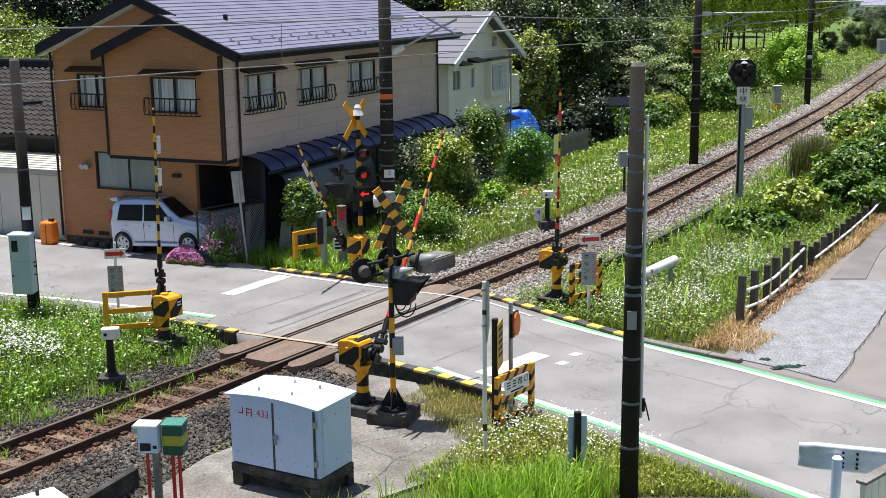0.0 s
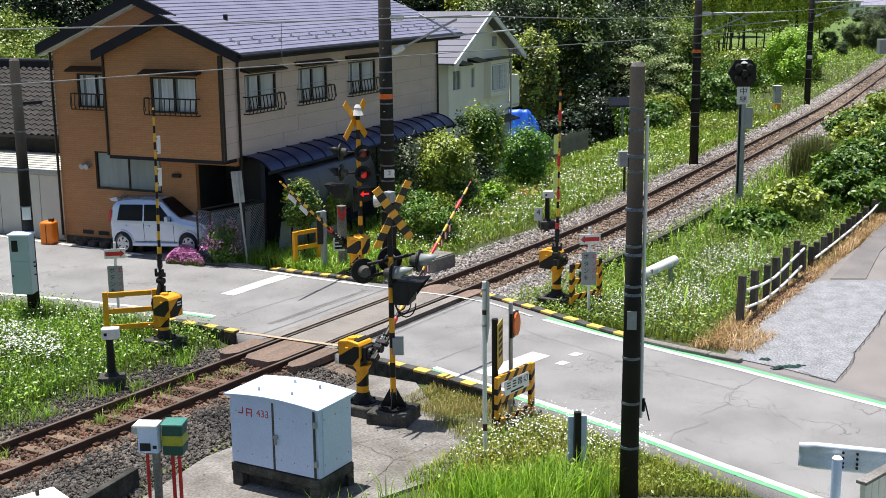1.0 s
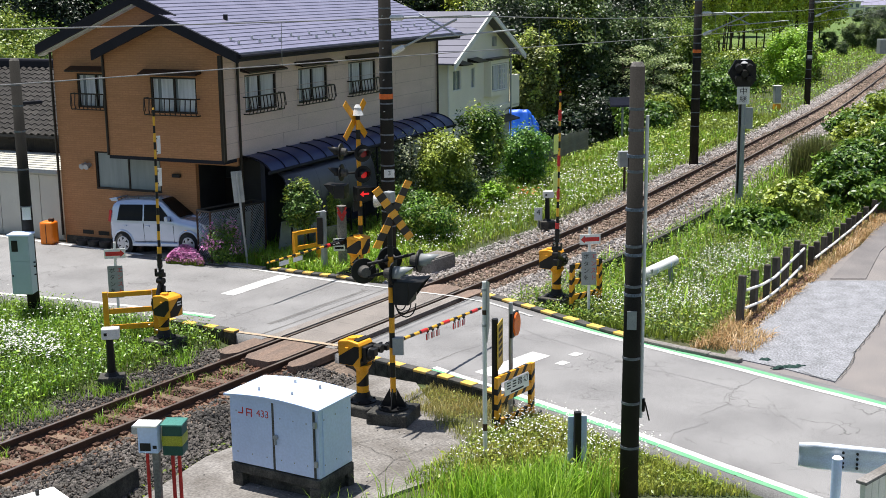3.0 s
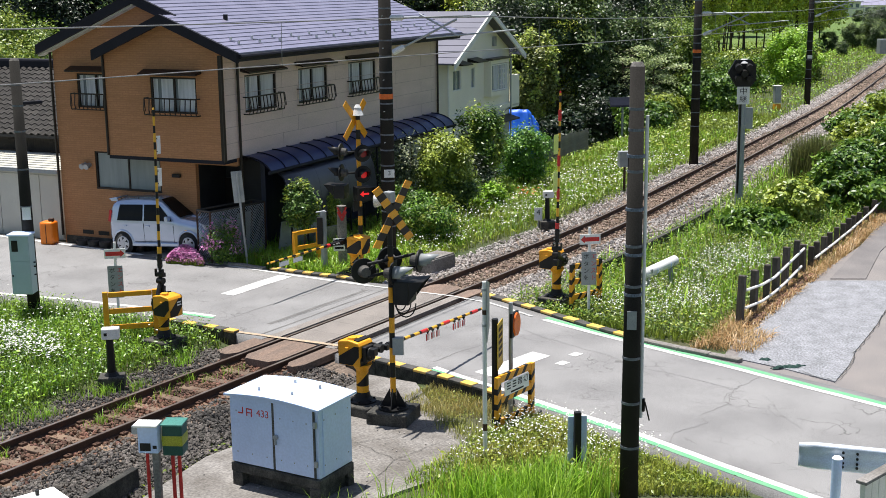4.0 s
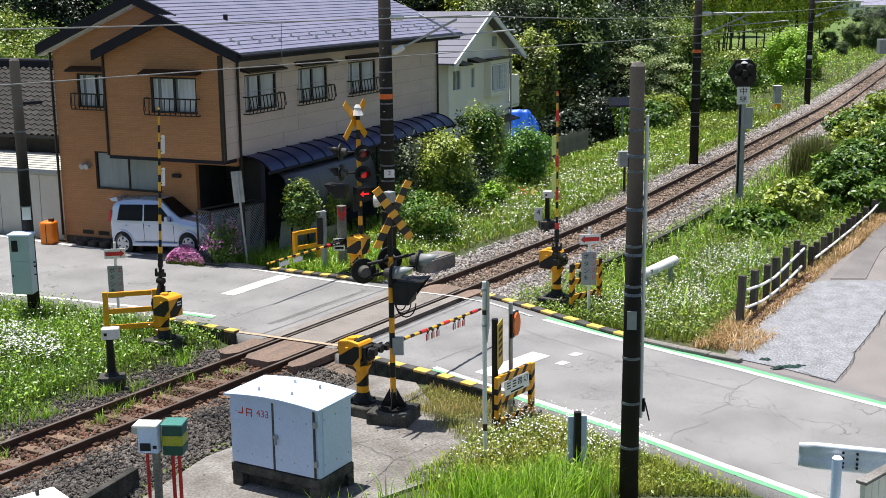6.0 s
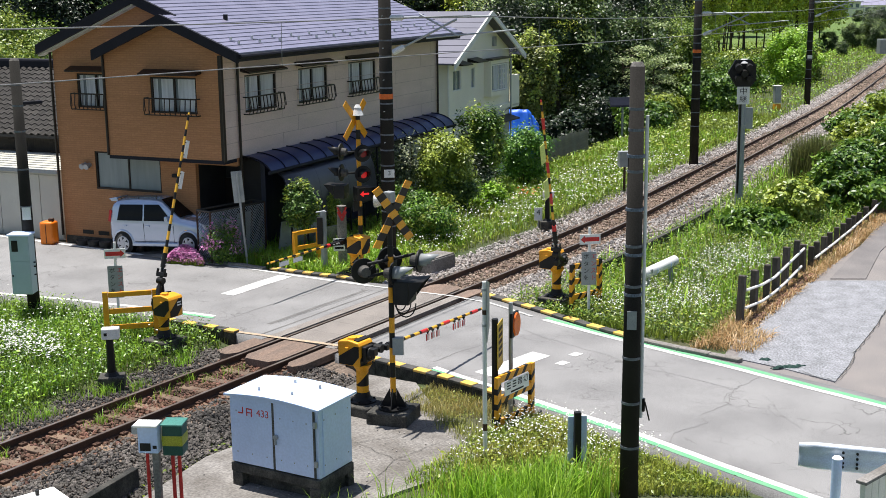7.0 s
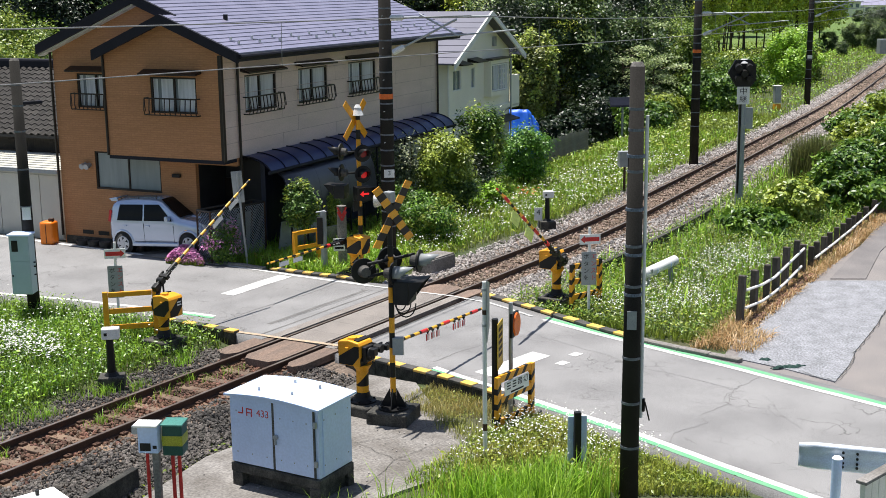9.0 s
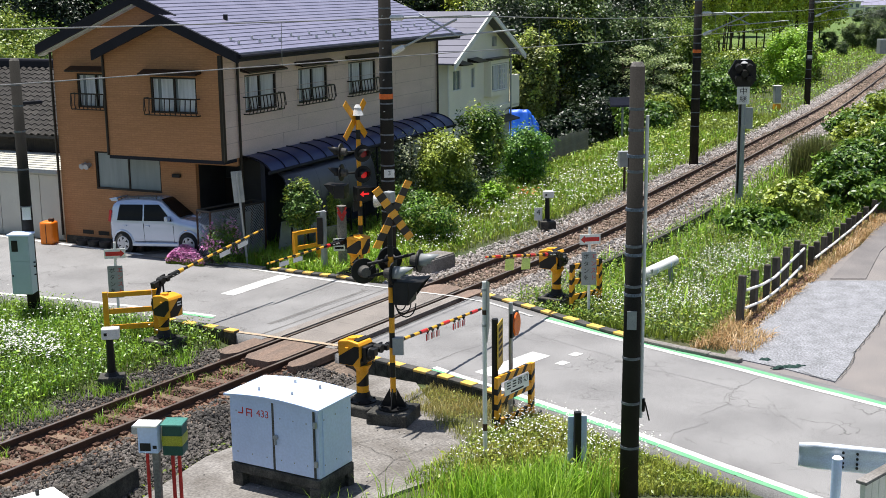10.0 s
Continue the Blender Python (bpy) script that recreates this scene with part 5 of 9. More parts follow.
def build_signal_near():
    x, y = -5.25, -4.44
    S = thing("crossing_signal", pose(x, y, 0), "striped crossing signal with black lamps and a striped crossbuck", "crossing signal", "crossing signals")
    part("concrete_base", one_box((0, 0, -0.02), (0.78, 0.78, 0.28), Matrix.Rotation(radians(14), 4, "Z"), 0.03), M_CONC_DARK, S, "dark stained concrete block")
    bm = bmesh.new()
    rod(bm, (0, 0, 0.12), (0, 0, 0.15), 0.28, seg=20)
    for i in range(4):
        a = i * math.pi / 2 + 0.4
        prism_pts = [(0.05, 0.15), (0.25, 0.15), (0.06, 0.5)]
        w = [bm.verts.new((r * math.cos(a) - t * math.sin(a), r * math.sin(a) + t * math.cos(a), z)) for t in (-0.008, 0.008) for r, z in prism_pts]
        for f in ((0, 1, 2), (5, 4, 3), (0, 3, 4, 1), (1, 4, 5, 2), (2, 5, 3, 0)):
            bm.faces.new([w[j] for j in f])
        rod(bm, (0.22 * math.cos(a + 0.6), 0.22 * math.sin(a + 0.6), 0.15), (0.22 * math.cos(a + 0.6), 0.22 * math.sin(a + 0.6), 0.2), 0.025, seg=6)
    part("ribbed_foot", bm, M_BLACK, S, "black ribbed steel foot")
    striped_post(S, 0, 0, 0.15, 3.15, 0.052, 0.28, 0)
    part("upper_post", one_rod((0, 0, 3.15), (0, 0, 4.1), 0.045, seg=14), M_BLACK, S)
    crossbuck(S, (0.0, -0.07, 3.72), (0.0, -1.0), 0.74, True)
    bm = bmesh.new()
    for z, o in ((2.95, 0.0), (2.72, 0.0)):
        rod(bm, (-0.36, 0.25, z - 0.1), (0.38, -0.26, z), 0.03, seg=8)
    rod(bm, (-0.35, 0.22, 2.75), (0.3, 0.3, 3.02), 0.025, seg=8)
    part("lamp_arms", bm, M_BLACK, S, "black bracket arms")
    lamp_head(S, (0.30, -0.42, 2.86), (0.25, -0.97), M_LAMP_DIM, M_GREYPAINT, 0.2)
    lamp_head(S, (-0.12, -0.14, 2.68), (0.25, -0.97), M_LAMP_DIM, M_GREYPAINT, 0.2)
    lamp_head(S, (-0.30, 0.38, 2.70), (0.62, 0.78), M_LAMP_DIM)
    lamp_head(S, (0.12, 0.10, 2.86), (0.62, 0.78), M_LAMP_DIM)
    box_lamp(S, (0.10, -0.22, 2.33), (0.3, -0.95), 0.5)
    bm = bmesh.new()
    for k in range(3):
        for i in range(8):
            a0, a1 = i / 8 * math.pi, (i + 1) / 8 * math.pi
            r = 0.1 + 0.04 * k
            c = Vector((0.08, -0.14 - 0.06 * k, 2.1))
            d = Vector((0.54, -0.84, 0))
            rod(bm, c + d * r * math.cos(a0) - Vector((0, 0, r * 1.4 * math.sin(a0))), c + d * r * math.cos(a1) - Vector((0, 0, r * 1.4 * math.sin(a1))), 0.012, seg=5)
    part("cables", bm, M_BLACK, S, "looped black cables")
    part("control_box", one_box((0.04, -0.1, 1.3), (0.2, 0.14, 0.32), Matrix.Rotation(radians(-57), 4, "Z"), 0.012), M_GREYPAINT, S, "grey metal box clamped to the post")
    bm = bmesh.new()
    rod(bm, (0, 0.05, 3.95), (-0.06, 0.26, 3.95), 0.05, 0.13, 16)
    part("horn_speaker", bm, M_PORC, S, "white horn loudspeaker")
    part("speaker_box", one_box((0, 0, 4.02), (0.16, 0.16, 0.2), None, 0.02), M_GREYPAINT, S)
    return S


def build_signal_far():
    S = thing("crossing_signal", pose(3.79, 2.85, -0.12), "striped crossing signal with lit red lamps and plain crossbuck", "crossing signal", "crossing signals")
    part("concrete_base", one_box((0, 0, 0.08), (0.7, 0.7, 0.24), None, 0.03), M_CONC_DARK, S)
    part("foot", one_rod((0, 0, 0.2), (0, 0, 0.5), 0.2, 0.07, 16), M_BLACK, S)
    striped_post(S, 0, 0, 0.4, 4.45, 0.062, 0.26, 1)
    crossbuck(S, (0.0, 0.08, 4.3), (0.0, 1.0), 0.66, False)
    bm = bmesh.new()
    rod(bm, (0, 0, 4.42), (0, 0, 4.62), 0.16, 0.08, 16)
    rod(bm, (0, 0, 4.62), (0, 0, 4.7), 0.1, 0.05, 12)
    part("bell_speaker", bm, M_PORC, S, "white bell loudspeaker")
    f = (-0.55, -0.83)
    g = (-0.3, 0.95)
    for z, on in ((3.42, 0), (2.86, 1)):
        part("lamp_arm", one_rod((-0.3, 0.22, z + 0.02), (0.12, -0.1, z + 0.02), 0.03, seg=8), M_BLACK, S)
        lamp_head(S, (-0.1, -0.2, z), f, M_LAMP_MID if on else M_LAMP_FAINT)
        lamp_head(S, (-0.36, 0.32, z + 0.04), g, M_LAMP_DIM)
    box_lamp(S, (-0.08, -0.16, 2.34), f, 0.44, M_LAMP_RED)
    box_lamp(S, (-0.36, 0.34, 2.4), g, 0.42)
    part("bracket", one_box((-0.1, 0, 2.0), (0.4, 0.06, 0.3), None, 0.02), M_BLACK, S)
    return S


build_signal_near()
build_signal_far()


# ---- poles, wires ----
def pole(x, y, h, r0, r1, label, bands=(), group="concrete poles", m=None):
    P = thing("utility_pole", pose(x, y, -0.3), label, "pole", group)
    smooth(part("shaft", one_rod((0, 0, 0), (0, 0, h + 0.3), r0, r1, 20), m or M_POLE, P))
    part("pole_cap", one_rod((0, 0, h + 0.3), (0, 0, h + 0.36), r1 * 0.98, r1 * 0.7, 20), M_CONC, P)
    for z in bands:
        r = r0 + (r1 - r0) * z / h + 0.006
        part("steel_band", one_rod((0, 0, z + 0.28), (0, 0, z + 0.32), r, seg=20), M_BAND, P, "dull steel band")
    return P


BIG = pole(-6.46, -9.63, 6.5, 0.145, 0.105, "dark weathered concrete pole with steel bands and conduit", (0.8, 1.5, 2.2, 3.3, 3.9, 4.45, 5.0, 5.6, 5.9))
part("conduit", one_rod((0.09, -0.13, 1.55), (0.09, -0.13, 6.1), 0.028, seg=8), M_WHITE, BIG, "pale grey cable conduit")
bm = bmesh.new()
box(bm, (0.1, -0.16, 1.75), (0.05, 0.05, 0.2))
rod(bm, (0.1, -0.19, 1.8), (0.16, -0.24, 1.5), 0.012, seg=5)
part("cable_clamp", bm, M_BLACK, BIG)
part("number_plate_bar", one_box((-0.13, -0.05, 3.1), (0.015, 0.14, 0.28), Matrix.Rotation(radians(20), 4, "Z")), M_GREYPAINT, BIG, "small worn plate")
for z in (4.72, 4.05, 3.45, 5.5):
    bm = bmesh.new()
    rod(bm, (0, 0, z), (0, 0, z + 0.045), 0.132, seg=20)
    part("blue_band", bm, mat("band_tape", (0.16, 0.20, 0.27), (0.07, 0.09, 0.12), 40, 0.5), BIG, "blue-grey dotted tape band")

POLE3 = pole(4.62, 2.49, 9.6, 0.2, 0.155, "tall dark concrete catenary pole with an orange band", [1.2 + 0.42 * i for i in range(19)], "catenary poles")
part("orange_band", one_rod((0, 0, 4.98), (0, 0, 5.12), 0.187, seg=20), mat("orange_tape", (0.75, 0.16, 0.02), (0.65, 0.13, 0.02), 5), POLE3, "orange painted band")
sgn = part("plate", one_box((-0.13, -0.14, 2.97), (0.28, 0.012, 0.22), Matrix.Rotation(radians(-50), 4, "Z")), M_WHITE, POLE3, "white number plate")
text("number", "3", 0.17, pose(-0.14, -0.15, 2.98, 90, 0, -50), M_BLACK, POLE3)
bm = bmesh.new()
for i in range(11):
    a = radians(200 if i % 2 else 20)
    z = 3.4 + i * 0.42
    rod(bm, (0.16 * math.cos(a), 0.16 * math.sin(a), z), (0.3 * math.cos(a), 0.3 * math.sin(a), z), 0.012, seg=5)
part("step_bolts", bm, M_GREY, POLE3)


def bracket(P, dx, pts, ins):
    """Hinged cantilever tubes on a catenary pole: pts are pairs of (y, z) off the pole, z from the pole's foot."""
    for (y0, z0), (y1, z1), r in pts:
        part("cantilever_tube", one_rod((dx, y0, z0), (dx, y1, z1), r, seg=10), M_GREY, P, "grey cantilever tube")
    for (y0, z0), (y1, z1) in ins:
        bm = bmesh.new()
        a, b = Vector((dx, y0, z0)), Vector((dx, y1, z1))
        for i in range(6):
            p, q = a + (b - a) * i / 6, a + (b - a) * (i + 1) / 6
            rod(bm, p, q, 0.085, 0.045, 12)
        part("insulator", bm, M_PORC, P, "white ribbed insulator")


CANTILEVER = [((-0.15, 7.13), (-3.26, 7.18), 0.03), ((-0.28, 6.23), (-2.25, 7.1), 0.03), ((-1.11, 7.23), (-2.31, 6.68), 0.025), ((-1.32, 6.61), (-3.97, 6.85), 0.022)]
INSUL = [((-0.22, 7.13), (-0.6, 7.14)), ((-0.28, 6.23), (-0.62, 6.38))]
LOWER = [(tuple(np.add(a, (0, -0.47))), tuple(np.add(b, (0, -0.47))), r) for a, b, r in CANTILEVER]
LOWER_INS = [(tuple(np.add(a, (0, -0.47))), tuple(np.add(b, (0, -0.47)))) for a, b in INSUL]
bracket(POLE3, 0, CANTILEVER, INSUL)
POLE2 = pole(29.0, 3.06, 9.6, 0.2, 0.155, "dark concrete catenary pole beside the track", [1.5 + 0.6 * i for i in range(12)], "catenary poles")
part("orange_band", one_rod((0, 0, 4.98), (0, 0, 5.12), 0.187, seg=20), bpy.data.materials["orange_tape"], POLE2, "orange painted band")
bracket(POLE2, 0, LOWER, LOWER_INS)
POLE1 = pole(58.3, 6.65, 9.6, 0.2, 0.155, "dark concrete catenary pole beside the track", [1.5 + 0.6 * i for i in range(12)], "catenary poles")
part("plate", one_box((-0.2, -0.1, 3.2), (0.012, 0.3, 0.22)), M_WHITE, POLE1)
bracket(POLE1, 0, LOWER, LOWER_INS)
pole(124.8, 27.5, 9.5, 0.2, 0.15, "distant dark concrete utility pole", (5, 7), "distant poles")
LP = pole(-3.6, 7.3, 6.05, 0.15, 0.115, "dark weathered concrete pole at the roadside", (1.9, 2.6, 3.5, 4.4, 5.0, 5.5), "concrete poles")
part("blue_cap_arm", one_box((0.32, -0.1, 5.35), (0.5, 0.12, 0.08), Matrix.Rotation(radians(-20), 4, "Z"), 0.02), M_NAVY, LP, "small dark blue bracket")
part("plate", one_box((-0.1, -0.12, 2.75), (0.2, 0.012, 0.3), Matrix.Rotation(radians(-50), 4, "Z")), M_WHITE, LP)
pole(11.0, -9.9, 7, 0.16, 0.13, "dark concrete pole at the lot's edge", (1.8, 1.95, 3), "concrete poles")


def wire(name, a, b, sag, r, label, n=24):
    a, b = Vector(a), Vector(b)
    c = bpy.data.curves.new(name, "CURVE")
    c.dimensions, c.bevel_depth, c.bevel_resolution = "3D", r, 1
    s = c.splines.new("POLY")
    s.points.add(n)
    for i in range(n + 1):
        t = i / n
        p = a.lerp(b, t)
        p.z -= 4 * sag * t * (1 - t)
        s.points[i].co = (*p, 1)
    c.materials.append(M_WIRE)
    return tagged(new(name, c), label, "wire", "overhead wires")


def build_wires():
    C = [(-40, 0.3, 6.55), (4.6, -0.2, 6.0), (29, 0.9, 5.62), (58.3, 3.9, 5.5), (92, 9.0, 5.5)]
    T = [(-40, 0.2, 7.75), (4.6, -0.2, 6.9), (29, 1.0, 6.4), (58.3, 4.0, 6.3), (92, 9.0, 6.3)]
    for a, b in zip(C, C[1:]):
        wire("contact_wire", a, b, 0.02, 0.012, "thin grey overhead contact wire")
    for a, b in zip(T, T[1:]):
        wire("messenger_wire", a, b, 0.15, 0.014, "grey overhead messenger wire")
    for (a, b), (c, d) in zip(zip(C, C[1:]), zip(T, T[1:])):
        for i in range(1, 6):
            t = i / 6
            p, q = Vector(a).lerp(Vector(b), t), Vector(c).lerp(Vector(d), t)
            q.z -= 0.6 * t * (1 - t)
            wire("dropper", p, q, 0, 0.006, "thin grey vertical dropper wire", 1)
    wire("feeder_wire", (4.62, 2.3, 8.1), (29, 3.0, 8.3), 0.75, 0.025, "pale thick sagging feeder wire")
    wire("feeder_wire", (29, 3.0, 8.3), (58.3, 6.65, 8.6), 0.9, 0.025, "pale thick sagging feeder wire")


build_wires()


# ---- railway cabinets and small posts ----
def build_relay_cabinet():
    C = thing("relay_cabinet", pose(-9.03, -3.92, -0.1, 0, 0, -87.2), "white steel relay cabinet with red lettering on a dark plinth", "cabinet")
    W, D = 1.71, 0.91     # local x along the doors, y back
    z0, z1 = 0.37, 1.5
    part("plinth", one_box((W / 2, D / 2 + 0.06, 0.08), (W - 0.1, D - 0.16, 0.58), None, 0.02), M_CONC_DARK, C, "dark stained concrete plinth")
    part("plinth_rail", one_box((W / 2, D / 2, 0.29), (W + 0.02, D + 0.02, 0.15), None, 0.02), M_CONC_DARK, C)
    for x, y in ((0.12, 0.06), (W - 0.09, 0.06), (W - 0.09, D - 0.08)):
        part("plinth_leg", one_box((x, y, 0.0), (0.2, 0.16, 0.44), None, 0.012), M_CONC_DARK, C)
    part("cabinet_body", one_box((W / 2, D / 2 + 0.02, (z0 + z1) / 2), (W - 0.04, D - 0.02, z1 - z0), None, 0.012), M_CABINET, C)
    for a, b in ((0.02, W / 2 - 0.02), (W / 2 + 0.02, W - 0.1)):
        d = part("cabinet_door", one_box(((a + b) / 2, 0.012, (z0 + z1) / 2), (b - a, 0.036, z1 - z0 - 0.04), None, 0.008), M_CABINET, C)
        for x in (a + 0.12, (a + b) / 2, b - 0.12):
            for z in (z0 + 0.2, z1 - 0.25):
                part("bolt_head", one_rod((x, -0.004, z), (x, -0.009, z), 0.012, seg=8), M_GREYPAINT, d)
    part("door_seam", one_box((W / 2, 0.008, (z0 + z1) / 2), (0.04, 0.03, z1 - z0 - 0.04)), M_KBLACK, C, "dark door gap")
    part("corner_seam", one_box((W - 0.09, 0.008, (z0 + z1) / 2), (0.024, 0.03, z1 - z0 - 0.03)), M_KBLACK, C, "dark gap at the corner")
    for z in (z0 + 0.25, z1 - 0.25):
        part("hinge", one_box((W - 0.06, -0.005, z), (0.05, 0.04, 0.1), None, 0.008), M_GREY, C)
    part("handle", one_rod((W / 2 + 0.06, -0.004, 0.94), (W / 2 + 0.06, -0.05, 0.94), 0.04, seg=14), M_GREY, C, "round steel lock handle")
    part("handle_lever", one_box((W / 2 + 0.06, -0.04, 0.88), (0.03, 0.03, 0.12), None, 0.006), M_GREY, C)
    # side panel and gently arched lid
    part("side_panel", one_box((W - 0.012, D / 2 + 0.05, (z0 + z1) / 2), (0.02, D - 0.16, z1 - z0 - 0.05), None, 0.006), M_CABINET, C)
    for y in (0.15, D / 2, D - 0.12):
        for z in (z0 + 0.2, z1 - 0.2):
            part("bolt_head", one_rod((W - 0.004, y, z), (W + 0.004, y, z), 0.012, seg=8), M_GREYPAINT, C)
    bm = bmesh.new()
    n = 14
    pts = [(-0.05 + (W + 0.1) * i / n, z1 + 0.02 + 0.06 * math.sin(math.pi * i / n)) for i in range(n + 1)]
    prism(bm, pts + [(x, z - 0.035) for x, z in reversed(pts)], -0.07, D + 0.08, "xz")
    part("lid", bm, M_CABINET, C, "white arched sheet lid")
    part("lid_gable", prism(bmesh.new(), [(0.03, z1 - 0.03), (W - 0.03, z1 - 0.03)] + [(0.03 + (W - 0.06) * (1 - i / n), z1 - 0.02 + 0.055 * math.sin(math.pi * i / n)) for i in range(n + 1)], -0.004, 0.01, "xz"), M_CABINET, C)
    for x, y in ((0.45, 0.2), (0.75, 0.75), (1.05, 0.25), (1.25, 0.72)):
        part("lid_eye", one_rod((x, y, z1 + 0.05), (x, y, z1 + 0.12), 0.02, seg=8), M_GREY, C)
    # mark as plain red shapes, and the number
    bm = bmesh.new()
    for c, s in (((0.27, -0.006, 1.275), (0.02, 0.004, 0.1)), ((0.22, -0.006, 1.225), (0.09, 0.004, 0.022)), ((0.35, -0.006, 1.255), (0.02, 0.004, 0.13)), ((0.4, -0.006, 1.31), (0.1, 0.004, 0.02)), ((0.4, -0.006, 1.25), (0.09, 0.004, 0.018)), ((0.445, -0.006, 1.28), (0.018, 0.004, 0.06)), ((0.44, -0.006, 1.215), (0.02, 0.004, 0.06))):
        box(bm, c, s)
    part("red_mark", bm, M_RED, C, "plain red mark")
    text("number", "433", 0.165, pose(0.66, -0.006, 1.265, 90, 0, 0), M_RED, C)
    return C


def build_small_posts():
    P = thing("post_box", pose(-10.66, -3.83, -0.2, 0, 0, -62), "small white junction box on a grey post", "junction box")
    part("post", one_box((0.05, 0.1, 0.55), (0.1, 0.1, 1.2), None, 0.01), M_CONC, P)
    b = part("box_body", one_box((0, 0, 1.38), (0.3, 0.22, 0.42), None, 0.015), M_CABINET, P)
    part("box_lid", one_box((-0.02, -0.02, 1.6), (0.36, 0.28, 0.03), None, 0.008), M_WHITE, b)
    part("label", one_box((-0.04, -0.113, 1.27), (0.16, 0.004, 0.12)), M_BLACK, b, "dark instruction label")
    part("label", one_box((0.1, -0.113, 1.27), (0.06, 0.004, 0.05)), M_BLACK, b)
    part("side_plate", one_box((-0.2, -0.02, 1.52), (0.08, 0.14, 0.12)), M_GREY, P)
    part("red_pipe", one_rod((-0.08, 0.08, 0), (-0.08, 0.08, 1.2), 0.025, seg=10), M_RED, P, "red cable pipe")
    Q = thing("post_box", pose(-10.38, -4.06, -0.2, 0, 0, -62), "dark green trackside box with a yellow band on red pipes", "junction box")
    b = part("box_body", one_box((0, 0, 1.33), (0.3, 0.3, 0.46), None, 0.02), M_GREENBOX, Q)
    part("box_lid", one_box((0, 0, 1.575), (0.33, 0.34, 0.03), None, 0.012), mat("green_lid", (0.05, 0.2, 0.17), (0.06, 0.22, 0.18), 3, 0.5), b)
    part("yellow_band", one_box((0, 0, 1.33), (0.308, 0.308, 0.16), None, 0.015), mat("lime_yellow", (0.42, 0.42, 0.03), (0.38, 0.38, 0.03), 4, 0.5), b, "dull yellow band")
    for x in (-0.05, 0.05):
        part("red_pipe", one_rod((x, 0, 0), (x, 0, 1.12), 0.028, seg=10), M_RED, Q, "red cable pipe")
    R = thing("point_marker", pose(-6.47, 1.55, -0.12, 0, 0, -50), "white lamp head on a black post in ballast", "track marker")
    part("base", one_box((0, 0, 0.1), (0.5, 0.42, 0.26), None, 0.02), M_CONC_DARK, R)
    part("stem", one_rod((0, 0, 0.2), (0, 0, 1.0), 0.085, 0.07, 14), M_BLACK, R)
    part("foot", one_rod((0, 0, 0.2), (0, 0, 0.3), 0.17, 0.1, 14), M_BLACK, R)
    h = part("head", one_box((0.03, 0, 1.1), (0.34, 0.22, 0.22), None, 0.02), M_WHITE, R, "white sensor head")
    part("window", one_box((-0.06, -0.112, 1.1), (0.06, 0.006, 0.06)), M_BLACK, h)
    S = copy_thing(R, pose(12.5, 1.7, -0.12, 0, 0, -50))
    N = thing("sign_plate", pose(12.35, 1.95, -0.12, 0, 0, -55), "small white plate with a black number", "number plate")
    part("plate", one_box((0, 0, 0.45), (0.26, 0.015, 0.42), None, 0.004), M_WHITE, N)
    part("post", one_rod((0, 0.02, 0), (0, 0.02, 0.5), 0.02, seg=8), M_GREY, N)
    text("number", "4", 0.26, pose(0, -0.012, 0.5, 90, 0, 0), M_BLACK, N)
    K = thing("concrete_block", pose(5.75, 1.75, -0.2, 0, 0, -3), "pale weathered concrete cover block by the ballast", "concrete block")
    part("block", one_box((0, 0, 0.16), (1.15, 0.65, 0.5), None, 0.03), M_CONC, K)
    part("cover", one_box((0, 0, 0.425), (1.1, 0.6, 0.03), None, 0.01), M_CONC, K)
    B = thing("pole_cabinet", pose(-3.92, 7.17, 0, 0, 0, -60), "pale blue-grey metal cabinet mounted on a pole", "cabinet")
    paint_blue = mat("pale_blue_grey", (0.42, 0.53, 0.58), (0.38, 0.48, 0.53), 2, 0.5, fine=0.04)
    part("cabinet_body", one_box((0, 0, 1.27), (0.48, 0.36, 1.42), None, 0.015), paint_blue, B)
    for z0, z1 in ((0.6, 1.36), (1.38, 1.94)):
        part("cabinet_door", one_box((0, -0.185, (z0 + z1) / 2), (0.44, 0.02, z1 - z0), None, 0.006), paint_blue, B)
    part("cabinet_lid", one_box((0, -0.02, 2.0), (0.54, 0.44, 0.04), None, 0.012), M_CABINET, B)
    part("meter_window", one_box((-0.1, -0.198, 1.74), (0.15, 0.012, 0.27), None, 0.004), M_BLACK, B)
    part("lock", one_box((-0.19, -0.2, 1.02), (0.03, 0.02, 0.05), None, 0.005), M_BLACK, B)
    for z in (0.9, 1.7):
        part("bracket", one_box((0.06, 0.24, z), (0.2, 0.22, 0.06), None, 0.01), M_BAND, B)
    for z in (1.0, 1.2, 1.3):
        part("cable_clip", one_box((0.26, 0.05, z), (0.05, 0.05, 0.03), None, 0.006), M_BLACK, B)
    D = thing("trackside_box", pose(54.2, 7.35, -0.2, 0, 0, -50), "small grey trackside cabinet on a post", "cabinet")
    part("cabinet_body", one_box((0, 0, 0.95), (0.4, 0.4, 1.05), None, 0.03), M_GREYPAINT, D)
    part("cabinet_lid", one_box((0, 0, 1.5), (0.48, 0.48, 0.05), None, 0.01), M_WHITE, D)
    part("leg", one_box((0, 0, 0.1), (0.4, 0.3, 0.5)), M_YELLOW, D)
    E = thing("trackside_box", pose(111.5, 14.3, 0.1, 0, 0, -50), "pale grey cabinet far along the track", "cabinet")
    part("cabinet_body", one_box((0, 0, 0.9), (1.3, 0.8, 1.5), None, 0.04), M_GREYPAINT, E)
    F = thing("pole_box", pose(20.9, 2.75, -0.55, 0, 0, -50), "small grey box on a thin reddish post", "junction box")
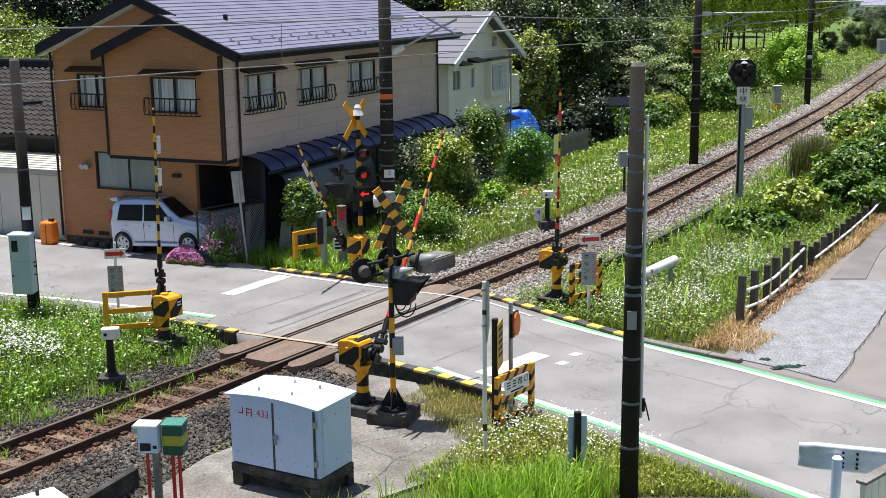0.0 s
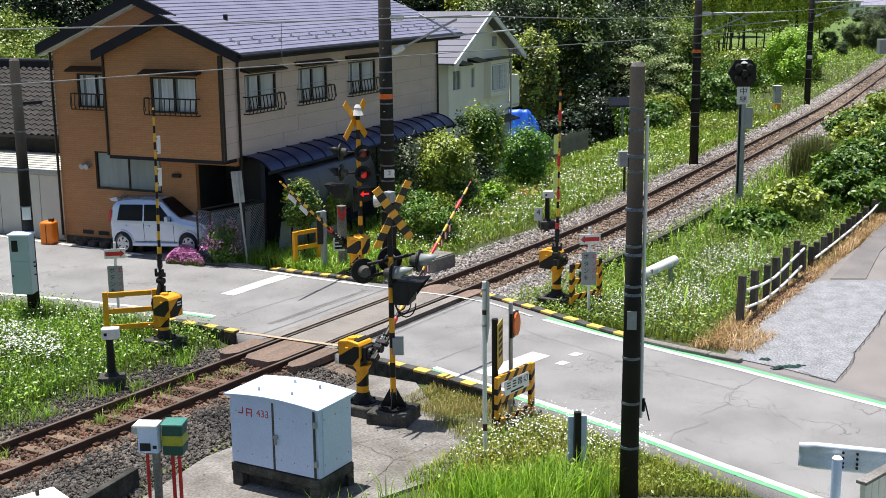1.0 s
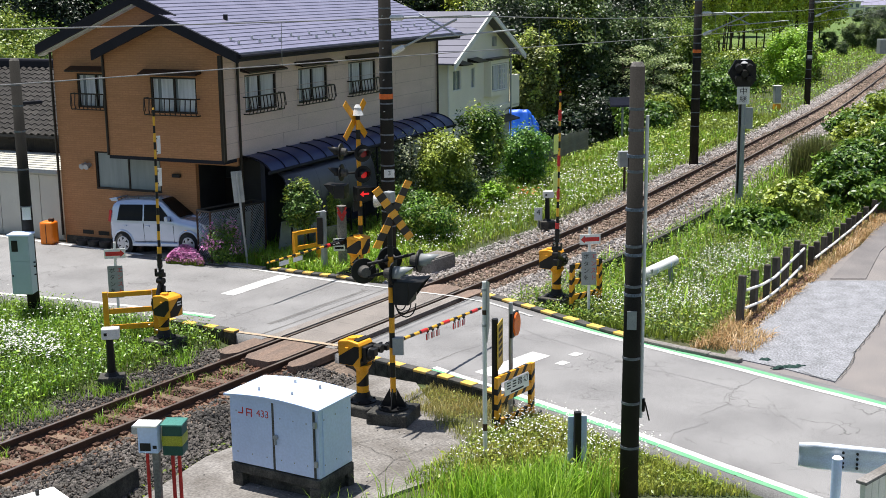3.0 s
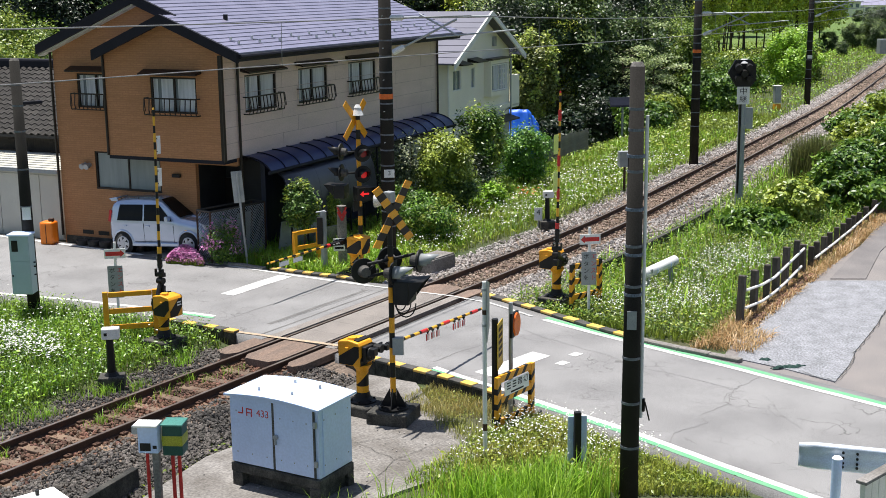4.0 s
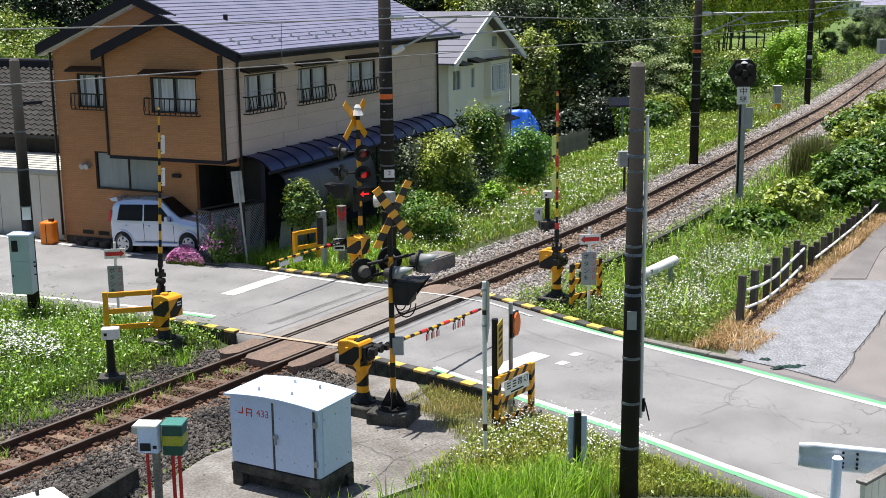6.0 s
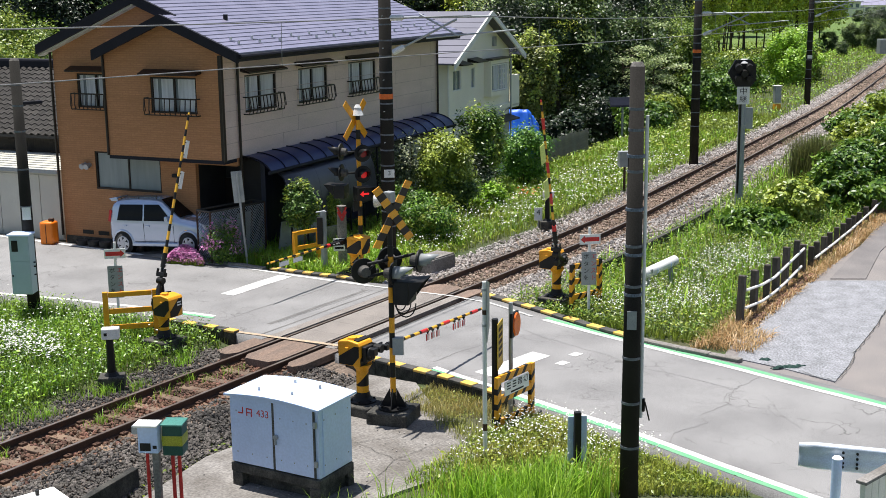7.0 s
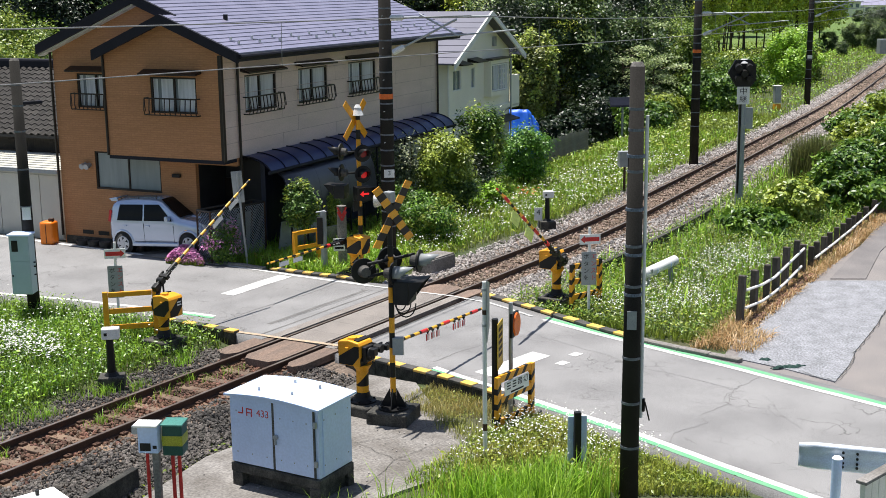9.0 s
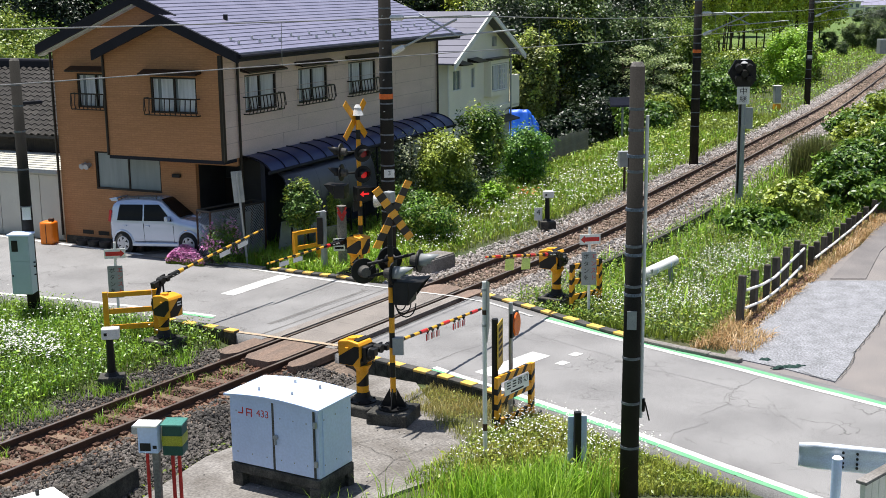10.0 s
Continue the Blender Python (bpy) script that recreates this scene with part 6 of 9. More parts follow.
    part("post", one_rod((0, 0, 0), (0, 0, 1.5), 0.05, seg=8), M_RUST, F)
    part("box_body", one_box((0, 0, 1.6), (0.5, 0.3, 0.6), None, 0.02), M_GREYPAINT, F)
    W = thing("white_box", pose(-12.72, -3.35, -0.52, 0, 0, -17), "white topped trackside box at the ballast edge", "cabinet")
    part("box_body", one_box((0, 0, 0.55), (1.5, 1.2, 1.1), None, 0.02), M_CABINET, W)
    part("box_lid", one_box((0, 0, 1.12), (1.6, 1.3, 0.05), None, 0.015), M_WHITE, W)
    part("lid_eye", one_rod((0.5, 0.5, 1.14), (0.5, 0.5, 1.22), 0.03, seg=8), M_BLACK, W)


def build_relay_signal():
    S = thing("relay_signal", pose(20.23, -2.05, -0.2), "grey relay signal post with a black lamp cluster and white sign", "railway signal")
    part("post", one_rod((0, 0, 0), (0, 0, 5.0), 0.14, 0.12, 14), M_GREYPAINT, S)
    f = Vector((-0.9, -0.44, 0)).normalized()
    q = f.to_track_quat("Y", "Z").to_matrix().to_4x4()
    bm = bmesh.new()
    prism(bm, [(-0.42, -0.25), (-0.25, -0.5), (0.25, -0.5), (0.55, 0), (0.3, 0.45), (-0.25, 0.45), (-0.42, 0.25)], -0.1, 0.14, "xz")
    bm.transform(Matrix.Translation((0, 0, 4.72)) @ q)
    h = part("signal_head", bm, M_BLACK, S, "black signal head")
    m = Matrix.Translation((0, 0, 4.72)) @ q
    for x, z in ((-0.18, 0.2), (0.2, 0.2), (-0.18, -0.18), (0.2, -0.18), (0.0, 0.0)):
        part("lamp_hood", one_rod(m @ Vector((x, 0.14, z)), m @ Vector((x, 0.42, z - 0.03)), 0.13, 0.12, 14), M_BLACK, h)
    part("cap", one_rod((0, 0, 5.05), (0, 0, 5.2), 0.2, 0.1, 12), M_PORC, S)
    part("sign_board", one_box(f * 0.16 + Vector((0, 0, 3.92)), (0.44, 0.02, 0.62), q), M_WHITE, S, "white board with black characters")
    r = Matrix.Translation(f * 0.175 + Vector((0, 0, 0))) @ q @ pose(0, 0, 0, 90, 0, 180)
    for s, z in (("中", 4.06), ("継", 3.78)):
        text("character", s, 0.27, Matrix.Translation((0, 0, z)) @ r, M_BLACK, S)
    part("cable_box", one_box(Vector((0.12, -0.2, 3.1)), (0.3, 0.16, 0.75), q, 0.02), M_GREYPAINT, S)
    part("cable", one_rod((-0.14, 0.02, 0.4), (-0.14, 0.02, 3.7), 0.04, seg=8), M_BLACK, S)
    return S


# ---- barriers, signs ----
def frame_fence(x0, y0, x1, y1, h, label, rails, striped=False, z=-0.12):
    d = Vector((x1 - x0, y1 - y0, 0))
    F = thing("safety_fence", pose(x0, y0, z, 0, 0, math.degrees(math.atan2(d.y, d.x))), label, "fence", "safety fences by the gates")
    L = d.length
    if striped:
        for x in (0, L):
            striped_bar(F, (x, 0, 0), (x, 0, h), 0.11, 0.08, 0.15, "post_band", 1.0)
        for zz in rails:
            striped_bar(F, (0.06, 0.0, zz), (L - 0.06, 0.0, zz), 0.13, 0.06, 0.13, "rail_band", 0.9)
    else:
        for x in (0, L):
            part("post", one_box((x, 0, h / 2), (0.12, 0.1, h), None, 0.012), M_YELLOW, F)
        for zz in rails:
            part("rail", one_box((L / 2, 0, zz), (L - 0.13, 0.07, 0.11), None, 0.01), M_YELLOW, F)
    return F


def bars(parent, x0, z0, w, h, n, y, material, vertical=False):
    """Writing too small to read, as plain bars."""
    for i in range(n):
        c = (x0, y, z0 - h * i) if not vertical else (x0 + h * i, y, z0)
        s = (w, 0.004, h * 0.55) if not vertical else (h * 0.5, 0.004, w)
        part("lettering_bar", one_box(c, s), material, parent)


def button_sign(x, y, rz, h, label, way=1):
    S = thing("sign_post", pose(x, y, -0.12, 0, 0, rz), label, "sign", "emergency button signs")
    part("post", one_rod((0, 0.03, 0), (0, 0.03, h), 0.035, seg=10), M_WHITE, S)
    b = part("arrow_board", one_box((0, -0.015, h - 0.28), (0.5, 0.02, 0.24), None, 0.004), M_WHITE, S, "white board with a red arrow")
    bm = bmesh.new()
    prism(bm, [(-0.23, 0), (-0.13, 0.09), (-0.13, 0.05), (0.22, 0.05), (0.22, -0.05), (-0.13, -0.05), (-0.13, -0.09)], -0.03, -0.026, "xz")
    bm.transform(Matrix.Translation((0, 0, h - 0.28)) @ Matrix.Diagonal((way, 1, 1, 1)))
    bmesh.ops.recalc_face_normals(bm, faces=bm.faces)
    part("arrow", bm, M_RED, b)
    part("notice_board", one_box((-0.02, -0.015, h - 0.98), (0.36, 0.02, 0.8), None, 0.004), M_GREYPAINT, S, "pale board with vertical writing")
    for x0, word, m in ((-0.09, "ボタンを", M_BLACK), (0.09, "エンスト", M_RED)):
        for j, ch in enumerate(word):
            text("character", ch, 0.14, pose(x0, -0.028, h - 0.7 - 0.17 * j, 90, 0, 0), m, S)
    return S


def build_signs():
    frame_fence(-4.4, 3.9, -3.62, 3.16, 1.2, "amber painted steel guard frame in weeds", (1.13, 0.75, 0.38))
    frame_fence(3.3, 4.75, 4.1, 4.55, 1.15, "amber painted steel guard frame beside the gate", (1.1, 0.68))
    frame_fence(3.12, -3.88, 4.05, -4.16, 1.22, "amber and black striped steel guard frame", (1.15, 0.78, 0.4), True)
    F = frame_fence(-4.72, -6.33, -3.64, -6.42, 0.98, "amber and black striped guard frame with a name board", (0.93, 0.55, 0.12), True)
    part("name_board", one_box((0.54, -0.045, 0.72), (0.78, 0.015, 0.26), None, 0.004), M_WHITE, F, "white board with black characters")
    for i, s in enumerate(("", "", "踏", "切")):
        if s:
            text("character", s, 0.15, pose(0.27 + 0.18 * i, -0.055, 0.76, 90, 0, 0), M_BLACK, F)
        else:
            for j in range(3):
                part("lettering_bar", one_box((0.27 + 0.18 * i, -0.055, 0.81 - 0.05 * j), (0.11, 0.004, 0.022)), M_BLACK, F)
    part("lettering_bar", one_box((0.54, -0.055, 0.63), (0.4, 0.004, 0.03)), M_BLACK, F)
    button_sign(-2.36, 5.73, -48, 1.78, "white post with a red arrow board and notice", -1)
    button_sign(2.96, -4.41, -48, 2.2, "white post with a red arrow board and notice")
    # white post with a board seen edge on
    S = thing("sign_post", pose(-6.02, -6.83, -0.12, 0, 0, 22), "white rusty post with a pale sign seen edge on", "sign")
    part("post", one_rod((0, 0, 0), (0, 0, 3.05), 0.038, seg=10), M_WHITE, S)
    bm = bmesh.new()
    prism(bm, [(-0.1, 2.05), (0.16, 2.25), (0.16, 3.0), (-0.1, 3.1)], -0.06, -0.045, "xz")
    part("sign_board", bm, M_GREYPAINT, S)
    for z in (2.3, 2.9):
        part("clamp", one_rod((0, 0, z), (0, 0, z + 0.04), 0.05, seg=10), M_GREY, S)
    part("rust_patch", one_rod((0, 0, 2.5), (0, 0, 2.58), 0.0395, seg=10), M_RUST, S)
    part("rust_patch", one_rod((0, 0, 0.5), (0, 0, 0.62), 0.0395, seg=10), M_RUST, S)
    Y = thing("sign_post", pose(-4.42, -6.1, -0.12, 0, 0, 19), "dark post with a narrow yellow notice seen edge on", "sign")
    part("post", one_rod((0, 0, 0), (0, 0, 1.95), 0.06, seg=12), M_BLACK, Y)
    part("sign_board", one_box((0.12, -0.07, 1.45), (0.5, 0.015, 0.85), None, 0.004), mat("dull_yellow", (0.62, 0.42, 0.04), (0.55, 0.36, 0.04), 4, 0.5), Y, "yellow notice board")
    bars(Y, 0.12, 1.75, 0.34, 0.12, 5, -0.08, M_RUST)
    O = thing("reflector_post", pose(-3.95, -6.16, -0.12, 0, 0, 8), "grey post with a round orange reflector", "reflector")
    part("post", one_rod((0, 0, 0), (0, 0, 2.15), 0.04, seg=12), M_GREY, O)
    part("backing", one_box((0.12, -0.02, 1.72), (0.34, 0.06, 0.46), None, 0.02), M_BLACK, O)
    bm = one_rod((0, 0, 0), (0, -0.03, 0), 0.2, 0.19, 28)
    bm.transform(Matrix.Translation((0.14, -0.05, 1.72)) @ Matrix.Diagonal((0.82, 1, 1.1, 1)))
    part("reflector", bm, mat("orange_reflector", (0.85, 0.16, 0.01), (0.78, 0.13, 0.01), 20, 0.3), O, "orange oval reflector")
    B = thing("marker_board", pose(-5.58, -8.31, -0.15, 0, 0, -48), "pale board behind a short black post in grass", "marker")
    part("post", one_box((0, -0.04, 0.5), (0.11, 0.1, 1.0), None, 0.012), M_BLACK, B)
    part("board", one_box((0.02, 0.04, 0.5), (0.32, 0.02, 0.8), None, 0.006), M_CABINET, B)
    # grey sign seen from behind
    K = thing("sign_post", pose(3.19, 6.42, -0.12, 0, -4, -50), "leaning grey post with a rectangular sign seen from behind", "sign")
    part("post", one_rod((0, 0, 0), (0, 0, 2.75), 0.035, seg=10), M_GREY, K)
    bd = part("sign_board", one_box((-0.02, 0.06, 2.3), (0.3, 0.02, 0.9), None, 0.006), M_GREY, K)
    for z in (2.0, 2.6):
        part("brace", one_box((-0.02, 0.04, z), (0.3, 0.02, 0.04)), M_GREY, bd)
    # post with dark cabinet, and red chevron post by the far gate
    C = thing("junction_post", pose(3.7, 4.05, -0.12, 0, 0, -50), "grey post with a dark narrow box", "junction box")
    part("post", one_rod((0, 0, 0), (0, 0, 1.72), 0.09, seg=12), M_GREYPAINT, C)
    part("box_body", one_box((-0.1, -0.06, 1.2), (0.16, 0.16, 0.75), None, 0.015), M_BLACK, C)
    part("bracket", one_rod((-0.2, 0, 1.7), (0.06, 0, 1.74), 0.02, seg=8), M_GREY, C)
    V = thing("warning_post", pose(4.24, 3.82, -0.12, 0, 0, -50), "white post marked with red chevrons", "marker post")
    part("post", one_rod((0, 0, 0), (0, 0, 1.82), 0.13, seg=16), M_CONC, V)
    for s in (-1, 1):
        for j in range(2):
            part("chevron", one_box((s * 0.06, -0.135, 1.55 - 0.0 + 0.12 * j), (0.05, 0.006, 0.28), Matrix.Rotation(s * 0.45, 4, "Y")), M_RED, V, "red chevron stroke")
    part("notice_board", one_box((-0.1, -0.16, 0.75), (0.32, 0.02, 0.36), None, 0.004), M_WHITE, V)
    bars(V, -0.1, 0.86, 0.24, 0.1, 3, -0.174, M_BLACK)


# ---- fences, guard rail, lot ----
def build_right_side():
    F = thing("post_fence", Matrix(), "dark wooden post fence with two white pipe rails", "fence")
    xs = [3.85, 4.96, 6.03, 6.9, 7.74, 8.75, 9.56, 10.47, 11.17, 11.97, 12.73, 13.52, 14.35, 15.11, 15.75, 16.7, 17.8, 19.0, 20.4]
    tops = [1.13, 1.04, 0.96, 0.97, 1.06, 1.06, 0.8, 0.57, 0.57, 0.57, 0.56, 0.57, 0.55, 0.57, 0.55, 0.5, 0.5, 0.55, 0.65]
    def fence_y(x):
        return -7.78 + 0.045 * (x - 3.9)
    for x, h in zip(xs, tops):
        bm = one_box((0, 0, (h - 0.45) / 2), (0.15, 0.15, h + 0.45), None, 0.014)
        p = part("fence_post", bm, M_WOOD, F)
        p.matrix_basis = pose(x, fence_y(x), 0, random.uniform(-2, 2), random.uniform(-2, 2), random.uniform(-15, 15))
    for run in ([(3.95, 0.78), (5.3, 0.62), (6.39, 0.57), (7.48, 0.64), (9.2, 0.75)], [(3.95, 0.36), (5.36, 0.2), (6.46, 0.18), (7.56, 0.21), (9.0, 0.31)], [(10.5, 0.24), (12.81, 0.23), (15.04, 0.24), (18.11, 0.31), (20.5, 0.5)], [(10.5, -0.16), (12.9, -0.15), (15.2, -0.1)]):
        for (xa, za), (xb, zb2) in zip(run, run[1:]):
            part("white_rail", one_rod((xa, fence_y(xa) - 0.1, za), (xb + 0.03, fence_y(xb) - 0.1, zb2), 0.032, seg=8), M_WHITE, F, "white pipe rail")
    # white pipe on stands
    C = thing("pipe_guard", pose(6.4, -4.75, -0.12, 0, 0, -9), "thick white pipe on two grey stands in flowers", "pipe")
    smooth(part("pipe", one_rod((-0.75, 0, 0.55), (0.75, 0, 0.66), 0.13, seg=18), M_WHITE, C))
    for x in (-0.3, 0.35):
        part("pipe_ring", one_rod((x, 0, 0.59 + x * 0.073), (x + 0.05, 0, 0.595 + x * 0.073), 0.135, seg=18), M_CABINET, C)
    for x in (-0.55, 0.55):
        part("stand", one_box((x, 0, 0.25), (0.08, 0.1, 0.5)), M_GREYPAINT, C)
        part("stand_head", one_box((x, 0.02, 0.6), (0.1, 0.3, 0.12), None, 0.02), M_GREY, C)
    # guard rail end
    G = thing("guard_rail", pose(-5.38, -12.45, -0.02, 0, 0, -75.5), "worn pale blue-grey steel guard rail end on a post", "guard rail")
    bm = bmesh.new()
    prof = [(-0.0, 0.2), (0.05, 0.16), (0.0, 0.06), (0.0, -0.06), (0.05, -0.16), (0.0, -0.2)]
    a = []
    for x in np.linspace(-0.55, 2.4, 16):
        k = 1.0 if x > -0.35 else 1.0 - (abs(x + 0.35) / 0.2) * 0.12
        a.append([bm.verts.new((x, 0.14 - p[0], 0.78 + p[1] * k)) for p in prof])
    for r, q in zip(a, a[1:]):
        for i in range(len(prof) - 1):
            bm.faces.new((r[i], q[i], q[i + 1], r[i + 1]))
    s = smooth(part("rail_beam", bm, mat("worn_guard_paint", (0.68, 0.76, 0.88), (0.50, 0.55, 0.63), 2.2, 0.45, 0.1, fine=0.15), G))
    md = s.modifiers.new("thick", "SOLIDIFY")
    md.thickness = 0.012
    part("post", one_rod((0, 0, -0.4), (0, 0, 0.82), 0.075, seg=18), M_CABINET, G)
    part("post_cap", one_rod((0, 0, 0.82), (0, 0, 0.85), 0.078, 0.05, 18), M_WHITE, G)
    for x in (-0.02, 0.18):
        for z in (0.66, 0.72, 0.8, 0.88):
            part("bolt", one_rod((x + 0.1, 0.1, z), (x + 0.1, 0.075, z), 0.02, seg=8), M_BLACK, G)
    W = thing("wooden_box", pose(-6.04, -13.03, -0.2, 0, 0, -14), "weathered pale plank post by the guard rail", "wooden post")
    for i in range(4):
        part("plank", one_box((0.2 * i, 0, 0.5), (0.19, 0.08, 1.0), None, 0.01), M_STUCCO, W)
    part("cap_board", one_box((0.3, 0, 1.02), (0.9, 0.16, 0.05), None, 0.01), M_CONC, W)
    # pale lot, kerb slab and path
    bm = bmesh.new()
    prism(bm, [(1.21, -8.66), (3.44, -8.1), (6.0, -8.0), (8.6, -7.95), (9.02, -8.29), (9.31, -8.79), (9.79, -9.65), (10.1, -10.25), (6.8, -10.35), (5.2, -10.5), (3.05, -10.61), (1.9, -10.76), (0.68, -10.81), (1.0, -9.8)], -0.12, 0.004, "xy")
    tagged(mesh_ob("pavement", bm, M_GRAVEL), "pale blue-grey rough gravel lot with a worn edge", "pavement", kind="structure")
    bm = bmesh.new()
    prism(bm, [(0.55, -8.7), (1.5, -8.3), (3.44, -8.0), (10.0, -7.9), (22, -8.0), (22, -24), (-3.0, -24), (-0.7, -13.5), (0.0, -11.0)], -0.14, -0.018, "xy")
    tagged(mesh_ob("pavement", bm, M_APRON), "pinkish grey worn concrete apron beside the lot", "pavement", kind="structure")
    bm = bmesh.new()
    prism(bm, [(9.3, -8.35), (14.0, -7.95), (22, -7.2), (22, -8.3), (13.4, -8.65), (9.75, -9.15)], -0.12, 0.006, "xy")
    tagged(mesh_ob("pavement", bm, M_SLAB), "dark grey concrete path beyond the lot", "pavement", kind="structure")
    # folded dark green netting on the lot's edge
    for x, y, l, w in ((1.12, -9.75, 0.8, 0.06), (1.38, -9.2, 0.26, 0.05)):
        N = thing("netting_roll", pose(x, y, 0.0, 0, 0, -68 + 30 * l), "crumpled dark green netting on the gravel", "netting")
        bm = bmesh.new()
        bmesh.ops.create_grid(bm, x_segments=26, y_segments=10, size=1)
        for v in bm.verts:
            u, q = v.co.x, v.co.y
            e = 1 - abs(u) ** 3 + 0.4 * noise.noise((u * 2.2, x, 3))
            h = max(0, 1 - q * q) * w * 0.9 * max(0.05, e) + 0.045 * noise.noise((u * 6 * l, q * 2.5 + x, 5))
            v.co = Vector((u * l / 2, q * w * e + 0.12 * l * noise.noise((u * 1.7, x, 8)), max(0.008, h)))
        s2 = part("netting", bm, mat("green_net", (0.02, 0.06, 0.05), (0.035, 0.085, 0.07), 8, 0.8, bump=0.5, bscale=60), N)
    # low concrete trough wall along the ballast
    T = thing("trough_wall", Matrix(), "low weathered concrete edging along the ballast", "edging")
    for i in range(9):
        x = 7.2 + i * 1.25
        part("edging_slab", one_box((0, 0, 0), (1.24, 0.14, 0.46), None, 0.015), M_CONC_DARK, T).matrix_basis = pose(x, -2.42 + track_y(x) * 0.9, -0.17, 0, 0, math.degrees(math.atan(np.interp(x, TRACK_X, TRACK_SLOPE))))
    U = thing("trough_wall", Matrix(), "short dark concrete edging in the ballast", "edging")
    part("edging_slab", one_box((-10.4, -2.62, -0.05), (1.3, 0.13, 0.36), Matrix.Rotation(radians(10), 4, "Z"), 0.015), M_CONC_DARK, U)
    # concrete pad round the signal
    bm = bmesh.new()
    prism(bm, [(-10.2, -3.1), (-8.4, -2.75), (-6.6, -3.0), (-4.5, -2.6), (-3.3, -2.5), (-3.25, -3.6), (-4.2, -4.6), (-4.5, -5.0), (-4.75, -5.6), (-5.6, -6.75), (-7.3, -6.6), (-8.6, -6.2), (-11.2, -5.4)], -0.3, -0.1, "xy")
    tagged(mesh_ob("pavement", bm, M_CONC), "worn brown-grey concrete pad with cracks", "pavement", kind="structure")


def build_pad_litter():
    rng = np.random.default_rng(8)
    bm = bmesh.new()
    for i in range(130):
        x, y = rng.uniform(-10.5, -4.8), rng.uniform(-6.6, -3.2)
        r = rng.uniform(0.006, 0.024)
        m = pose(x, y, -0.1 + r * 0.4, rng.uniform(0, 90), rng.uniform(0, 90), 0) @ Matrix.Diagonal((r, r * 0.8, r * 0.6, 1))
        bmesh.ops.create_icosphere(bm, subdivisions=1, radius=1, matrix=m)
    tagged(mesh_ob("loose_gravel", bm, M_STONE), "loose small stones on the concrete pad", "gravel", kind="stuff")
    for k, pts in enumerate(([(-7.0, -3.2), (-6.6, -4.6), (-6.9, -5.6), (-6.5, -6.6)], [(-10.0, -4.9), (-8.3, -5.9), (-6.9, -5.6), (-5.4, -5.9)], [(-6.6, -4.6), (-5.7, -5.1), (-4.8, -5.3)])):
        fine = []
        for (x0, y0), (x1, y1) in zip(pts, pts[1:]):
            for i in range(10):
                x, y = x0 + (x1 - x0) * i / 10, y0 + (y1 - y0) * i / 10
                fine.append((x + 0.08 * noise.noise((x * 4, y * 4, k)), y + 0.08 * noise.noise((x * 4, y * 4, k + 5))))
        paint("pad_crack", fine, 0.008, M_CONC_DARK, "dark crack in the concrete pad", -0.085)


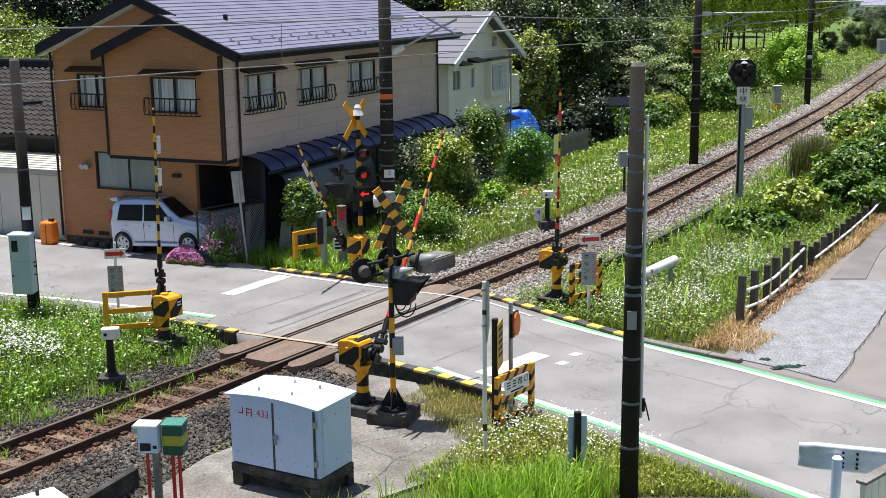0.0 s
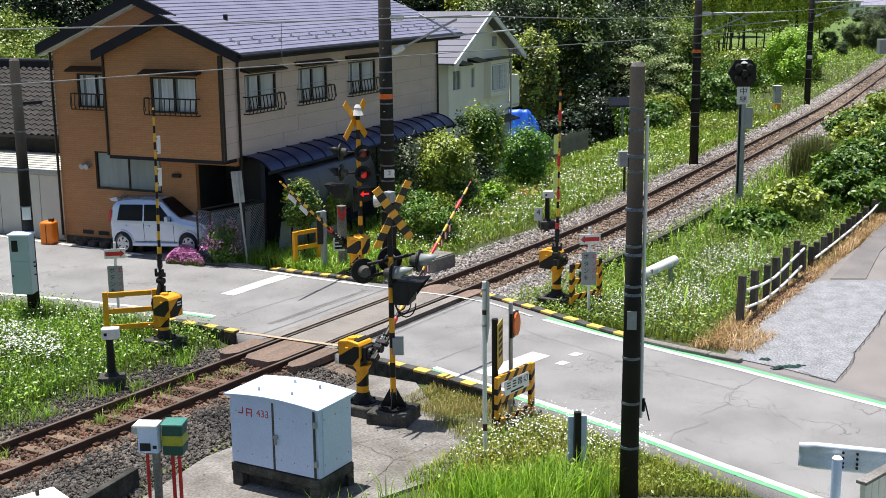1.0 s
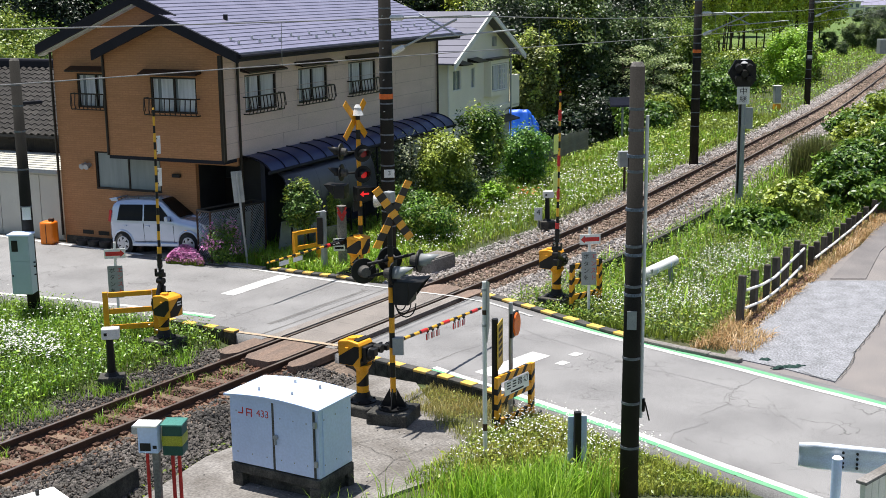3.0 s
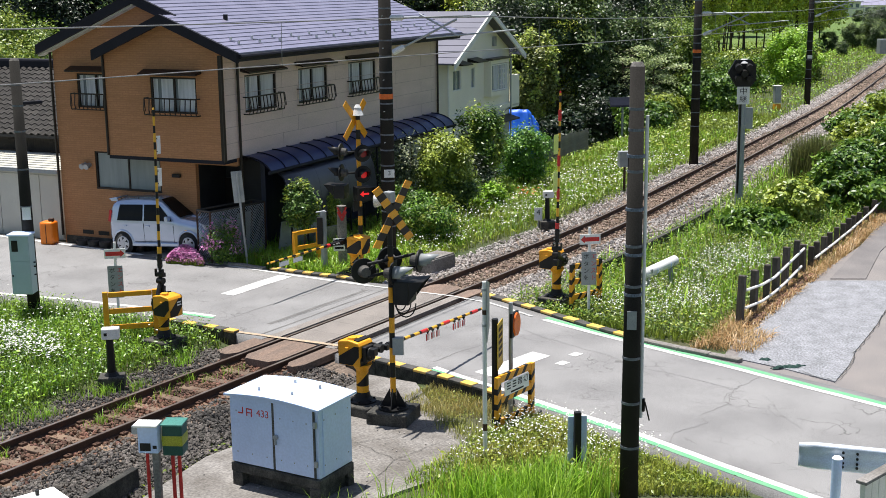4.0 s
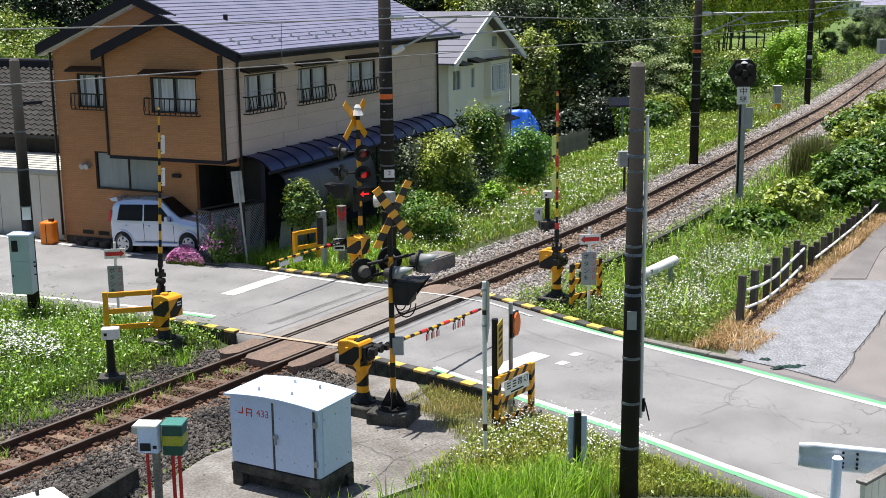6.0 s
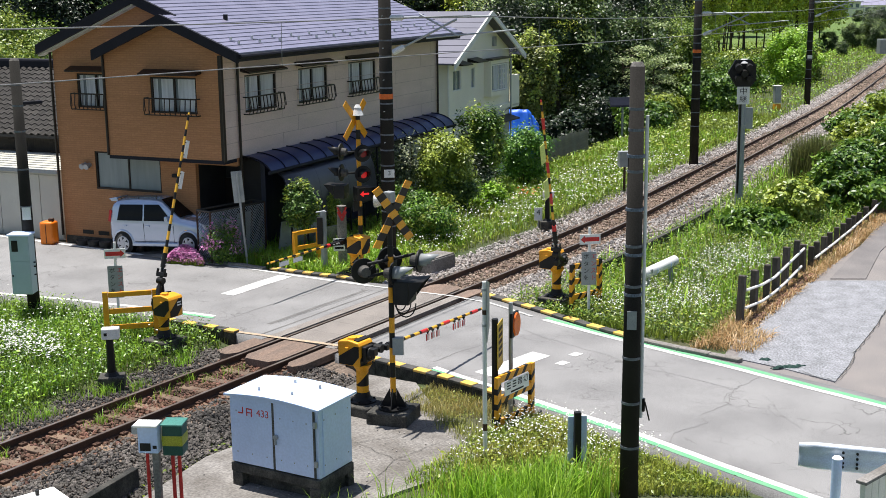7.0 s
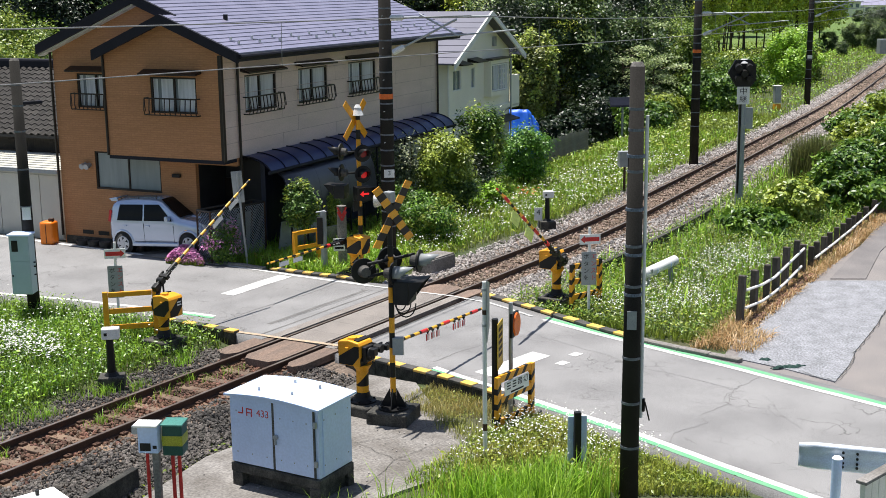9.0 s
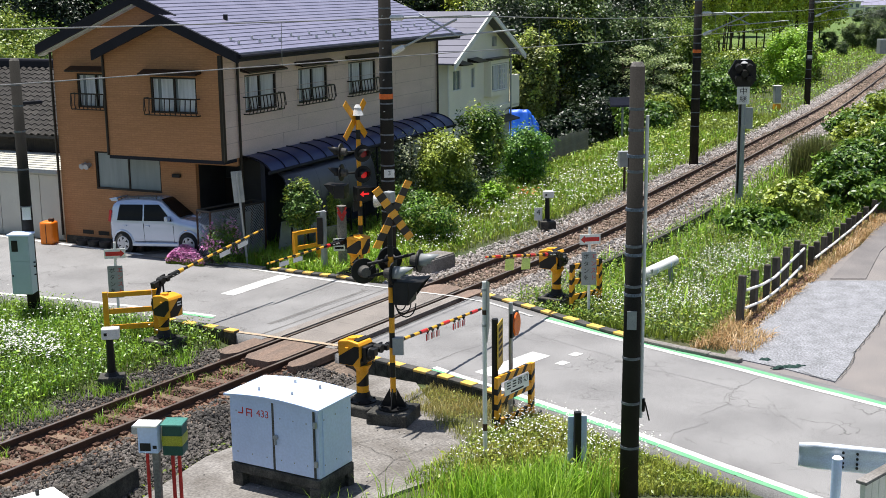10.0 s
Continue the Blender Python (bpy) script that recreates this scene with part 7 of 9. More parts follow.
def build_yard():
    # wire mesh pen
    P = thing("mesh_pen", pose(2.6, 7.22, -0.12, 0, 0, -6), "rusty wire mesh pen with dark panels inside", "fence")
    W, D, Hh = 2.1, 0.55, 1.6
    for x, y in ((0, 0), (W, 0), (0, D), (W, D)):
        part("post", one_rod((x, y, 0), (x, y, Hh), 0.03, seg=8), M_RUST, P)
    for a, b in (((0, 0), (W, 0)), ((0, 0), (0, D)), ((W, 0), (W, D)), ((0, D), (W, D))):
        part("top_rail", one_rod((*a, Hh), (*b, Hh), 0.03, seg=8), M_WOOD, P)
    for a, b in (((0, 0), (W, 0)), ((0, 0), (0, D))):
        bm = bmesh.new()
        d = Vector((b[0] - a[0], b[1] - a[1], 0))
        n = int(d.length / 0.09)
        for i in range(-n, n):
            for s in (-1, 1):
                t0, t1 = i / n, i / n + Hh / d.length
                lo, hi = max(t0, 0), min(t1, 1)
                if hi <= lo:
                    continue
                z = lambda t: (t - t0) / (t1 - t0) * Hh
                za, zb = z(lo), z(hi)
                if s < 0:
                    za, zb = Hh - za, Hh - zb
                rod(bm, Vector((*a, za)) + d * lo, Vector((*a, zb)) + d * hi, 0.009, seg=3)
        part("wire_mesh", bm, M_GREY, P, "diamond wire mesh")
    for i, (x, y, w, h, m) in enumerate(((0.7, 0.25, 0.6, 1.1, M_GREYPAINT), (1.5, 0.3, 0.5, 1.35, M_GREYPAINT), (1.1, 0.45, 1.2, 0.9, M_CONC))):
        part("stored_panel", one_box((x, y, h / 2), (w, 0.04, h), Matrix.Rotation(0.12, 4, "X")), m, P, "dark leaning stored panel")
    Q = thing("stored_board", pose(5.5, 6.0, -0.12, 12, 0, -10), "pale boards leaning in the shade", "board")
    part("board", one_box((0, 0.5, 0.5), (1.6, 0.04, 0.9)), M_GREYPAINT, Q)
    part("board", one_box((0.9, 0.2, 0.35), (1.2, 0.04, 0.6)), M_CONC, Q)
    # orange canister
    O = thing("kerosene_tank", pose(2.25, 13.6, -0.12, 0, 0, -70), "orange plastic tank on a dark base by the wall", "tank")
    bm = one_box((0, 0, 0.46), (0.44, 0.4, 0.72), None, 0.07)
    smooth(part("tank_body", bm, mat("orange_plastic", (0.85, 0.22, 0.012), (0.78, 0.19, 0.01), 3, 0.4), O))
    part("tank_base", one_box((0, 0, 0.05), (0.5, 0.46, 0.1), None, 0.01), M_BLACK, O)
    part("tank_valve", one_box((0.1, 0, 0.86), (0.14, 0.14, 0.1), None, 0.02), M_RUST, O)
    part("groove", one_box((0, -0.203, 0.46), (0.02, 0.01, 0.6)), M_RUST, O)
    # row of flower pots in front of the house
    for i in range(6):
        B = thing("plant_pot", pose(2.55 + i * 0.07, 12.5 - i * 0.42, -0.12, 0, 0, -80), "dark brown empty plant pot by the wall", "plant pot", "pots by the wall")
        part("pot", one_rod((0, 0, 0), (0, 0, 0.28), 0.13, 0.17, 14), M_WOOD, B)
    # pitched tarpaulin tent: two slopes off a ridge, and a gable sheet
    T = thing("tarpaulin_tent", pose(33.75, 14.15, -1.4, 0, 0, -58), "blue tarpaulin pitched over a ridge pole behind the house", "tarpaulin")
    def sheet(name, p00, p10, p01, p11, k):
        bm = bmesh.new()
        n = 12
        a, b, c, d = (Vector(p) for p in (p00, p10, p01, p11))
        nrm = (b - a).cross(c - a).normalized()
        vs = [[bm.verts.new(a.lerp(b, i / n).lerp(c.lerp(d, i / n), j / n) + nrm * (0.09 * noise.noise((i * 0.45, j * 0.35, k)) + 0.05 * math.sin(i * 1.3 + j * 0.4 + k)) * math.sin(math.pi * min(1, 0.15 + j / n)) ) for i in range(n + 1)] for j in range(n + 1)]
        for j in range(n):
            for i in range(n):
                bm.faces.new((vs[j][i], vs[j][i + 1], vs[j + 1][i + 1], vs[j + 1][i]))
        o = smooth(part(name, bm, M_TARP, T))
        md = o.modifiers.new("thick", "SOLIDIFY")
        md.thickness = 0.015
    sheet("slope", (-1.25, -1.2, 2.85), (0.1, -1.3, 2.85), (-1.4, -2.2, 0.6), (0.2, -2.2, 0.6), 1)
    sheet("slope", (-1.25, -1.2, 2.85), (0.1, -1.3, 2.85), (-1.3, 1.2, 2.4), (0.6, 1.2, 2.0), 4)
    sheet("end_sheet", (0.1, -1.3, 2.85), (0.65, 1.2, 2.05), (0.2, -2.2, 0.5), (1.5, 0.6, 0.5), 7)
    for x, y, h in ((-1.2, -1.2, 2.8), (0.1, -1.25, 2.8), (-1.2, 1.1, 2.3), (0.55, 1.1, 1.95)):
        part("pole", one_rod((x, y, 0), (x, y, h), 0.03, seg=6), M_GREY, T)
    # grey slat fence
    F = thing("slat_fence", pose(24.7, 8.5, -0.2, 0, 0, 5), "weathered grey slat fence behind the meadow", "fence")
    for i in range(42):
        b = part("slat", one_box((0, 0, 0.55), (0.1, 0.02, 1.1 + 0.1 * (i % 3 == 0)), None, 0.004), M_CONC, F)
        b.location = (i * 0.145, 0, random.uniform(-0.04, 0.04))
    for z in (0.3, 0.9):
        part("fence_rail", one_box((3, 0.03, z), (6.2, 0.04, 0.06)), M_CONC, F)
    # solar panel on a post
    S = thing("solar_panel", pose(37.2, 10.2, -2.9, 0, 0, -60), "small dark solar panel on a post among trees", "solar panel")
    part("post", one_rod((0, 0, 0), (0, 0, 4.4), 0.06, seg=8), M_GREY, S)
    part("panel", one_box((0, 0, 4.5), (1.3, 0.8, 0.05), Matrix.Rotation(radians(28), 4, "X"), 0.01), M_PANEL, S)
    part("panel_frame", one_box((0, 0, 4.47), (1.36, 0.86, 0.04), Matrix.Rotation(radians(28), 4, "X"), 0.01), M_PANEL, S)


def build_car():
    K = thing("car", pose(2.74, 9.42, 0.03, 0, -3.4, -82.7), "silver-blue small boxy car parked by the house", "car")
    # K: x forward, y left, z up; origin midway between the wheels on the right side
    wb, yc, r = 2.37, 0.62, 0.31
    stx = [-1.72, -1.69, -1.62, -1.52, -1.36, -1.1, -0.6, -0.1, 0.12, 0.24, 0.42, 0.62, 0.82, 0.94, 1.12, 1.4, 1.61, 1.73, 1.81, 1.84]
    top = [0.92, 1.05, 1.33, 1.53, 1.60, 1.62, 1.64, 1.625, 1.60, 1.56, 1.43, 1.27, 1.12, 1.045, 1.03, 0.985, 0.92, 0.83, 0.70, 0.58]
    half = [0.60, 0.66, 0.70, 0.72, 0.735, 0.74, 0.74, 0.74, 0.74, 0.74, 0.74, 0.74, 0.74, 0.735, 0.73, 0.72, 0.70, 0.66, 0.58, 0.48]
    low = [0.40, 0.32, 0.29, 0.27, 0.26, 0.25, 0.25, 0.25, 0.25, 0.25, 0.25, 0.25, 0.25, 0.25, 0.25, 0.26, 0.28, 0.31, 0.36, 0.42]

    def belt(x):
        return float(np.interp(x, [-1.72, -1.3, 0.6, 0.95, 1.6, 1.84], [0.90, 0.97, 0.95, 0.93, 0.80, 0.52]))

    def flank(x, z):
        """Half width of the cabin at height z."""
        hw, zt, b = np.interp(x, stx, half), np.interp(x, stx, top), belt(x)
        k = min(1, max(0, (z - b) / max(0.05, 1.6 - b)))
        return float(hw * np.interp(k, [0, 0.08, 0.5, 0.85, 1.0], [1.0, 0.965, 0.905, 0.83, 0.74]))

    def ring(x, zt, hw, b):
        bz = min(belt(x), zt - 0.02)
        side = [(hw * 0.88, b), (hw * 0.985, b + 0.06), (hw, b + 0.2), (hw, bz - 0.22), (hw * 0.985, bz - 0.1)]
        for k in (0.0, 0.25, 0.5, 0.72, 0.86):
            z = bz + (zt - bz) * k
            side.append((flank(x, z) if zt > 1.2 else hw * (0.985 - 0.16 * k), z))
        e = flank(x, zt) if zt > 1.2 else hw * 0.82
        side += [(e * 0.97, bz + (zt - bz) * 0.95), (e * 0.86, zt - 0.008), (e * 0.5, zt + 0.012), (0, zt + 0.018)]
        return side
    bm = bmesh.new()
    rings = []
    for x, zt, hw, b in zip(stx, top, half, low):
        sd = ring(x, zt, hw, b)
        pts = [(-y, z) for y, z in sd] + [(y, z) for y, z in reversed(sd[:-1])]
        rings.append([bm.verts.new((x, yc + y, z)) for y, z in pts])
    for a, b in zip(rings, rings[1:]):
        k = len(a)
        for i in range(k):
            bm.faces.new((a[i], a[(i + 1) % k], b[(i + 1) % k], b[i]))
    bm.faces.new(rings[0])
    bm.faces.new(rings[-1][::-1])
    bmesh.ops.recalc_face_normals(bm, faces=bm.faces)
    smooth(part("body", bm, M_CAR, K, "silver-blue painted body with a rounded roof"))

    def glass(name, quad, s, label="dark tinted side window"):
        """A side window that follows the flank: corners (x, z) bottom rear, bottom front, top front, top rear."""
        bm = bmesh.new()
        n = 6
        g = []
        for j in range(n + 1):
            row = []
            for i in range(n + 1):
                u, w = i / n, j / n
                x = (quad[0][0] * (1 - u) + quad[1][0] * u) * (1 - w) + (quad[3][0] * (1 - u) + quad[2][0] * u) * w
                z = (quad[0][1] * (1 - u) + quad[1][1] * u) * (1 - w) + (quad[3][1] * (1 - u) + quad[2][1] * u) * w
                row.append(bm.verts.new((x, yc + s * (flank(x, z) + 0.012), z)))
            g.append(row)
        for j in range(n):
            for i in range(n):
                bm.faces.new((g[j][i], g[j][i + 1], g[j + 1][i + 1], g[j + 1][i]))
        bmesh.ops.recalc_face_normals(bm, faces=bm.faces)
        smooth(part(name, bm, M_CARGLASS, K, label))
    bm = bmesh.new()
    g = []
    for i in range(9):
        x = 0.2 + 0.70 * i / 8
        z = float(np.interp(x, stx, top))
        e = flank(x, z) * 0.93
        g.append([bm.verts.new((x + 0.006, yc + e * (j / 4 - 1), z + 0.024 + 0.012 * (1 - (j / 4 - 1) ** 2))) for j in range(9)])
    for a, b in zip(g, g[1:]):
        for j in range(8):
            bm.faces.new((a[j], a[j + 1], b[j + 1], b[j]))
    bmesh.ops.recalc_face_normals(bm, faces=bm.faces)
    smooth(part("windscreen", bm, M_CARGLASS, K, "dark raked windscreen"))
    for s in (-1, 1):
        glass("side_window", ((-1.36, 1.0), (-0.42, 0.99), (-0.42, 1.46), (-1.26, 1.46)), s)
        glass("side_window", ((-0.36, 0.99), (0.66, 0.98), (0.17, 1.46), (-0.36, 1.46)), s)
        part("roof_rail", one_rod((-1.3, yc + s * 0.5, 1.675), (0.0, yc + s * 0.5, 1.69), 0.02, seg=8), M_KBLACK, K, "dark roof rail")
        for x in (-1.3, -0.65, 0.0):
            part("rail_foot", one_rod((x, yc + s * 0.5, 1.6), (x, yc + s * 0.5, 1.68), 0.018, seg=6), M_KBLACK, K)
        part("side_skirt", one_box((0, yc + s * 0.735, 0.29), (1.66, 0.07, 0.11), None, 0.025), M_CAR, K, "silver side sill")
        for x in (-1.08, -0.24):
            part("door_handle", one_box((x, yc + s * 0.748, 0.84), (0.15, 0.03, 0.045), None, 0.012), M_CAR, K)
        for x, h in ((-0.39, 0.56), (0.68, 0.5)):
            part("door_seam", one_box((x, yc + s * 0.737, 0.36 + h / 2), (0.01, 0.012, h)), M_BLACK, K)
        part("sill_seam", one_box((0.0, yc + s * 0.738, 0.37), (1.5, 0.01, 0.01)), M_BLACK, K)
        part("mirror", one_box((0.56, yc + s * 0.82, 1.07), (0.12, 0.17, 0.15), None, 0.04), M_CAR, K)
        part("headlight", one_box((1.63, yc + s * 0.50, 0.80), (0.26, 0.26, 0.15), Matrix.Rotation(radians(28), 4, "Y"), 0.05), M_PORC, K, "clear headlight")
        part("fog_light", one_rod((1.75, yc + s * 0.45, 0.5), (1.86, yc + s * 0.45, 0.5), 0.07, seg=14), M_GREY, K)
        part("tail_light", one_box((-1.665, yc + s * 0.61, 1.12), (0.09, 0.12, 0.36), Matrix.Rotation(radians(14), 4, "Y"), 0.02), M_RED, K, "red tail light")
        part("indicator", one_box((1.12, yc + s * 0.735, 0.72), (0.07, 0.02, 0.03), None, 0.006), M_YELLOW, K)
    part("spoiler", one_box((-1.56, yc, 1.625), (0.3, 1.1, 0.05), Matrix.Rotation(radians(-6), 4, "Y"), 0.02), M_CAR, K, "roof spoiler")
    for s in (-1, 1):
        part("spoiler_end", one_box((-1.52, yc + s * 0.53, 1.59), (0.24, 0.05, 0.1), None, 0.02), M_CAR, K)
    part("front_bumper", one_box((1.74, yc, 0.44), (0.22, 1.24, 0.24), None, 0.08), M_CAR, K)
    part("grille", one_box((1.79, yc, 0.68), (0.09, 0.62, 0.12), Matrix.Rotation(radians(20), 4, "Y"), 0.02), M_BLACK, K)
    part("hood_scoop", one_box((1.15, yc, 1.03), (0.34, 0.42, 0.06), Matrix.Rotation(radians(8), 4, "Y"), 0.025), M_CAR, K)
    for x in (-wb / 2, wb / 2):
        for s in (-1, 1):
            y = yc + s * 0.67
            part("wheel_well", one_rod((x, yc + s * 0.55, r + 0.02), (x, yc + s * 0.745, r + 0.02), 0.352, seg=32), M_BLACK, K, "dark wheel well")
            bm = bmesh.new()
            n = 18
            vs = []
            for i in range(n + 1):
                a = radians(-12 + 204 * i / n)
                c, sn = math.cos(a), math.sin(a)
                vs.append([bm.verts.new((x + q * c, yc + s * w, r + 0.02 + q * sn)) for q, w in ((0.345, 0.70), (0.345, 0.765), (0.375, 0.768), (0.405, 0.735))])
            for a, b in zip(vs, vs[1:]):
                for i in range(3):
                    bm.faces.new((a[i], a[i + 1], b[i + 1], b[i]))
            bmesh.ops.recalc_face_normals(bm, faces=bm.faces)
            smooth(part("wheel_arch", bm, M_CAR, K, "flared body-coloured wheel arch"))
            w = smooth(part("tyre", one_rod((x, y - 0.085, r), (x, y + 0.085, r), r, seg=28), M_TYRE, K))
            part("rim", one_rod((x, y + s * 0.075, r), (x, y + s * 0.093, r), 0.2, seg=24), M_BLACK, w)
            bm = bmesh.new()
            for i in range(6):
                a = i / 6 * 2 * math.pi
                box(bm, (x + 0.11 * math.cos(a), y + s * 0.1, r + 0.11 * math.sin(a)), (0.2, 0.025, 0.085), Matrix.Rotation(-a + 0.35, 4, "Y"))
            rod(bm, (x, y + s * 0.09, r), (x, y + s * 0.12, r), 0.055, seg=12)
            for i in range(24):
                a0, a1 = i / 24 * 2 * math.pi, (i + 1) / 24 * 2 * math.pi
                rod(bm, (x + 0.2 * math.cos(a0), y + s * 0.095, r + 0.2 * math.sin(a0)), (x + 0.2 * math.cos(a1), y + s * 0.095, r + 0.2 * math.sin(a1)), 0.018, seg=5)
            part("spokes", bm, M_ALLOY, w, "silver alloy spokes")
    return K


def build_driveway():
    v = [(x, y, 0.02 + (9.62 - y) * 0.059 - 0.02 * (x - 2.4)) for x in (2.35, 3.2, 4.2) for y in (7.9, 9.0, 10.2, 11.4, 12.2)]
    f = [(i * 5 + j, (i + 1) * 5 + j, (i + 1) * 5 + j + 1, i * 5 + j + 1) for i in range(2) for j in range(4)]
    d = pydata("pavement", v, f, M_CONC)
    md = d.modifiers.new("thick", "SOLIDIFY")
    md.thickness = 0.25
    md.offset = -1
    tagged(d, "grey concrete driveway apron before the house", "pavement", kind="structure")


def build_lot_cracks():
    for k, pts in enumerate(([(9.9, -10.28), (6.8, -10.37), (5.2, -10.52), (3.05, -10.63), (1.9, -10.78), (0.68, -10.83)], [(0.68, -10.83), (1.0, -9.95)])):
        fine = []
        for (x0, y0), (x1, y1) in zip(pts, pts[1:]):
            for i in range(14):
                x, y = x0 + (x1 - x0) * i / 14, y0 + (y1 - y0) * i / 14
                fine.append((x + 0.07 * noise.noise((x * 3, y * 3, k)), y + 0.07 * noise.noise((x * 3, y * 3, k + 5))))
        paint("lot_crack", fine, 0.014, M_CONC_DARK, "dark crack along the gravel lot", 0.02)


build_relay_cabinet()
build_small_posts()
build_relay_signal()
build_signs()
build_right_side()
build_pad_litter()
build_yard()
build_car()
build_driveway()
build_lot_cracks()


# ---- plants ----
RNG = np.random.default_rng(11)


def tri_mesh(name, v, f, material):
    me = bpy.data.meshes.new(name)
    v = np.asarray(v, np.float32)
    f = np.asarray(f, np.int32)
    me.vertices.add(len(v))
    me.vertices.foreach_set("co", v.ravel())
    me.loops.add(f.size)
    me.loops.foreach_set("vertex_index", f.ravel())
    me.polygons.add(len(f))
    me.polygons.foreach_set("loop_start", np.arange(0, f.size, 3, dtype=np.int32))
    me.update(calc_edges=True)
    me.materials.append(material)
    return me


def blades(name, xyz, h, w, material, lean=0.45):
    """Grass blades at the given roots; h and w are arrays."""
    n = len(xyz)
    a = RNG.uniform(0, 6.28, n)
    d = np.stack([np.cos(a), np.sin(a), np.zeros(n)], 1)
    s = np.stack([-np.sin(a), np.cos(a), np.zeros(n)], 1)
    k = RNG.uniform(0.1, 1, n)[:, None] * lean
    up = np.array([0, 0, 1.0])
    h, w = h[:, None], w[:, None]
    b0, b1 = xyz - s * w / 2, xyz + s * w / 2
    m = xyz + up * h * 0.55 + d * h * k * 0.3
    t = xyz + up * h * (1 - 0.25 * k) + d * h * k
    v = np.stack([b0, b1, m - s * w * 0.4, m + s * w * 0.4, t], 1).reshape(-1, 3)
    i = np.arange(n)[:, None] * 5
    f = np.concatenate([i + [0, 1, 3], i + [0, 3, 2], i + [2, 3, 4]], 1).reshape(-1, 3)
    return new(name, tri_mesh(name, v, f, material))


def leaf_mesh(name, c, size, material, up_bias=0.4, out=None, long=1.5):
    """Small folded leaves at the points c."""
    n = len(c)
    nrm = RNG.normal(0, 1, (n, 3))
    nrm[:, 2] = np.abs(nrm[:, 2]) + up_bias
    if out is not None:
        nrm += out * 1.0
    nrm /= np.linalg.norm(nrm, axis=1)[:, None]
    r = RNG.normal(0, 1, (n, 3))
    x = np.cross(nrm, r)
    x /= np.linalg.norm(x, axis=1)[:, None] + 1e-9
    y = np.cross(nrm, x)
    s = (size * RNG.uniform(0.6, 1.35, n))[:, None]
    v = np.stack([c - x * s * long / 2, c - y * s * 0.42 + nrm * s * 0.12, c + x * s * long / 2, c + y * s * 0.42 + nrm * s * 0.12], 1).reshape(-1, 3)
    i = np.arange(n)[:, None] * 4
    f = np.concatenate([i + [0, 1, 2], i + [0, 2, 3]], 1).reshape(-1, 3)
    return tri_mesh(name, v, f, material)


def petals(name, xyz, r, material):
    n = len(xyz)
    k = 6
    v, f = [], []
    tilt = RNG.normal(0, 0.35, (n, 2))
    ang = np.arange(k) / k * 2 * np.pi
    cx, cy = np.cos(ang), np.sin(ang)
    rr = (r * RNG.uniform(0.7, 1.2, n))[:, None]
    px, py = rr * cx, rr * cy
    pz = px * tilt[:, :1] + py * tilt[:, 1:]
    v = np.stack([px + xyz[:, :1], py + xyz[:, 1:2], pz + xyz[:, 2:]], 2).reshape(-1, 3)
    i = np.arange(n)[:, None] * k
    f = np.concatenate([i + [0, j, j + 1] for j in range(1, k - 1)], 1).reshape(-1, 3)
    return new(name, tri_mesh(name, v, f, material))


def free_ground(x, y):
    if road_near(y) - 0.12 < x < road_far(y) + 0.14:
        return False
    d = y - track_y(x)
    if -1.95 - 0.35 * noise.noise((x * 0.6, 0, 4)) < d < 1.8 + 0.3 * noise.noise((x * 0.6, 0, 9)):
        return False
    return True


def roots(n, x0, x1, y0, y1, ok=None, power=1.0, clump=0.0, seed=0.0):
    out = []
    while len(out) < n:
        x = x0 + (x1 - x0) * RNG.uniform() ** power
        y = RNG.uniform(y0, y1)
        if not free_ground(x, y) or (ok and not ok(x, y)):
            continue
        if clump and noise.noise((x * 0.55 + seed, y * 0.55, seed)) * 0.5 + 0.5 < RNG.uniform(0, 1) * clump:
            continue
        out.append((x, y, land(x, y) - 0.01))
    return np.array(out)


def meadow(name, label, p, h, w, material, lean=0.8):
    k = 0.65 + 0.7 * np.array([noise.noise((x * 0.7, y * 0.7, 2)) * 0.5 + 0.5 for x, y, z in p])
    far = 1 + np.maximum(0, p[:, 0] - 12) * 0.02
    tagged(blades(name, p, h * k * RNG.uniform(0.5, 1.2, len(p)), w * far * RNG.uniform(0.6, 1.3, len(p)), material, lean), label, "grass", kind="stuff")


def flowers(name, label, p, hmin, hmax, r, material):
    q = p.copy()
    q[:, 2] += RNG.uniform(hmin, hmax, len(p))
    far = 1 + np.maximum(0, p[:, 0] - 12) * 0.015
    tagged(petals(name, q, r * far, material), label, "flowers", kind="stuff")


def weeds(n, x0, x1, y0, y1, ok, size, hmax, material, label, power=1.0, seed=0.0):
    p = roots(n, x0, x1, y0, y1, ok, power, 0.6, seed)
    k = np.array([noise.noise((x * 0.9, y * 0.9, 12)) * 0.5 + 0.5 for x, y, z in p])
    p[:, 2] += RNG.uniform(0.05, 1.0, n) * hmax * (0.4 + k)
    tagged(new("weeds", leaf_mesh("weeds", p, size * (1 + np.maximum(0, p[:, 0] - 12) * 0.02), material, 1.6)), label, "weeds", kind="stuff")


def left_bank(x, y):
    return y < 9.5 and x < -2.75


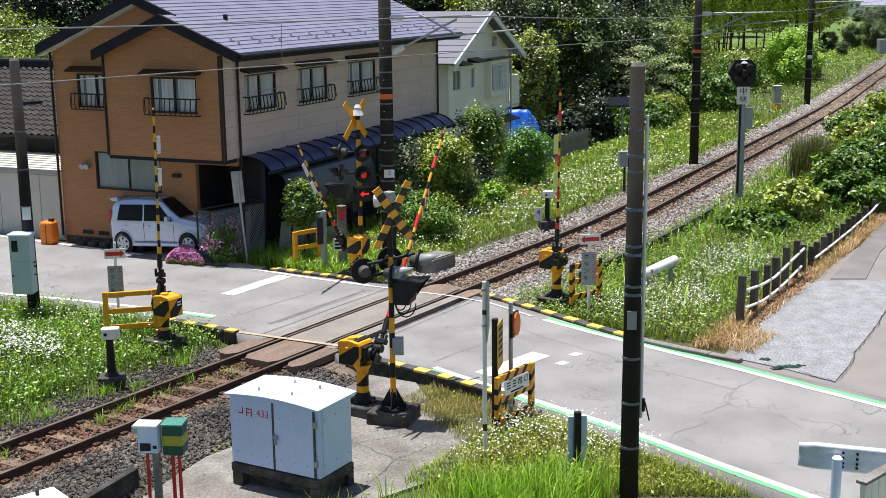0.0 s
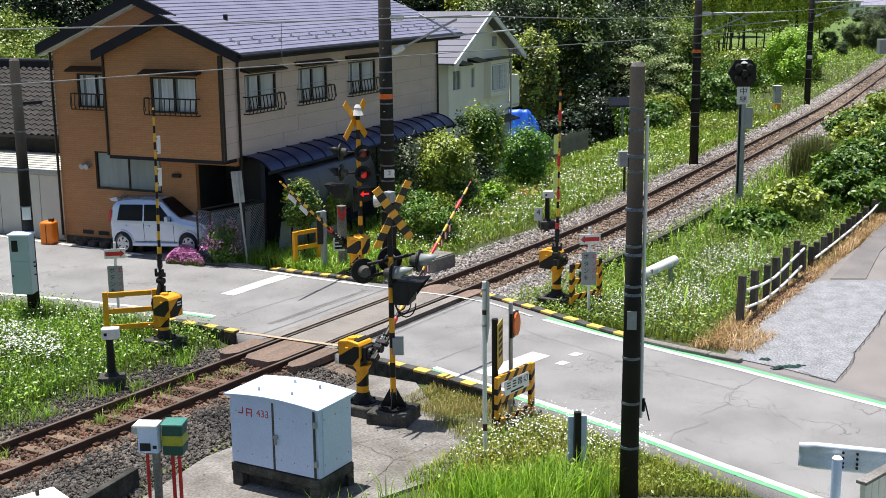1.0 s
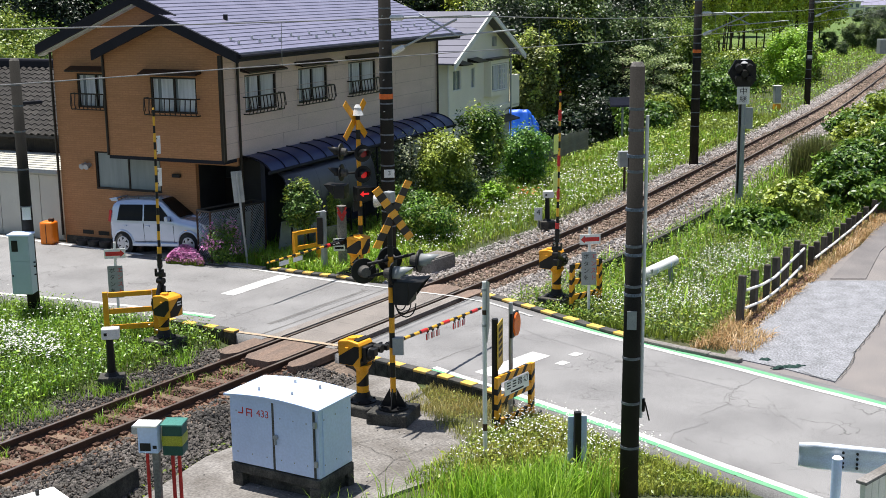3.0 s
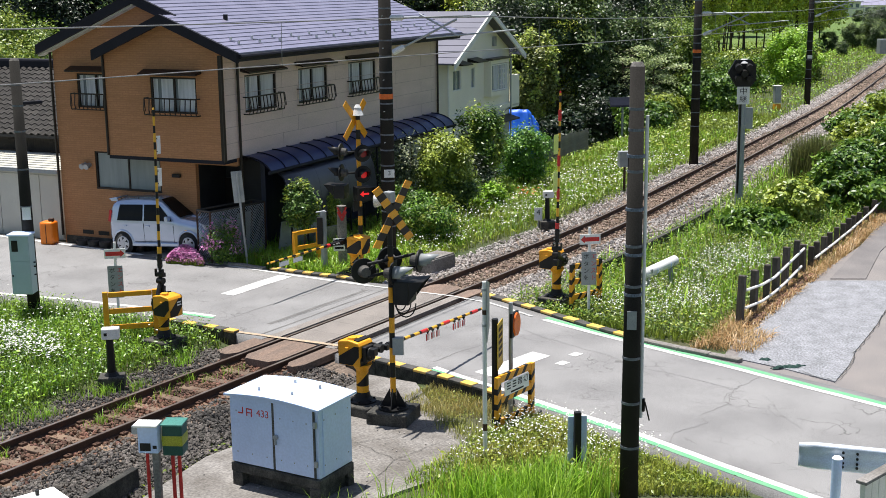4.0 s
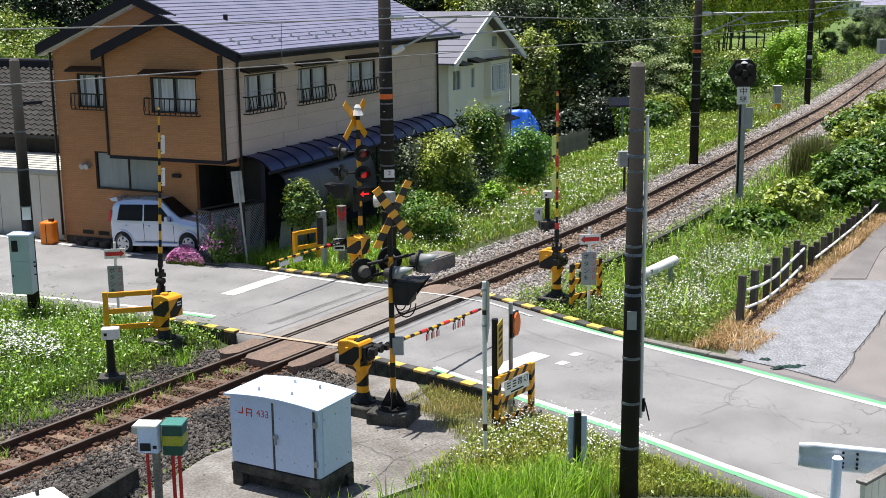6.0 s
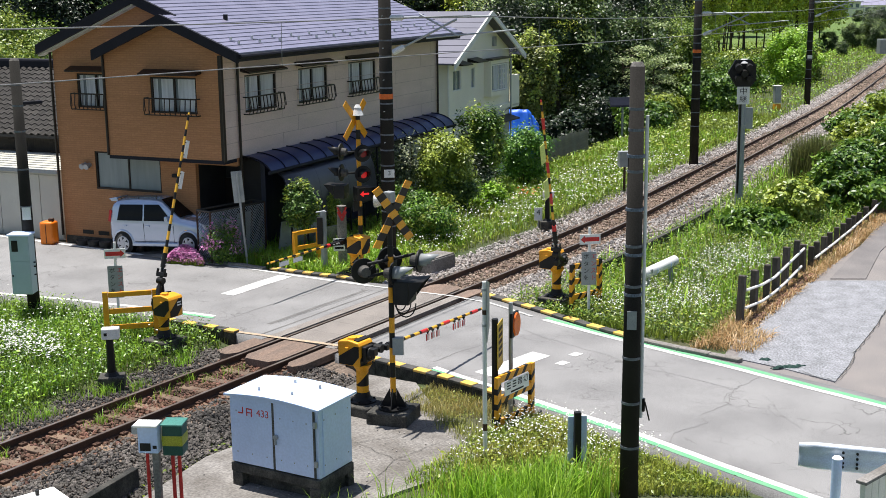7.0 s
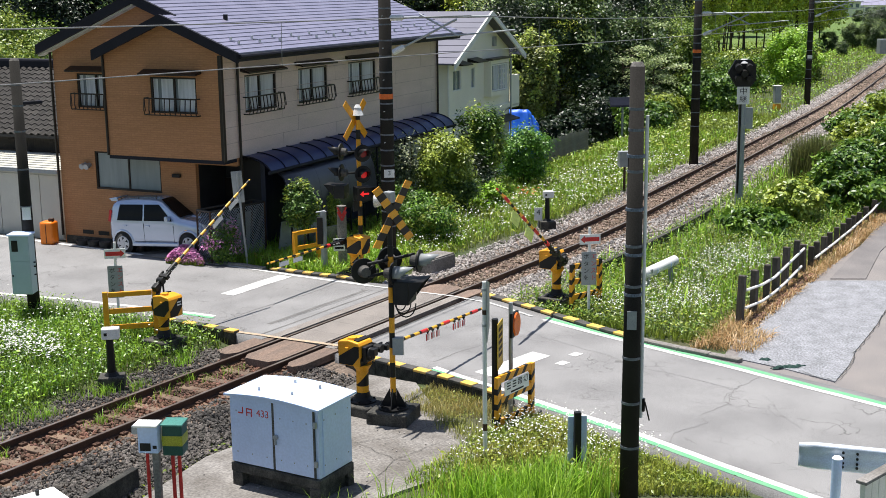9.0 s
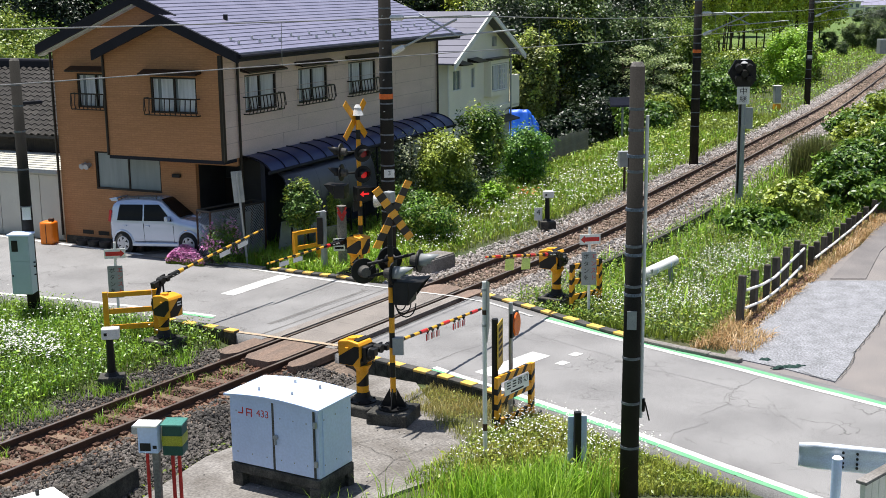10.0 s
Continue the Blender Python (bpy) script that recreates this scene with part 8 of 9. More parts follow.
def build_grass():
    meadow("grass", "bright green weedy grass beside the track", roots(20000, -15, -2.7, 1.7, 9.5, left_bank, clump=0.55), 0.36, 0.018, L_BANK)
    meadow("grass", "taller yellow-green weeds beside the track", roots(9000, -15, -2.7, 2.3, 9.5, left_bank, clump=1.0, seed=5), 0.42, 0.024, L_LONG, 0.95)
    meadow("grass", "green meadow grass beyond the track", roots(30000, 3.1, 50, 2.2, 9.5, lambda x, y: y - track_y(x) < 7.5, 1.5, 0.5), 0.32, 0.02, L_GRASS)
    meadow("grass", "tall fresh weeds beyond the track", roots(9000, 3.1, 40, 2.6, 9.5, lambda x, y: y - track_y(x) < 7.0, 1.4, 1.0, 8), 0.45, 0.022, L_LONG, 0.95)
    meadow("grass", "green grass between track and fence", roots(20000, 2.2, 45, -8.4, 0.5, lambda x, y: y - track_y(x) > -7.7 - 2 * step(14, 40, x), 1.5, 0.4), 0.27, 0.022, L_GRASS)
    meadow("grass", "tall weeds between track and fence", roots(3500, 4, 45, -9, 0.5, lambda x, y: y - track_y(x) > -7.4 - 2 * step(14, 40, x), 1.3, 1.0, 3), 0.6, 0.034, L_LONG, 0.95)
    meadow("grass", "long fresh green grass in the foreground", roots(2900, -10.2, -5.4, -9.5, -6.3, lambda x, y: (y < -7.2 or RNG.uniform() < 0.2) and x < -8.15 - 0.6 * (6.2 + y) + 0.4 * noise.noise((y * 1.3, 1, 1)), 1.0, 1.3, 3), 0.8, 0.02, L_LONG, 0.7)
    meadow("grass", "short yellowish mixed grass along the road edge", roots(11000, -7.6, -3.2, -14, -6.2, lambda x, y: x > -8.2 - 0.6 * (6.2 + y), 1.0, 0.35), 0.22, 0.016, leafy("yellowish_grass", (0.21, 0.32, 0.035), (0.40, 0.40, 0.08), 0.5))
    meadow("grass", "yellowish short grass by the kerb", roots(3400, -5.2, -3.2, -6.6, -3.9, lambda x, y: x > -4.55 - 0.28 * (y + 5), 1.0, 0.6), 0.17, 0.011, leafy("straw_green", (0.30, 0.30, 0.06), (0.45, 0.36, 0.14), 0.4))
    meadow("grass", "dry brown grass along the fence", roots(9500, 1.7, 20, -9.3, -6.9, lambda x, y: abs(y + 7.8 - 0.035 * (x - 3.9)) < 0.42 and x > 3.2 or (x < 3.4 and y < -7.4 and y > -8.8), 1.0), 0.26, 0.016, L_DRY, 1.6)
    meadow("grass", "grass far along the line", roots(45000, 45, 150, -14, 40, lambda x, y: abs(y - track_y(x)) < 30, 1.6, 0.2), 0.36, 0.024, L_GRASS)
    meadow("grass", "weeds in front of the house", roots(3500, 2.95, 6.5, 3.2, 7.6, lambda x, y: x > 2.95, 1.0, 0.5), 0.5, 0.03, L_LONG, 0.95)
    tufts = []
    for i in range(34):
        cx, cy = RNG.uniform(-13, -3.2), RNG.choice((0.95, 1.5, 1.8, 0.3)) + RNG.normal(0, 0.12)
        k = RNG.integers(20, 70)
        tufts.append(np.stack([cx + RNG.normal(0, 0.16, k), cy + RNG.normal(0, 0.08, k), np.full(k, -0.19)], 1))
    meadow("grass", "small green grass tufts growing in the ballast", np.concatenate(tufts), 0.24, 0.012, L_LONG, 0.9)
    weeds(24000, -15, -2.8, 1.9, 9.3, left_bank, 0.05, 0.5, L_BUSH, "mid-green leafy weeds beside the track", seed=7)
    weeds(5000, -15, -2.8, 1.9, 9.3, left_bank, 0.06, 0.42, L_LONG, "broad-leaved bright green weeds beside the track", seed=3)
    weeds(8000, 3.1, 45, 2.3, 9.5, lambda x, y: y - track_y(x) < 7.5, 0.09, 0.4, L_GRASS, "broad-leaved green weeds in the meadow", 1.4, 6)
    weeds(16000, 2.4, 24, -7.5, -1.5, lambda x, y: y - track_y(x) > -7.4, 0.05, 0.4, L_BUSH, "small-leaved green groundcover between track and fence", 1.4, 5)
    weeds(24000, 2.4, 45, -8.4, 0.5, lambda x, y: y - track_y(x) > -7.4 - 2 * step(14, 40, x), 0.055, 0.42, L_GRASS, "broad-leaved green weeds between track and fence", 1.4, 9)
    weeds(30000, 45, 150, -10, 36, lambda x, y: abs(y - track_y(x)) < 26, 0.05, 0.5, L_LONG, "broad-leaved weeds far along the line", 1.3, 1)
    weeds(500, -5.2, -3.3, -6.6, -3.9, lambda x, y: x > -4.6 - 0.28 * (y + 5), 0.03, 0.12, L_GRASS, "low yellow-green weeds by the kerb", 1.0, 4)
    k = RNG.uniform(0, 1, 1500)
    edge = np.stack([-4.3 - 1.4 * k + RNG.normal(0, 0.14, 1500), -4.6 - 2.1 * k + RNG.normal(0, 0.14, 1500), np.full(1500, -0.12)], 1)
    meadow("grass", "dry and green grass creeping over the pad's edge", edge, 0.17, 0.011, leafy("edge_grass", (0.26, 0.30, 0.06), (0.38, 0.32, 0.12), 0.5), 0.9)
    weeds(160, -9.6, -7.6, -6.4, -5.6, None, 0.03, 0.1, L_LIGHT, "sparse weeds on the concrete pad", 1.0, 8)
    weeds(500, -10.0, -5.0, -3.2, -2.4, None, 0.05, 0.14, L_GRASS, "sparse weeds at the ballast edge", 1.0, 8)
    weeds(260, -13, -4, 1.45, 1.85, None, 0.05, 0.14, L_GRASS, "sparse weeds in the ballast", 1.0, 8)
    weeds(2500, -7.4, -3.4, -12.5, -6.3, lambda x, y: x > -8.2 - 0.6 * (6.2 + y), 0.05, 0.28, L_GRASS, "small-leaved weeds along the road edge", 1.0, 2)
    flowers("daisies", "clusters of small white daisies in grass", roots(1700, -9, -3.2, 2.6, 9, lambda x, y: left_bank(x, y) and (math.hypot((x + 6.1) / 0.9, (y - 5.0) / 1.5) < 1 + 0.9 * noise.noise((x * 0.9, y * 0.9, 6)) or RNG.uniform() < 0.06), clump=1.5, seed=2), 0.3, 0.62, 0.022, L_PETAL)
    flowers("daisies", "white daisies scattered over the meadow", roots(2400, 6, 30, 2.4, 8, lambda x, y: 1.6 < y - track_y(x) < 4.8, 1.1, 1.7, 4), 0.25, 0.55, 0.023, L_PETAL)
    flowers("daisies", "white daisies between track and fence", roots(2700, 2.6, 13, -7.3, -3.6, lambda x, y: math.hypot((x - 9.6) / 1.9, (y + 5.5) / 0.9) < 1 + 0.5 * noise.noise((x, y, 1)) or math.hypot((x - 4.6) / 2.0, (y + 5.6) / 1.3) < 1 + 0.5 * noise.noise((x, y, 3)) or RNG.uniform() < 0.08, 1.0, 1.4, 7), 0.25, 0.5, 0.017, L_PETAL)
    flowers("daisies", "white daisies in the foreground weeds", roots(1100, -7.4, -4.2, -9.4, -6.5, lambda x, y: x > -7.0 - 0.6 * (6.2 + y), 1.0, 0.9, 1), 0.2, 0.6, 0.015, L_PETAL)
    flowers("daisies", "orange flowers beside a bush", roots(30, 15.1, 16.2, 3.9, 4.5), 0.35, 0.75, 0.036, L_ORANGE)


def crown_points(n, rx, ry, rz, clumps, spread, hollow=0.55):
    c = RNG.normal(0, 1, (clumps, 3))
    c /= np.linalg.norm(c, axis=1)[:, None]
    c *= RNG.uniform(hollow, 1.0, clumps)[:, None]
    k = RNG.integers(0, clumps, n)
    p = c[k] + RNG.normal(0, spread, (n, 3))
    out = p / (np.linalg.norm(p, axis=1)[:, None] + 1e-6)
    return p * (rx, ry, rz), out


def plant(name, cat, m, label, rx, ry, rz, zc, n, size, material, trunk=0.0, clumps=26, spread=0.2, second=None, group="", stems=4, tips=0):
    """A tree or bush: trunk and limbs, and a crown of single leaves in clumps."""
    if not trunk:
        n, size, spread = int(n * 2.3), size * 0.8, spread * 0.8
    P = thing(name, m, label, cat, group)
    bm = bmesh.new()
    if trunk:
        rod(bm, (0, 0, -0.3), (0.1, 0.05, zc * 0.75), trunk, trunk * 0.55, 9)
        for i in range(6):
            a = i * 2.4
            z = zc * (0.45 + 0.08 * i)
            rod(bm, (0.05, 0.02, z), (math.cos(a) * rx * 0.7, math.sin(a) * ry * 0.7, z + rz * 0.5), trunk * 0.4, trunk * 0.12, 6)
    else:
        for i in range(stems):
            a = i * 2 * math.pi / stems
            rod(bm, (0.05 * math.cos(a), 0.05 * math.sin(a), -0.15), (math.cos(a) * rx * 0.55, math.sin(a) * ry * 0.55, zc + rz * 0.3), 0.025, 0.01, 5)
    part("trunk" if trunk else "stems", bm, M_BARK, P)
    pts, out = crown_points(n, rx, ry, rz, clumps, spread)
    pts[:, 2] += zc
    keep = pts[:, 2] > 0.02
    me = leaf_mesh("crown", pts[keep], size, material, out=out[keep])
    o = new("crown", me)
    o.parent = P
    tagged(o, "leafy crown of many small leaves")
    # outer leaves in a second colour; with tips set, they paint sunlit patches
    if second:
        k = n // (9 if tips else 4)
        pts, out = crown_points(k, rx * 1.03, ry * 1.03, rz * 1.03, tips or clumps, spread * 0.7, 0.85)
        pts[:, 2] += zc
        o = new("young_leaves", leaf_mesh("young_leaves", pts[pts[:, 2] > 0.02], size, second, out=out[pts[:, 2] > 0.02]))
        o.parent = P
        tagged(o, "outer leaves in a second colour, painted sunlit on wood trees")
    return P


def build_bushes():
    g = "garden bushes"

    def at(x, y):
        return pose(x, y, land(x, y), 0, 0, RNG.uniform(0, 360))
    plant("bush", "bush", at(12.9, 5.95), "yellow-green rounded garden bush", 0.95, 0.95, 1.05, 1.75, 4200, 0.10, L_LIGHT, second=L_GRASS, group=g, clumps=40)
    plant("bush", "bush", at(11.6, 7.0), "loose grey-green garden bush with open twigs", 0.95, 0.9, 1.05, 1.7, 1700, 0.09, leafy("grey_leaf", (0.15, 0.19, 0.09), (0.25, 0.28, 0.16), 0.6), group=g, spread=0.28)
    plant("bush", "bush", at(17.0, 6.9), "tall dark green garden bush with pale tips", 0.9, 0.85, 1.3, 2.0, 4600, 0.10, L_BUSH, second=L_LIGHT, group=g, clumps=34)
    plant("bush", "bush", at(19.7, 6.5), "dense bright green garden bush", 1.05, 1.0, 1.05, 1.3, 5000, 0.09, leafy("fresh_leaf", (0.085, 0.22, 0.02), (0.13, 0.29, 0.03), 0.5), group=g, clumps=60)
    plant("bush", "bush", at(8.96, 4.03), "low dense green bush beside the meadow", 1.05, 1.0, 0.72, 0.7, 4600, 0.08, leafy("glossy_leaf", (0.07, 0.18, 0.014), (0.13, 0.27, 0.025), 0.6), second=L_GRASS, group=g, clumps=50)
    plant("bush", "bush", at(13.09, 5.73), "low olive green bush", 0.95, 0.9, 0.75, 0.8, 3000, 0.08, leafy("olive_leaf", (0.06, 0.12, 0.018), (0.11, 0.17, 0.03), 0.6), group=g)
    plant("bush", "bush", at(15.6, 6.2), "dark brownish shaded shrub", 0.9, 0.8, 0.8, 0.8, 2400, 0.08, L_SHADE, second=L_BUSH, group=g)
    plant("bush", "bush", at(8.73, 4.96), "dark green shaded bush beside the pole", 0.75, 0.75, 0.85, 0.85, 3000, 0.08, L_BUSH, group=g, clumps=40)
    plant("bush", "bush", at(14.6, 5.0), "small weedy shrub in the meadow", 0.7, 0.6, 0.45, 0.4, 900, 0.09, L_LONG, group=g)
    plant("bush", "bush", at(7.07, 6.37), "light yellow-green shrub behind the gate", 0.32, 0.32, 0.75, 0.95, 1200, 0.07, L_LIGHT, second=L_GRASS, group=g)
    plant("topiary_tree", "tree", at(4.2, 5.2), "small clipped oval tree in a garden", 0.5, 0.5, 0.68, 1.75, 3200, 0.065, leafy("clipped_leaf", (0.085, 0.17, 0.03), (0.12, 0.21, 0.045), 0.35), trunk=0.035, clumps=90, spread=0.13, second=L_GRASS)
    plant("flower_bush", "bush", at(2.85, 7.0), "straggly shrub with pink flowers by the fence", 0.5, 0.5, 0.65, 0.7, 800, 0.07, L_BUSH, second=L_PINK, spread=0.26)
    P = thing("flower_patch", pose(2.36, 8.0, 0.0, 0, 0, -8), "low mat of pink moss phlox by the road", "flowers")
    k = 4200
    a, rr = RNG.uniform(0, 6.28, k), np.sqrt(RNG.uniform(0, 1, k))
    edge = 1 + 0.22 * np.sin(3 * a) + 0.14 * np.sin(7 * a + 1)
    q = np.stack([rr * edge * 0.36 * np.cos(a), rr * edge * 0.62 * np.sin(a), 0.36 * (1 - rr ** 2) + RNG.uniform(0.05, 0.14, k)], 1)
    o = petals("blossom", q, 0.034, L_PINK)
    o.parent = P
    o2 = blades("leaves", q * (1, 1, 0), np.full(k, 0.2), np.full(k, 0.02), L_GRASS)
    o2.parent = P
    # weeds and shrubs on the far side of the fence and along the line
    h = "wild shrubs along the line"
    for x, y, r, z, n, m, l in ((17.3, -4.9, 0.9, 1.0, 2600, L_LIGHT, "yellow-green wild shrub by the fence"), (14.5, -4.6, 1.1, 0.6, 2200, L_BUSH, "low green wild shrub"), (20, -6.3, 1.1, 0.9, 2400, L_BUSH, "green wild shrub behind the fence"), (24.5, -5.2, 1.7, 1.3, 3600, L_BUSH, "dense green wild shrub"), (27.5, -7.0, 2.0, 1.7, 3600, L_BUSH, "dense green wild shrub"), (29.5, -4.6, 1.8, 1.5, 3600, L_GRASS, "bright green leafy wild shrub"), (33.5, -3.4, 1.9, 1.5, 3600, L_BUSH, "dense green wild shrub"), (38, -3.4, 2.1, 1.7, 3600, L_GRASS, "bright green leafy wild shrub"), (43, -2.6, 2.0, 1.5, 3200, L_BUSH, "dense green wild shrub"), (35.0, -8.0, 2.6, 2.2, 4200, L_BUSH, "dense green wild shrub"), (42.5, -7.4, 2.6, 2.0, 3800, L_GRASS, "bright green leafy wild shrub"), (22.0, -9.5, 1.7, 1.5, 2600, L_BUSH, "green wild shrub behind the path")):
        plant("shrub", "bush", at(x, y), l, r, r, z * 0.8, z * 0.7, n, 0.10 + 0.003 * x, m, group=h, clumps=40, spread=0.16)
    p = np.stack([26.8 + RNG.normal(0, 0.35, 1500), -2.75 + RNG.normal(0, 0.35, 1500), np.full(1500, -0.2)], 1)
    tagged(blades("reed_clump", p, RNG.uniform(1.0, 2.2, 1500), np.full(1500, 0.035), leafy("reed_leaf", (0.13, 0.15, 0.05), (0.18, 0.19, 0.07), 0.4), 0.55), "tall grey-green reed tussock by the ballast", "grass")
    for x, y, r, z, m in ((40, 10.5, 1.6, 1.4, L_BUSH), (46, 12, 1.8, 1.5, L_GRASS), (51, 10, 1.8, 1.6, L_BUSH), (56, 13, 2.2, 2.0, L_BUSH), (50, 16, 2.4, 2.2, L_SHADE), (60, 16, 2.5, 2.0, L_GRASS), (36, 13.0, 1.6, 1.6, L_SHADE), (65, 14, 2.4, 2.2, L_BUSH), (72, 17, 2.8, 2.5, L_GRASS), (66, 21, 2.8, 2.4, L_BUSH), (80, 18.5, 2.8, 2.4, L_GRASS), (44, 14.5, 2.0, 2.3, L_SHADE), (73, 12.6, 1.7, 2.6, L_LONG), (77, 13.2, 2.0, 3.0, L_LONG), (79, 12.8, 1.3, 2.2, L_GRASS), (84, 15, 2.0, 2.4, L_BUSH)):
        plant("shrub", "bush", at(x, y), "wild green undergrowth beside the line", r, r, z * 0.8, z * 0.65, 2600, 0.2, m, group=h, clumps=40, spread=0.17)


def build_woods():
    # leaf colours paint the wood's shaded depth and the sunlit patches on it
    dark = plant("tree", "tree", pose(52, 26, -0.4), "tall broadleaf tree, woodland shade and lit tips put in leaf colours", 4.2, 4.0, 5.0, 6.6, 26000, 0.16, L_SHADE, 0.22, 60, 0.15, leafy("lit_wood_leaf", (0.10, 0.18, 0.03), (0.20, 0.28, 0.08), 0.7), "trees of the woods", tips=24)
    # sun and shade are coloured in: shaded leaves within, a few lit tips outside
    mid = plant("tree", "tree", pose(47, 19, -0.4), "spreading green tree at the wood's edge", 3.2, 3.0, 3.2, 4.6, 16000, 0.17, leafy("shade_leaf", (0.03, 0.065, 0.014), (0.06, 0.11, 0.024), 0.6), 0.16, 30, 0.16, leafy("lit_tip_leaf", (0.20, 0.30, 0.07), (0.30, 0.38, 0.14), 0.5), "trees of the woods", tips=14)
    low = plant("tree", "tree", pose(40.5, 17.2, -0.9), "slim pale-leaved tree with drooping sprays", 1.5, 1.4, 2.4, 3.6, 7000, 0.14, leafy("drooping_leaf", (0.20, 0.22, 0.05), (0.14, 0.18, 0.04), 0.5), 0.08, 46, 0.13, L_LIGHT, "trees of the woods")
    L_SUNNY = leafy("sunny_leaf", (0.17, 0.27, 0.03), (0.09, 0.17, 0.018), 0.6)
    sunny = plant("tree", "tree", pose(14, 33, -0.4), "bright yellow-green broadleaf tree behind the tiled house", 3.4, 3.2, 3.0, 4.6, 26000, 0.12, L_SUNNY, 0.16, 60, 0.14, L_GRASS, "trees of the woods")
    bam = plant("bamboo", "tree", pose(89, 43, 0), "tall yellow-green bamboo clump", 3.0, 3.0, 5.2, 8.0, 15000, 0.24, L_BAMBOO, 0.1, 60, 0.12, L_BAMBOO, "bamboo stand")
    # trees with pale leaves in level sprays before the dark wood
    L_SPRAY = leafy("pale_spray_leaf", (0.30, 0.40, 0.16), (0.42, 0.48, 0.26), 0.5)
    for x, y, zt, r0, n, lean in ((49.3, 18.3, 4.4, 1.4, 9, 0.3), (50.4, 16.0, 4.9, 1.6, 16, -0.2), (51.6, 14.6, 4.2, 1.5, 14, 0.3), (48.4, 19.6, 2.6, 1.0, 6, 0.2), (55.0, 17.0, 6.6, 1.8, 12, 0.1)):
        T = thing("tree", pose(x, y, land(x, y) - 0.2), "slim tree with pale leaves in level sprays", "tree", "trees of the woods")
        bm = bmesh.new()
        rod(bm, (0, 0, -0.2), (lean, 0.1, zt), 0.09, 0.04, 8)
        pts = []
        for i in range(n):
            a, z = i * 2.4, zt * (0.4 + 0.68 * i / n)
            rr = r0 * RNG.uniform(0.5, 1.1)
            c = Vector((lean * z / zt + rr * math.cos(a), rr * math.sin(a), z + 0.25))
            rod(bm, (lean * z / zt, 0.1, z), c, 0.03, 0.012, 5)
            k = 230
            d = RNG.normal(0, 1, (k, 3)) * (0.42, 0.42, 0.07)
            d[:, 2] -= 0.18 * (d[:, 0] ** 2 + d[:, 1] ** 2)
            pts.append(d + np.array(c))
        part("trunk", bm, M_BARK, T)
        o = new("crown", leaf_mesh("crown", np.concatenate(pts), 0.12, L_SPRAY, 1.2))
        o.parent = T
        tagged(o, "level sprays of pale leaves")
    rng = random.Random(5)
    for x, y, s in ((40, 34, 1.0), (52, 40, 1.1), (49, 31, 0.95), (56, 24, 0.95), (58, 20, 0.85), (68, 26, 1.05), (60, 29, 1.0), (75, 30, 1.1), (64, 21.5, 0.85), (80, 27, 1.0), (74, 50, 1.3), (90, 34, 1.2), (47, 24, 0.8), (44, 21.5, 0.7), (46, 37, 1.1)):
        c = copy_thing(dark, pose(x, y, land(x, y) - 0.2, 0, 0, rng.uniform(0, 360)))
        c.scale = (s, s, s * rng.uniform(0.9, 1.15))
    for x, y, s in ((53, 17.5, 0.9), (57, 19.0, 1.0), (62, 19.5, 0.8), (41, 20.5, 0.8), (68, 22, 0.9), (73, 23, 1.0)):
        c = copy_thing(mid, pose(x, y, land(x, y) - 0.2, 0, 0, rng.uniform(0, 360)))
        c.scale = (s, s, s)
    for x, y, s in ((150, 52, 1.0), (158, 47, 0.9), (166, 56, 1.0), (146, 60, 1.1), (176, 50, 0.9), (140, 45, 0.7)):
        c = copy_thing(dark, pose(x, y, land(x, y) - 0.2, 0, 0, rng.uniform(0, 360)))
        c.scale = (s, s, s)
    for x, y, s in ((50, 22.5, 0.72), (54, 21.5, 0.7), (47.5, 25.5, 0.75), (58, 23, 0.72)):
        c = copy_thing(bam, pose(x, y, land(x, y) - 0.2, 0, 0, rng.uniform(0, 360)))
        c.scale = (s, s, s)
    for x, y, s in ((57, 15.8, 0.85), (62, 17.5, 0.9)):
        c = copy_thing(sunny, pose(x, y, land(x, y) - 0.2, 0, 0, rng.uniform(0, 360)))
        c.scale = (s, s, s)
    # behind the tiled house
    for x, y, s, k in ((10.5, 27.5, 0.8, sunny), (17, 31, 0.85, sunny), (21, 34, 0.9, dark), (27, 37, 1.1, dark), (34, 41, 1.2, dark), (26, 48, 1.3, mid), (8, 33, 0.9, sunny), (36, 50, 1.4, dark), (3, 34, 0.9, mid)):
        c = copy_thing(k, pose(x, y, -0.4, 0, 0, rng.uniform(0, 360)))
        c.scale = (s, s, s)
    for x, y in ((100, 34), (104, 31), (118, 33), (128, 35), (121, 31), (134, 33), (125, 29.5), (140, 31), (131, 26.5), (62, 35), (70, 37), (66, 41), (60, 40), (84, 38), (108, 36), (114, 38)):
        s = rng.uniform(0.8, 1.15)
        c = copy_thing(bam, pose(x, y, land(x, y), 0, 0, rng.uniform(0, 360)))
        c.scale = (s, s, s)
    for x, y, s in ((129.3, 25, 0.34), (123, 20.5, 0.4), (122, 18, 0.42), (127, 19, 0.46), (126, 15.5, 0.42), (111.5, 18.6, 0.22), (190, 60, 1.4), (170, 62, 1.4)):
        c = copy_thing(mid, pose(x, y, land(x, y) - 0.2, 0, 0, rng.uniform(0, 360)))
        c.scale = (s, s, s)
    # scattered scrub before the distant houses
    for i in range(26):
        x = 165 + rng.uniform(0, 90)
        y = 30 + (x - 165) * 0.25 + rng.uniform(-12, 14)
        c = copy_thing(mid if i % 3 else dark, pose(x, y, land(x, y) - 0.2, 0, 0, rng.uniform(0, 360)))
        s = rng.uniform(0.22, 0.36)
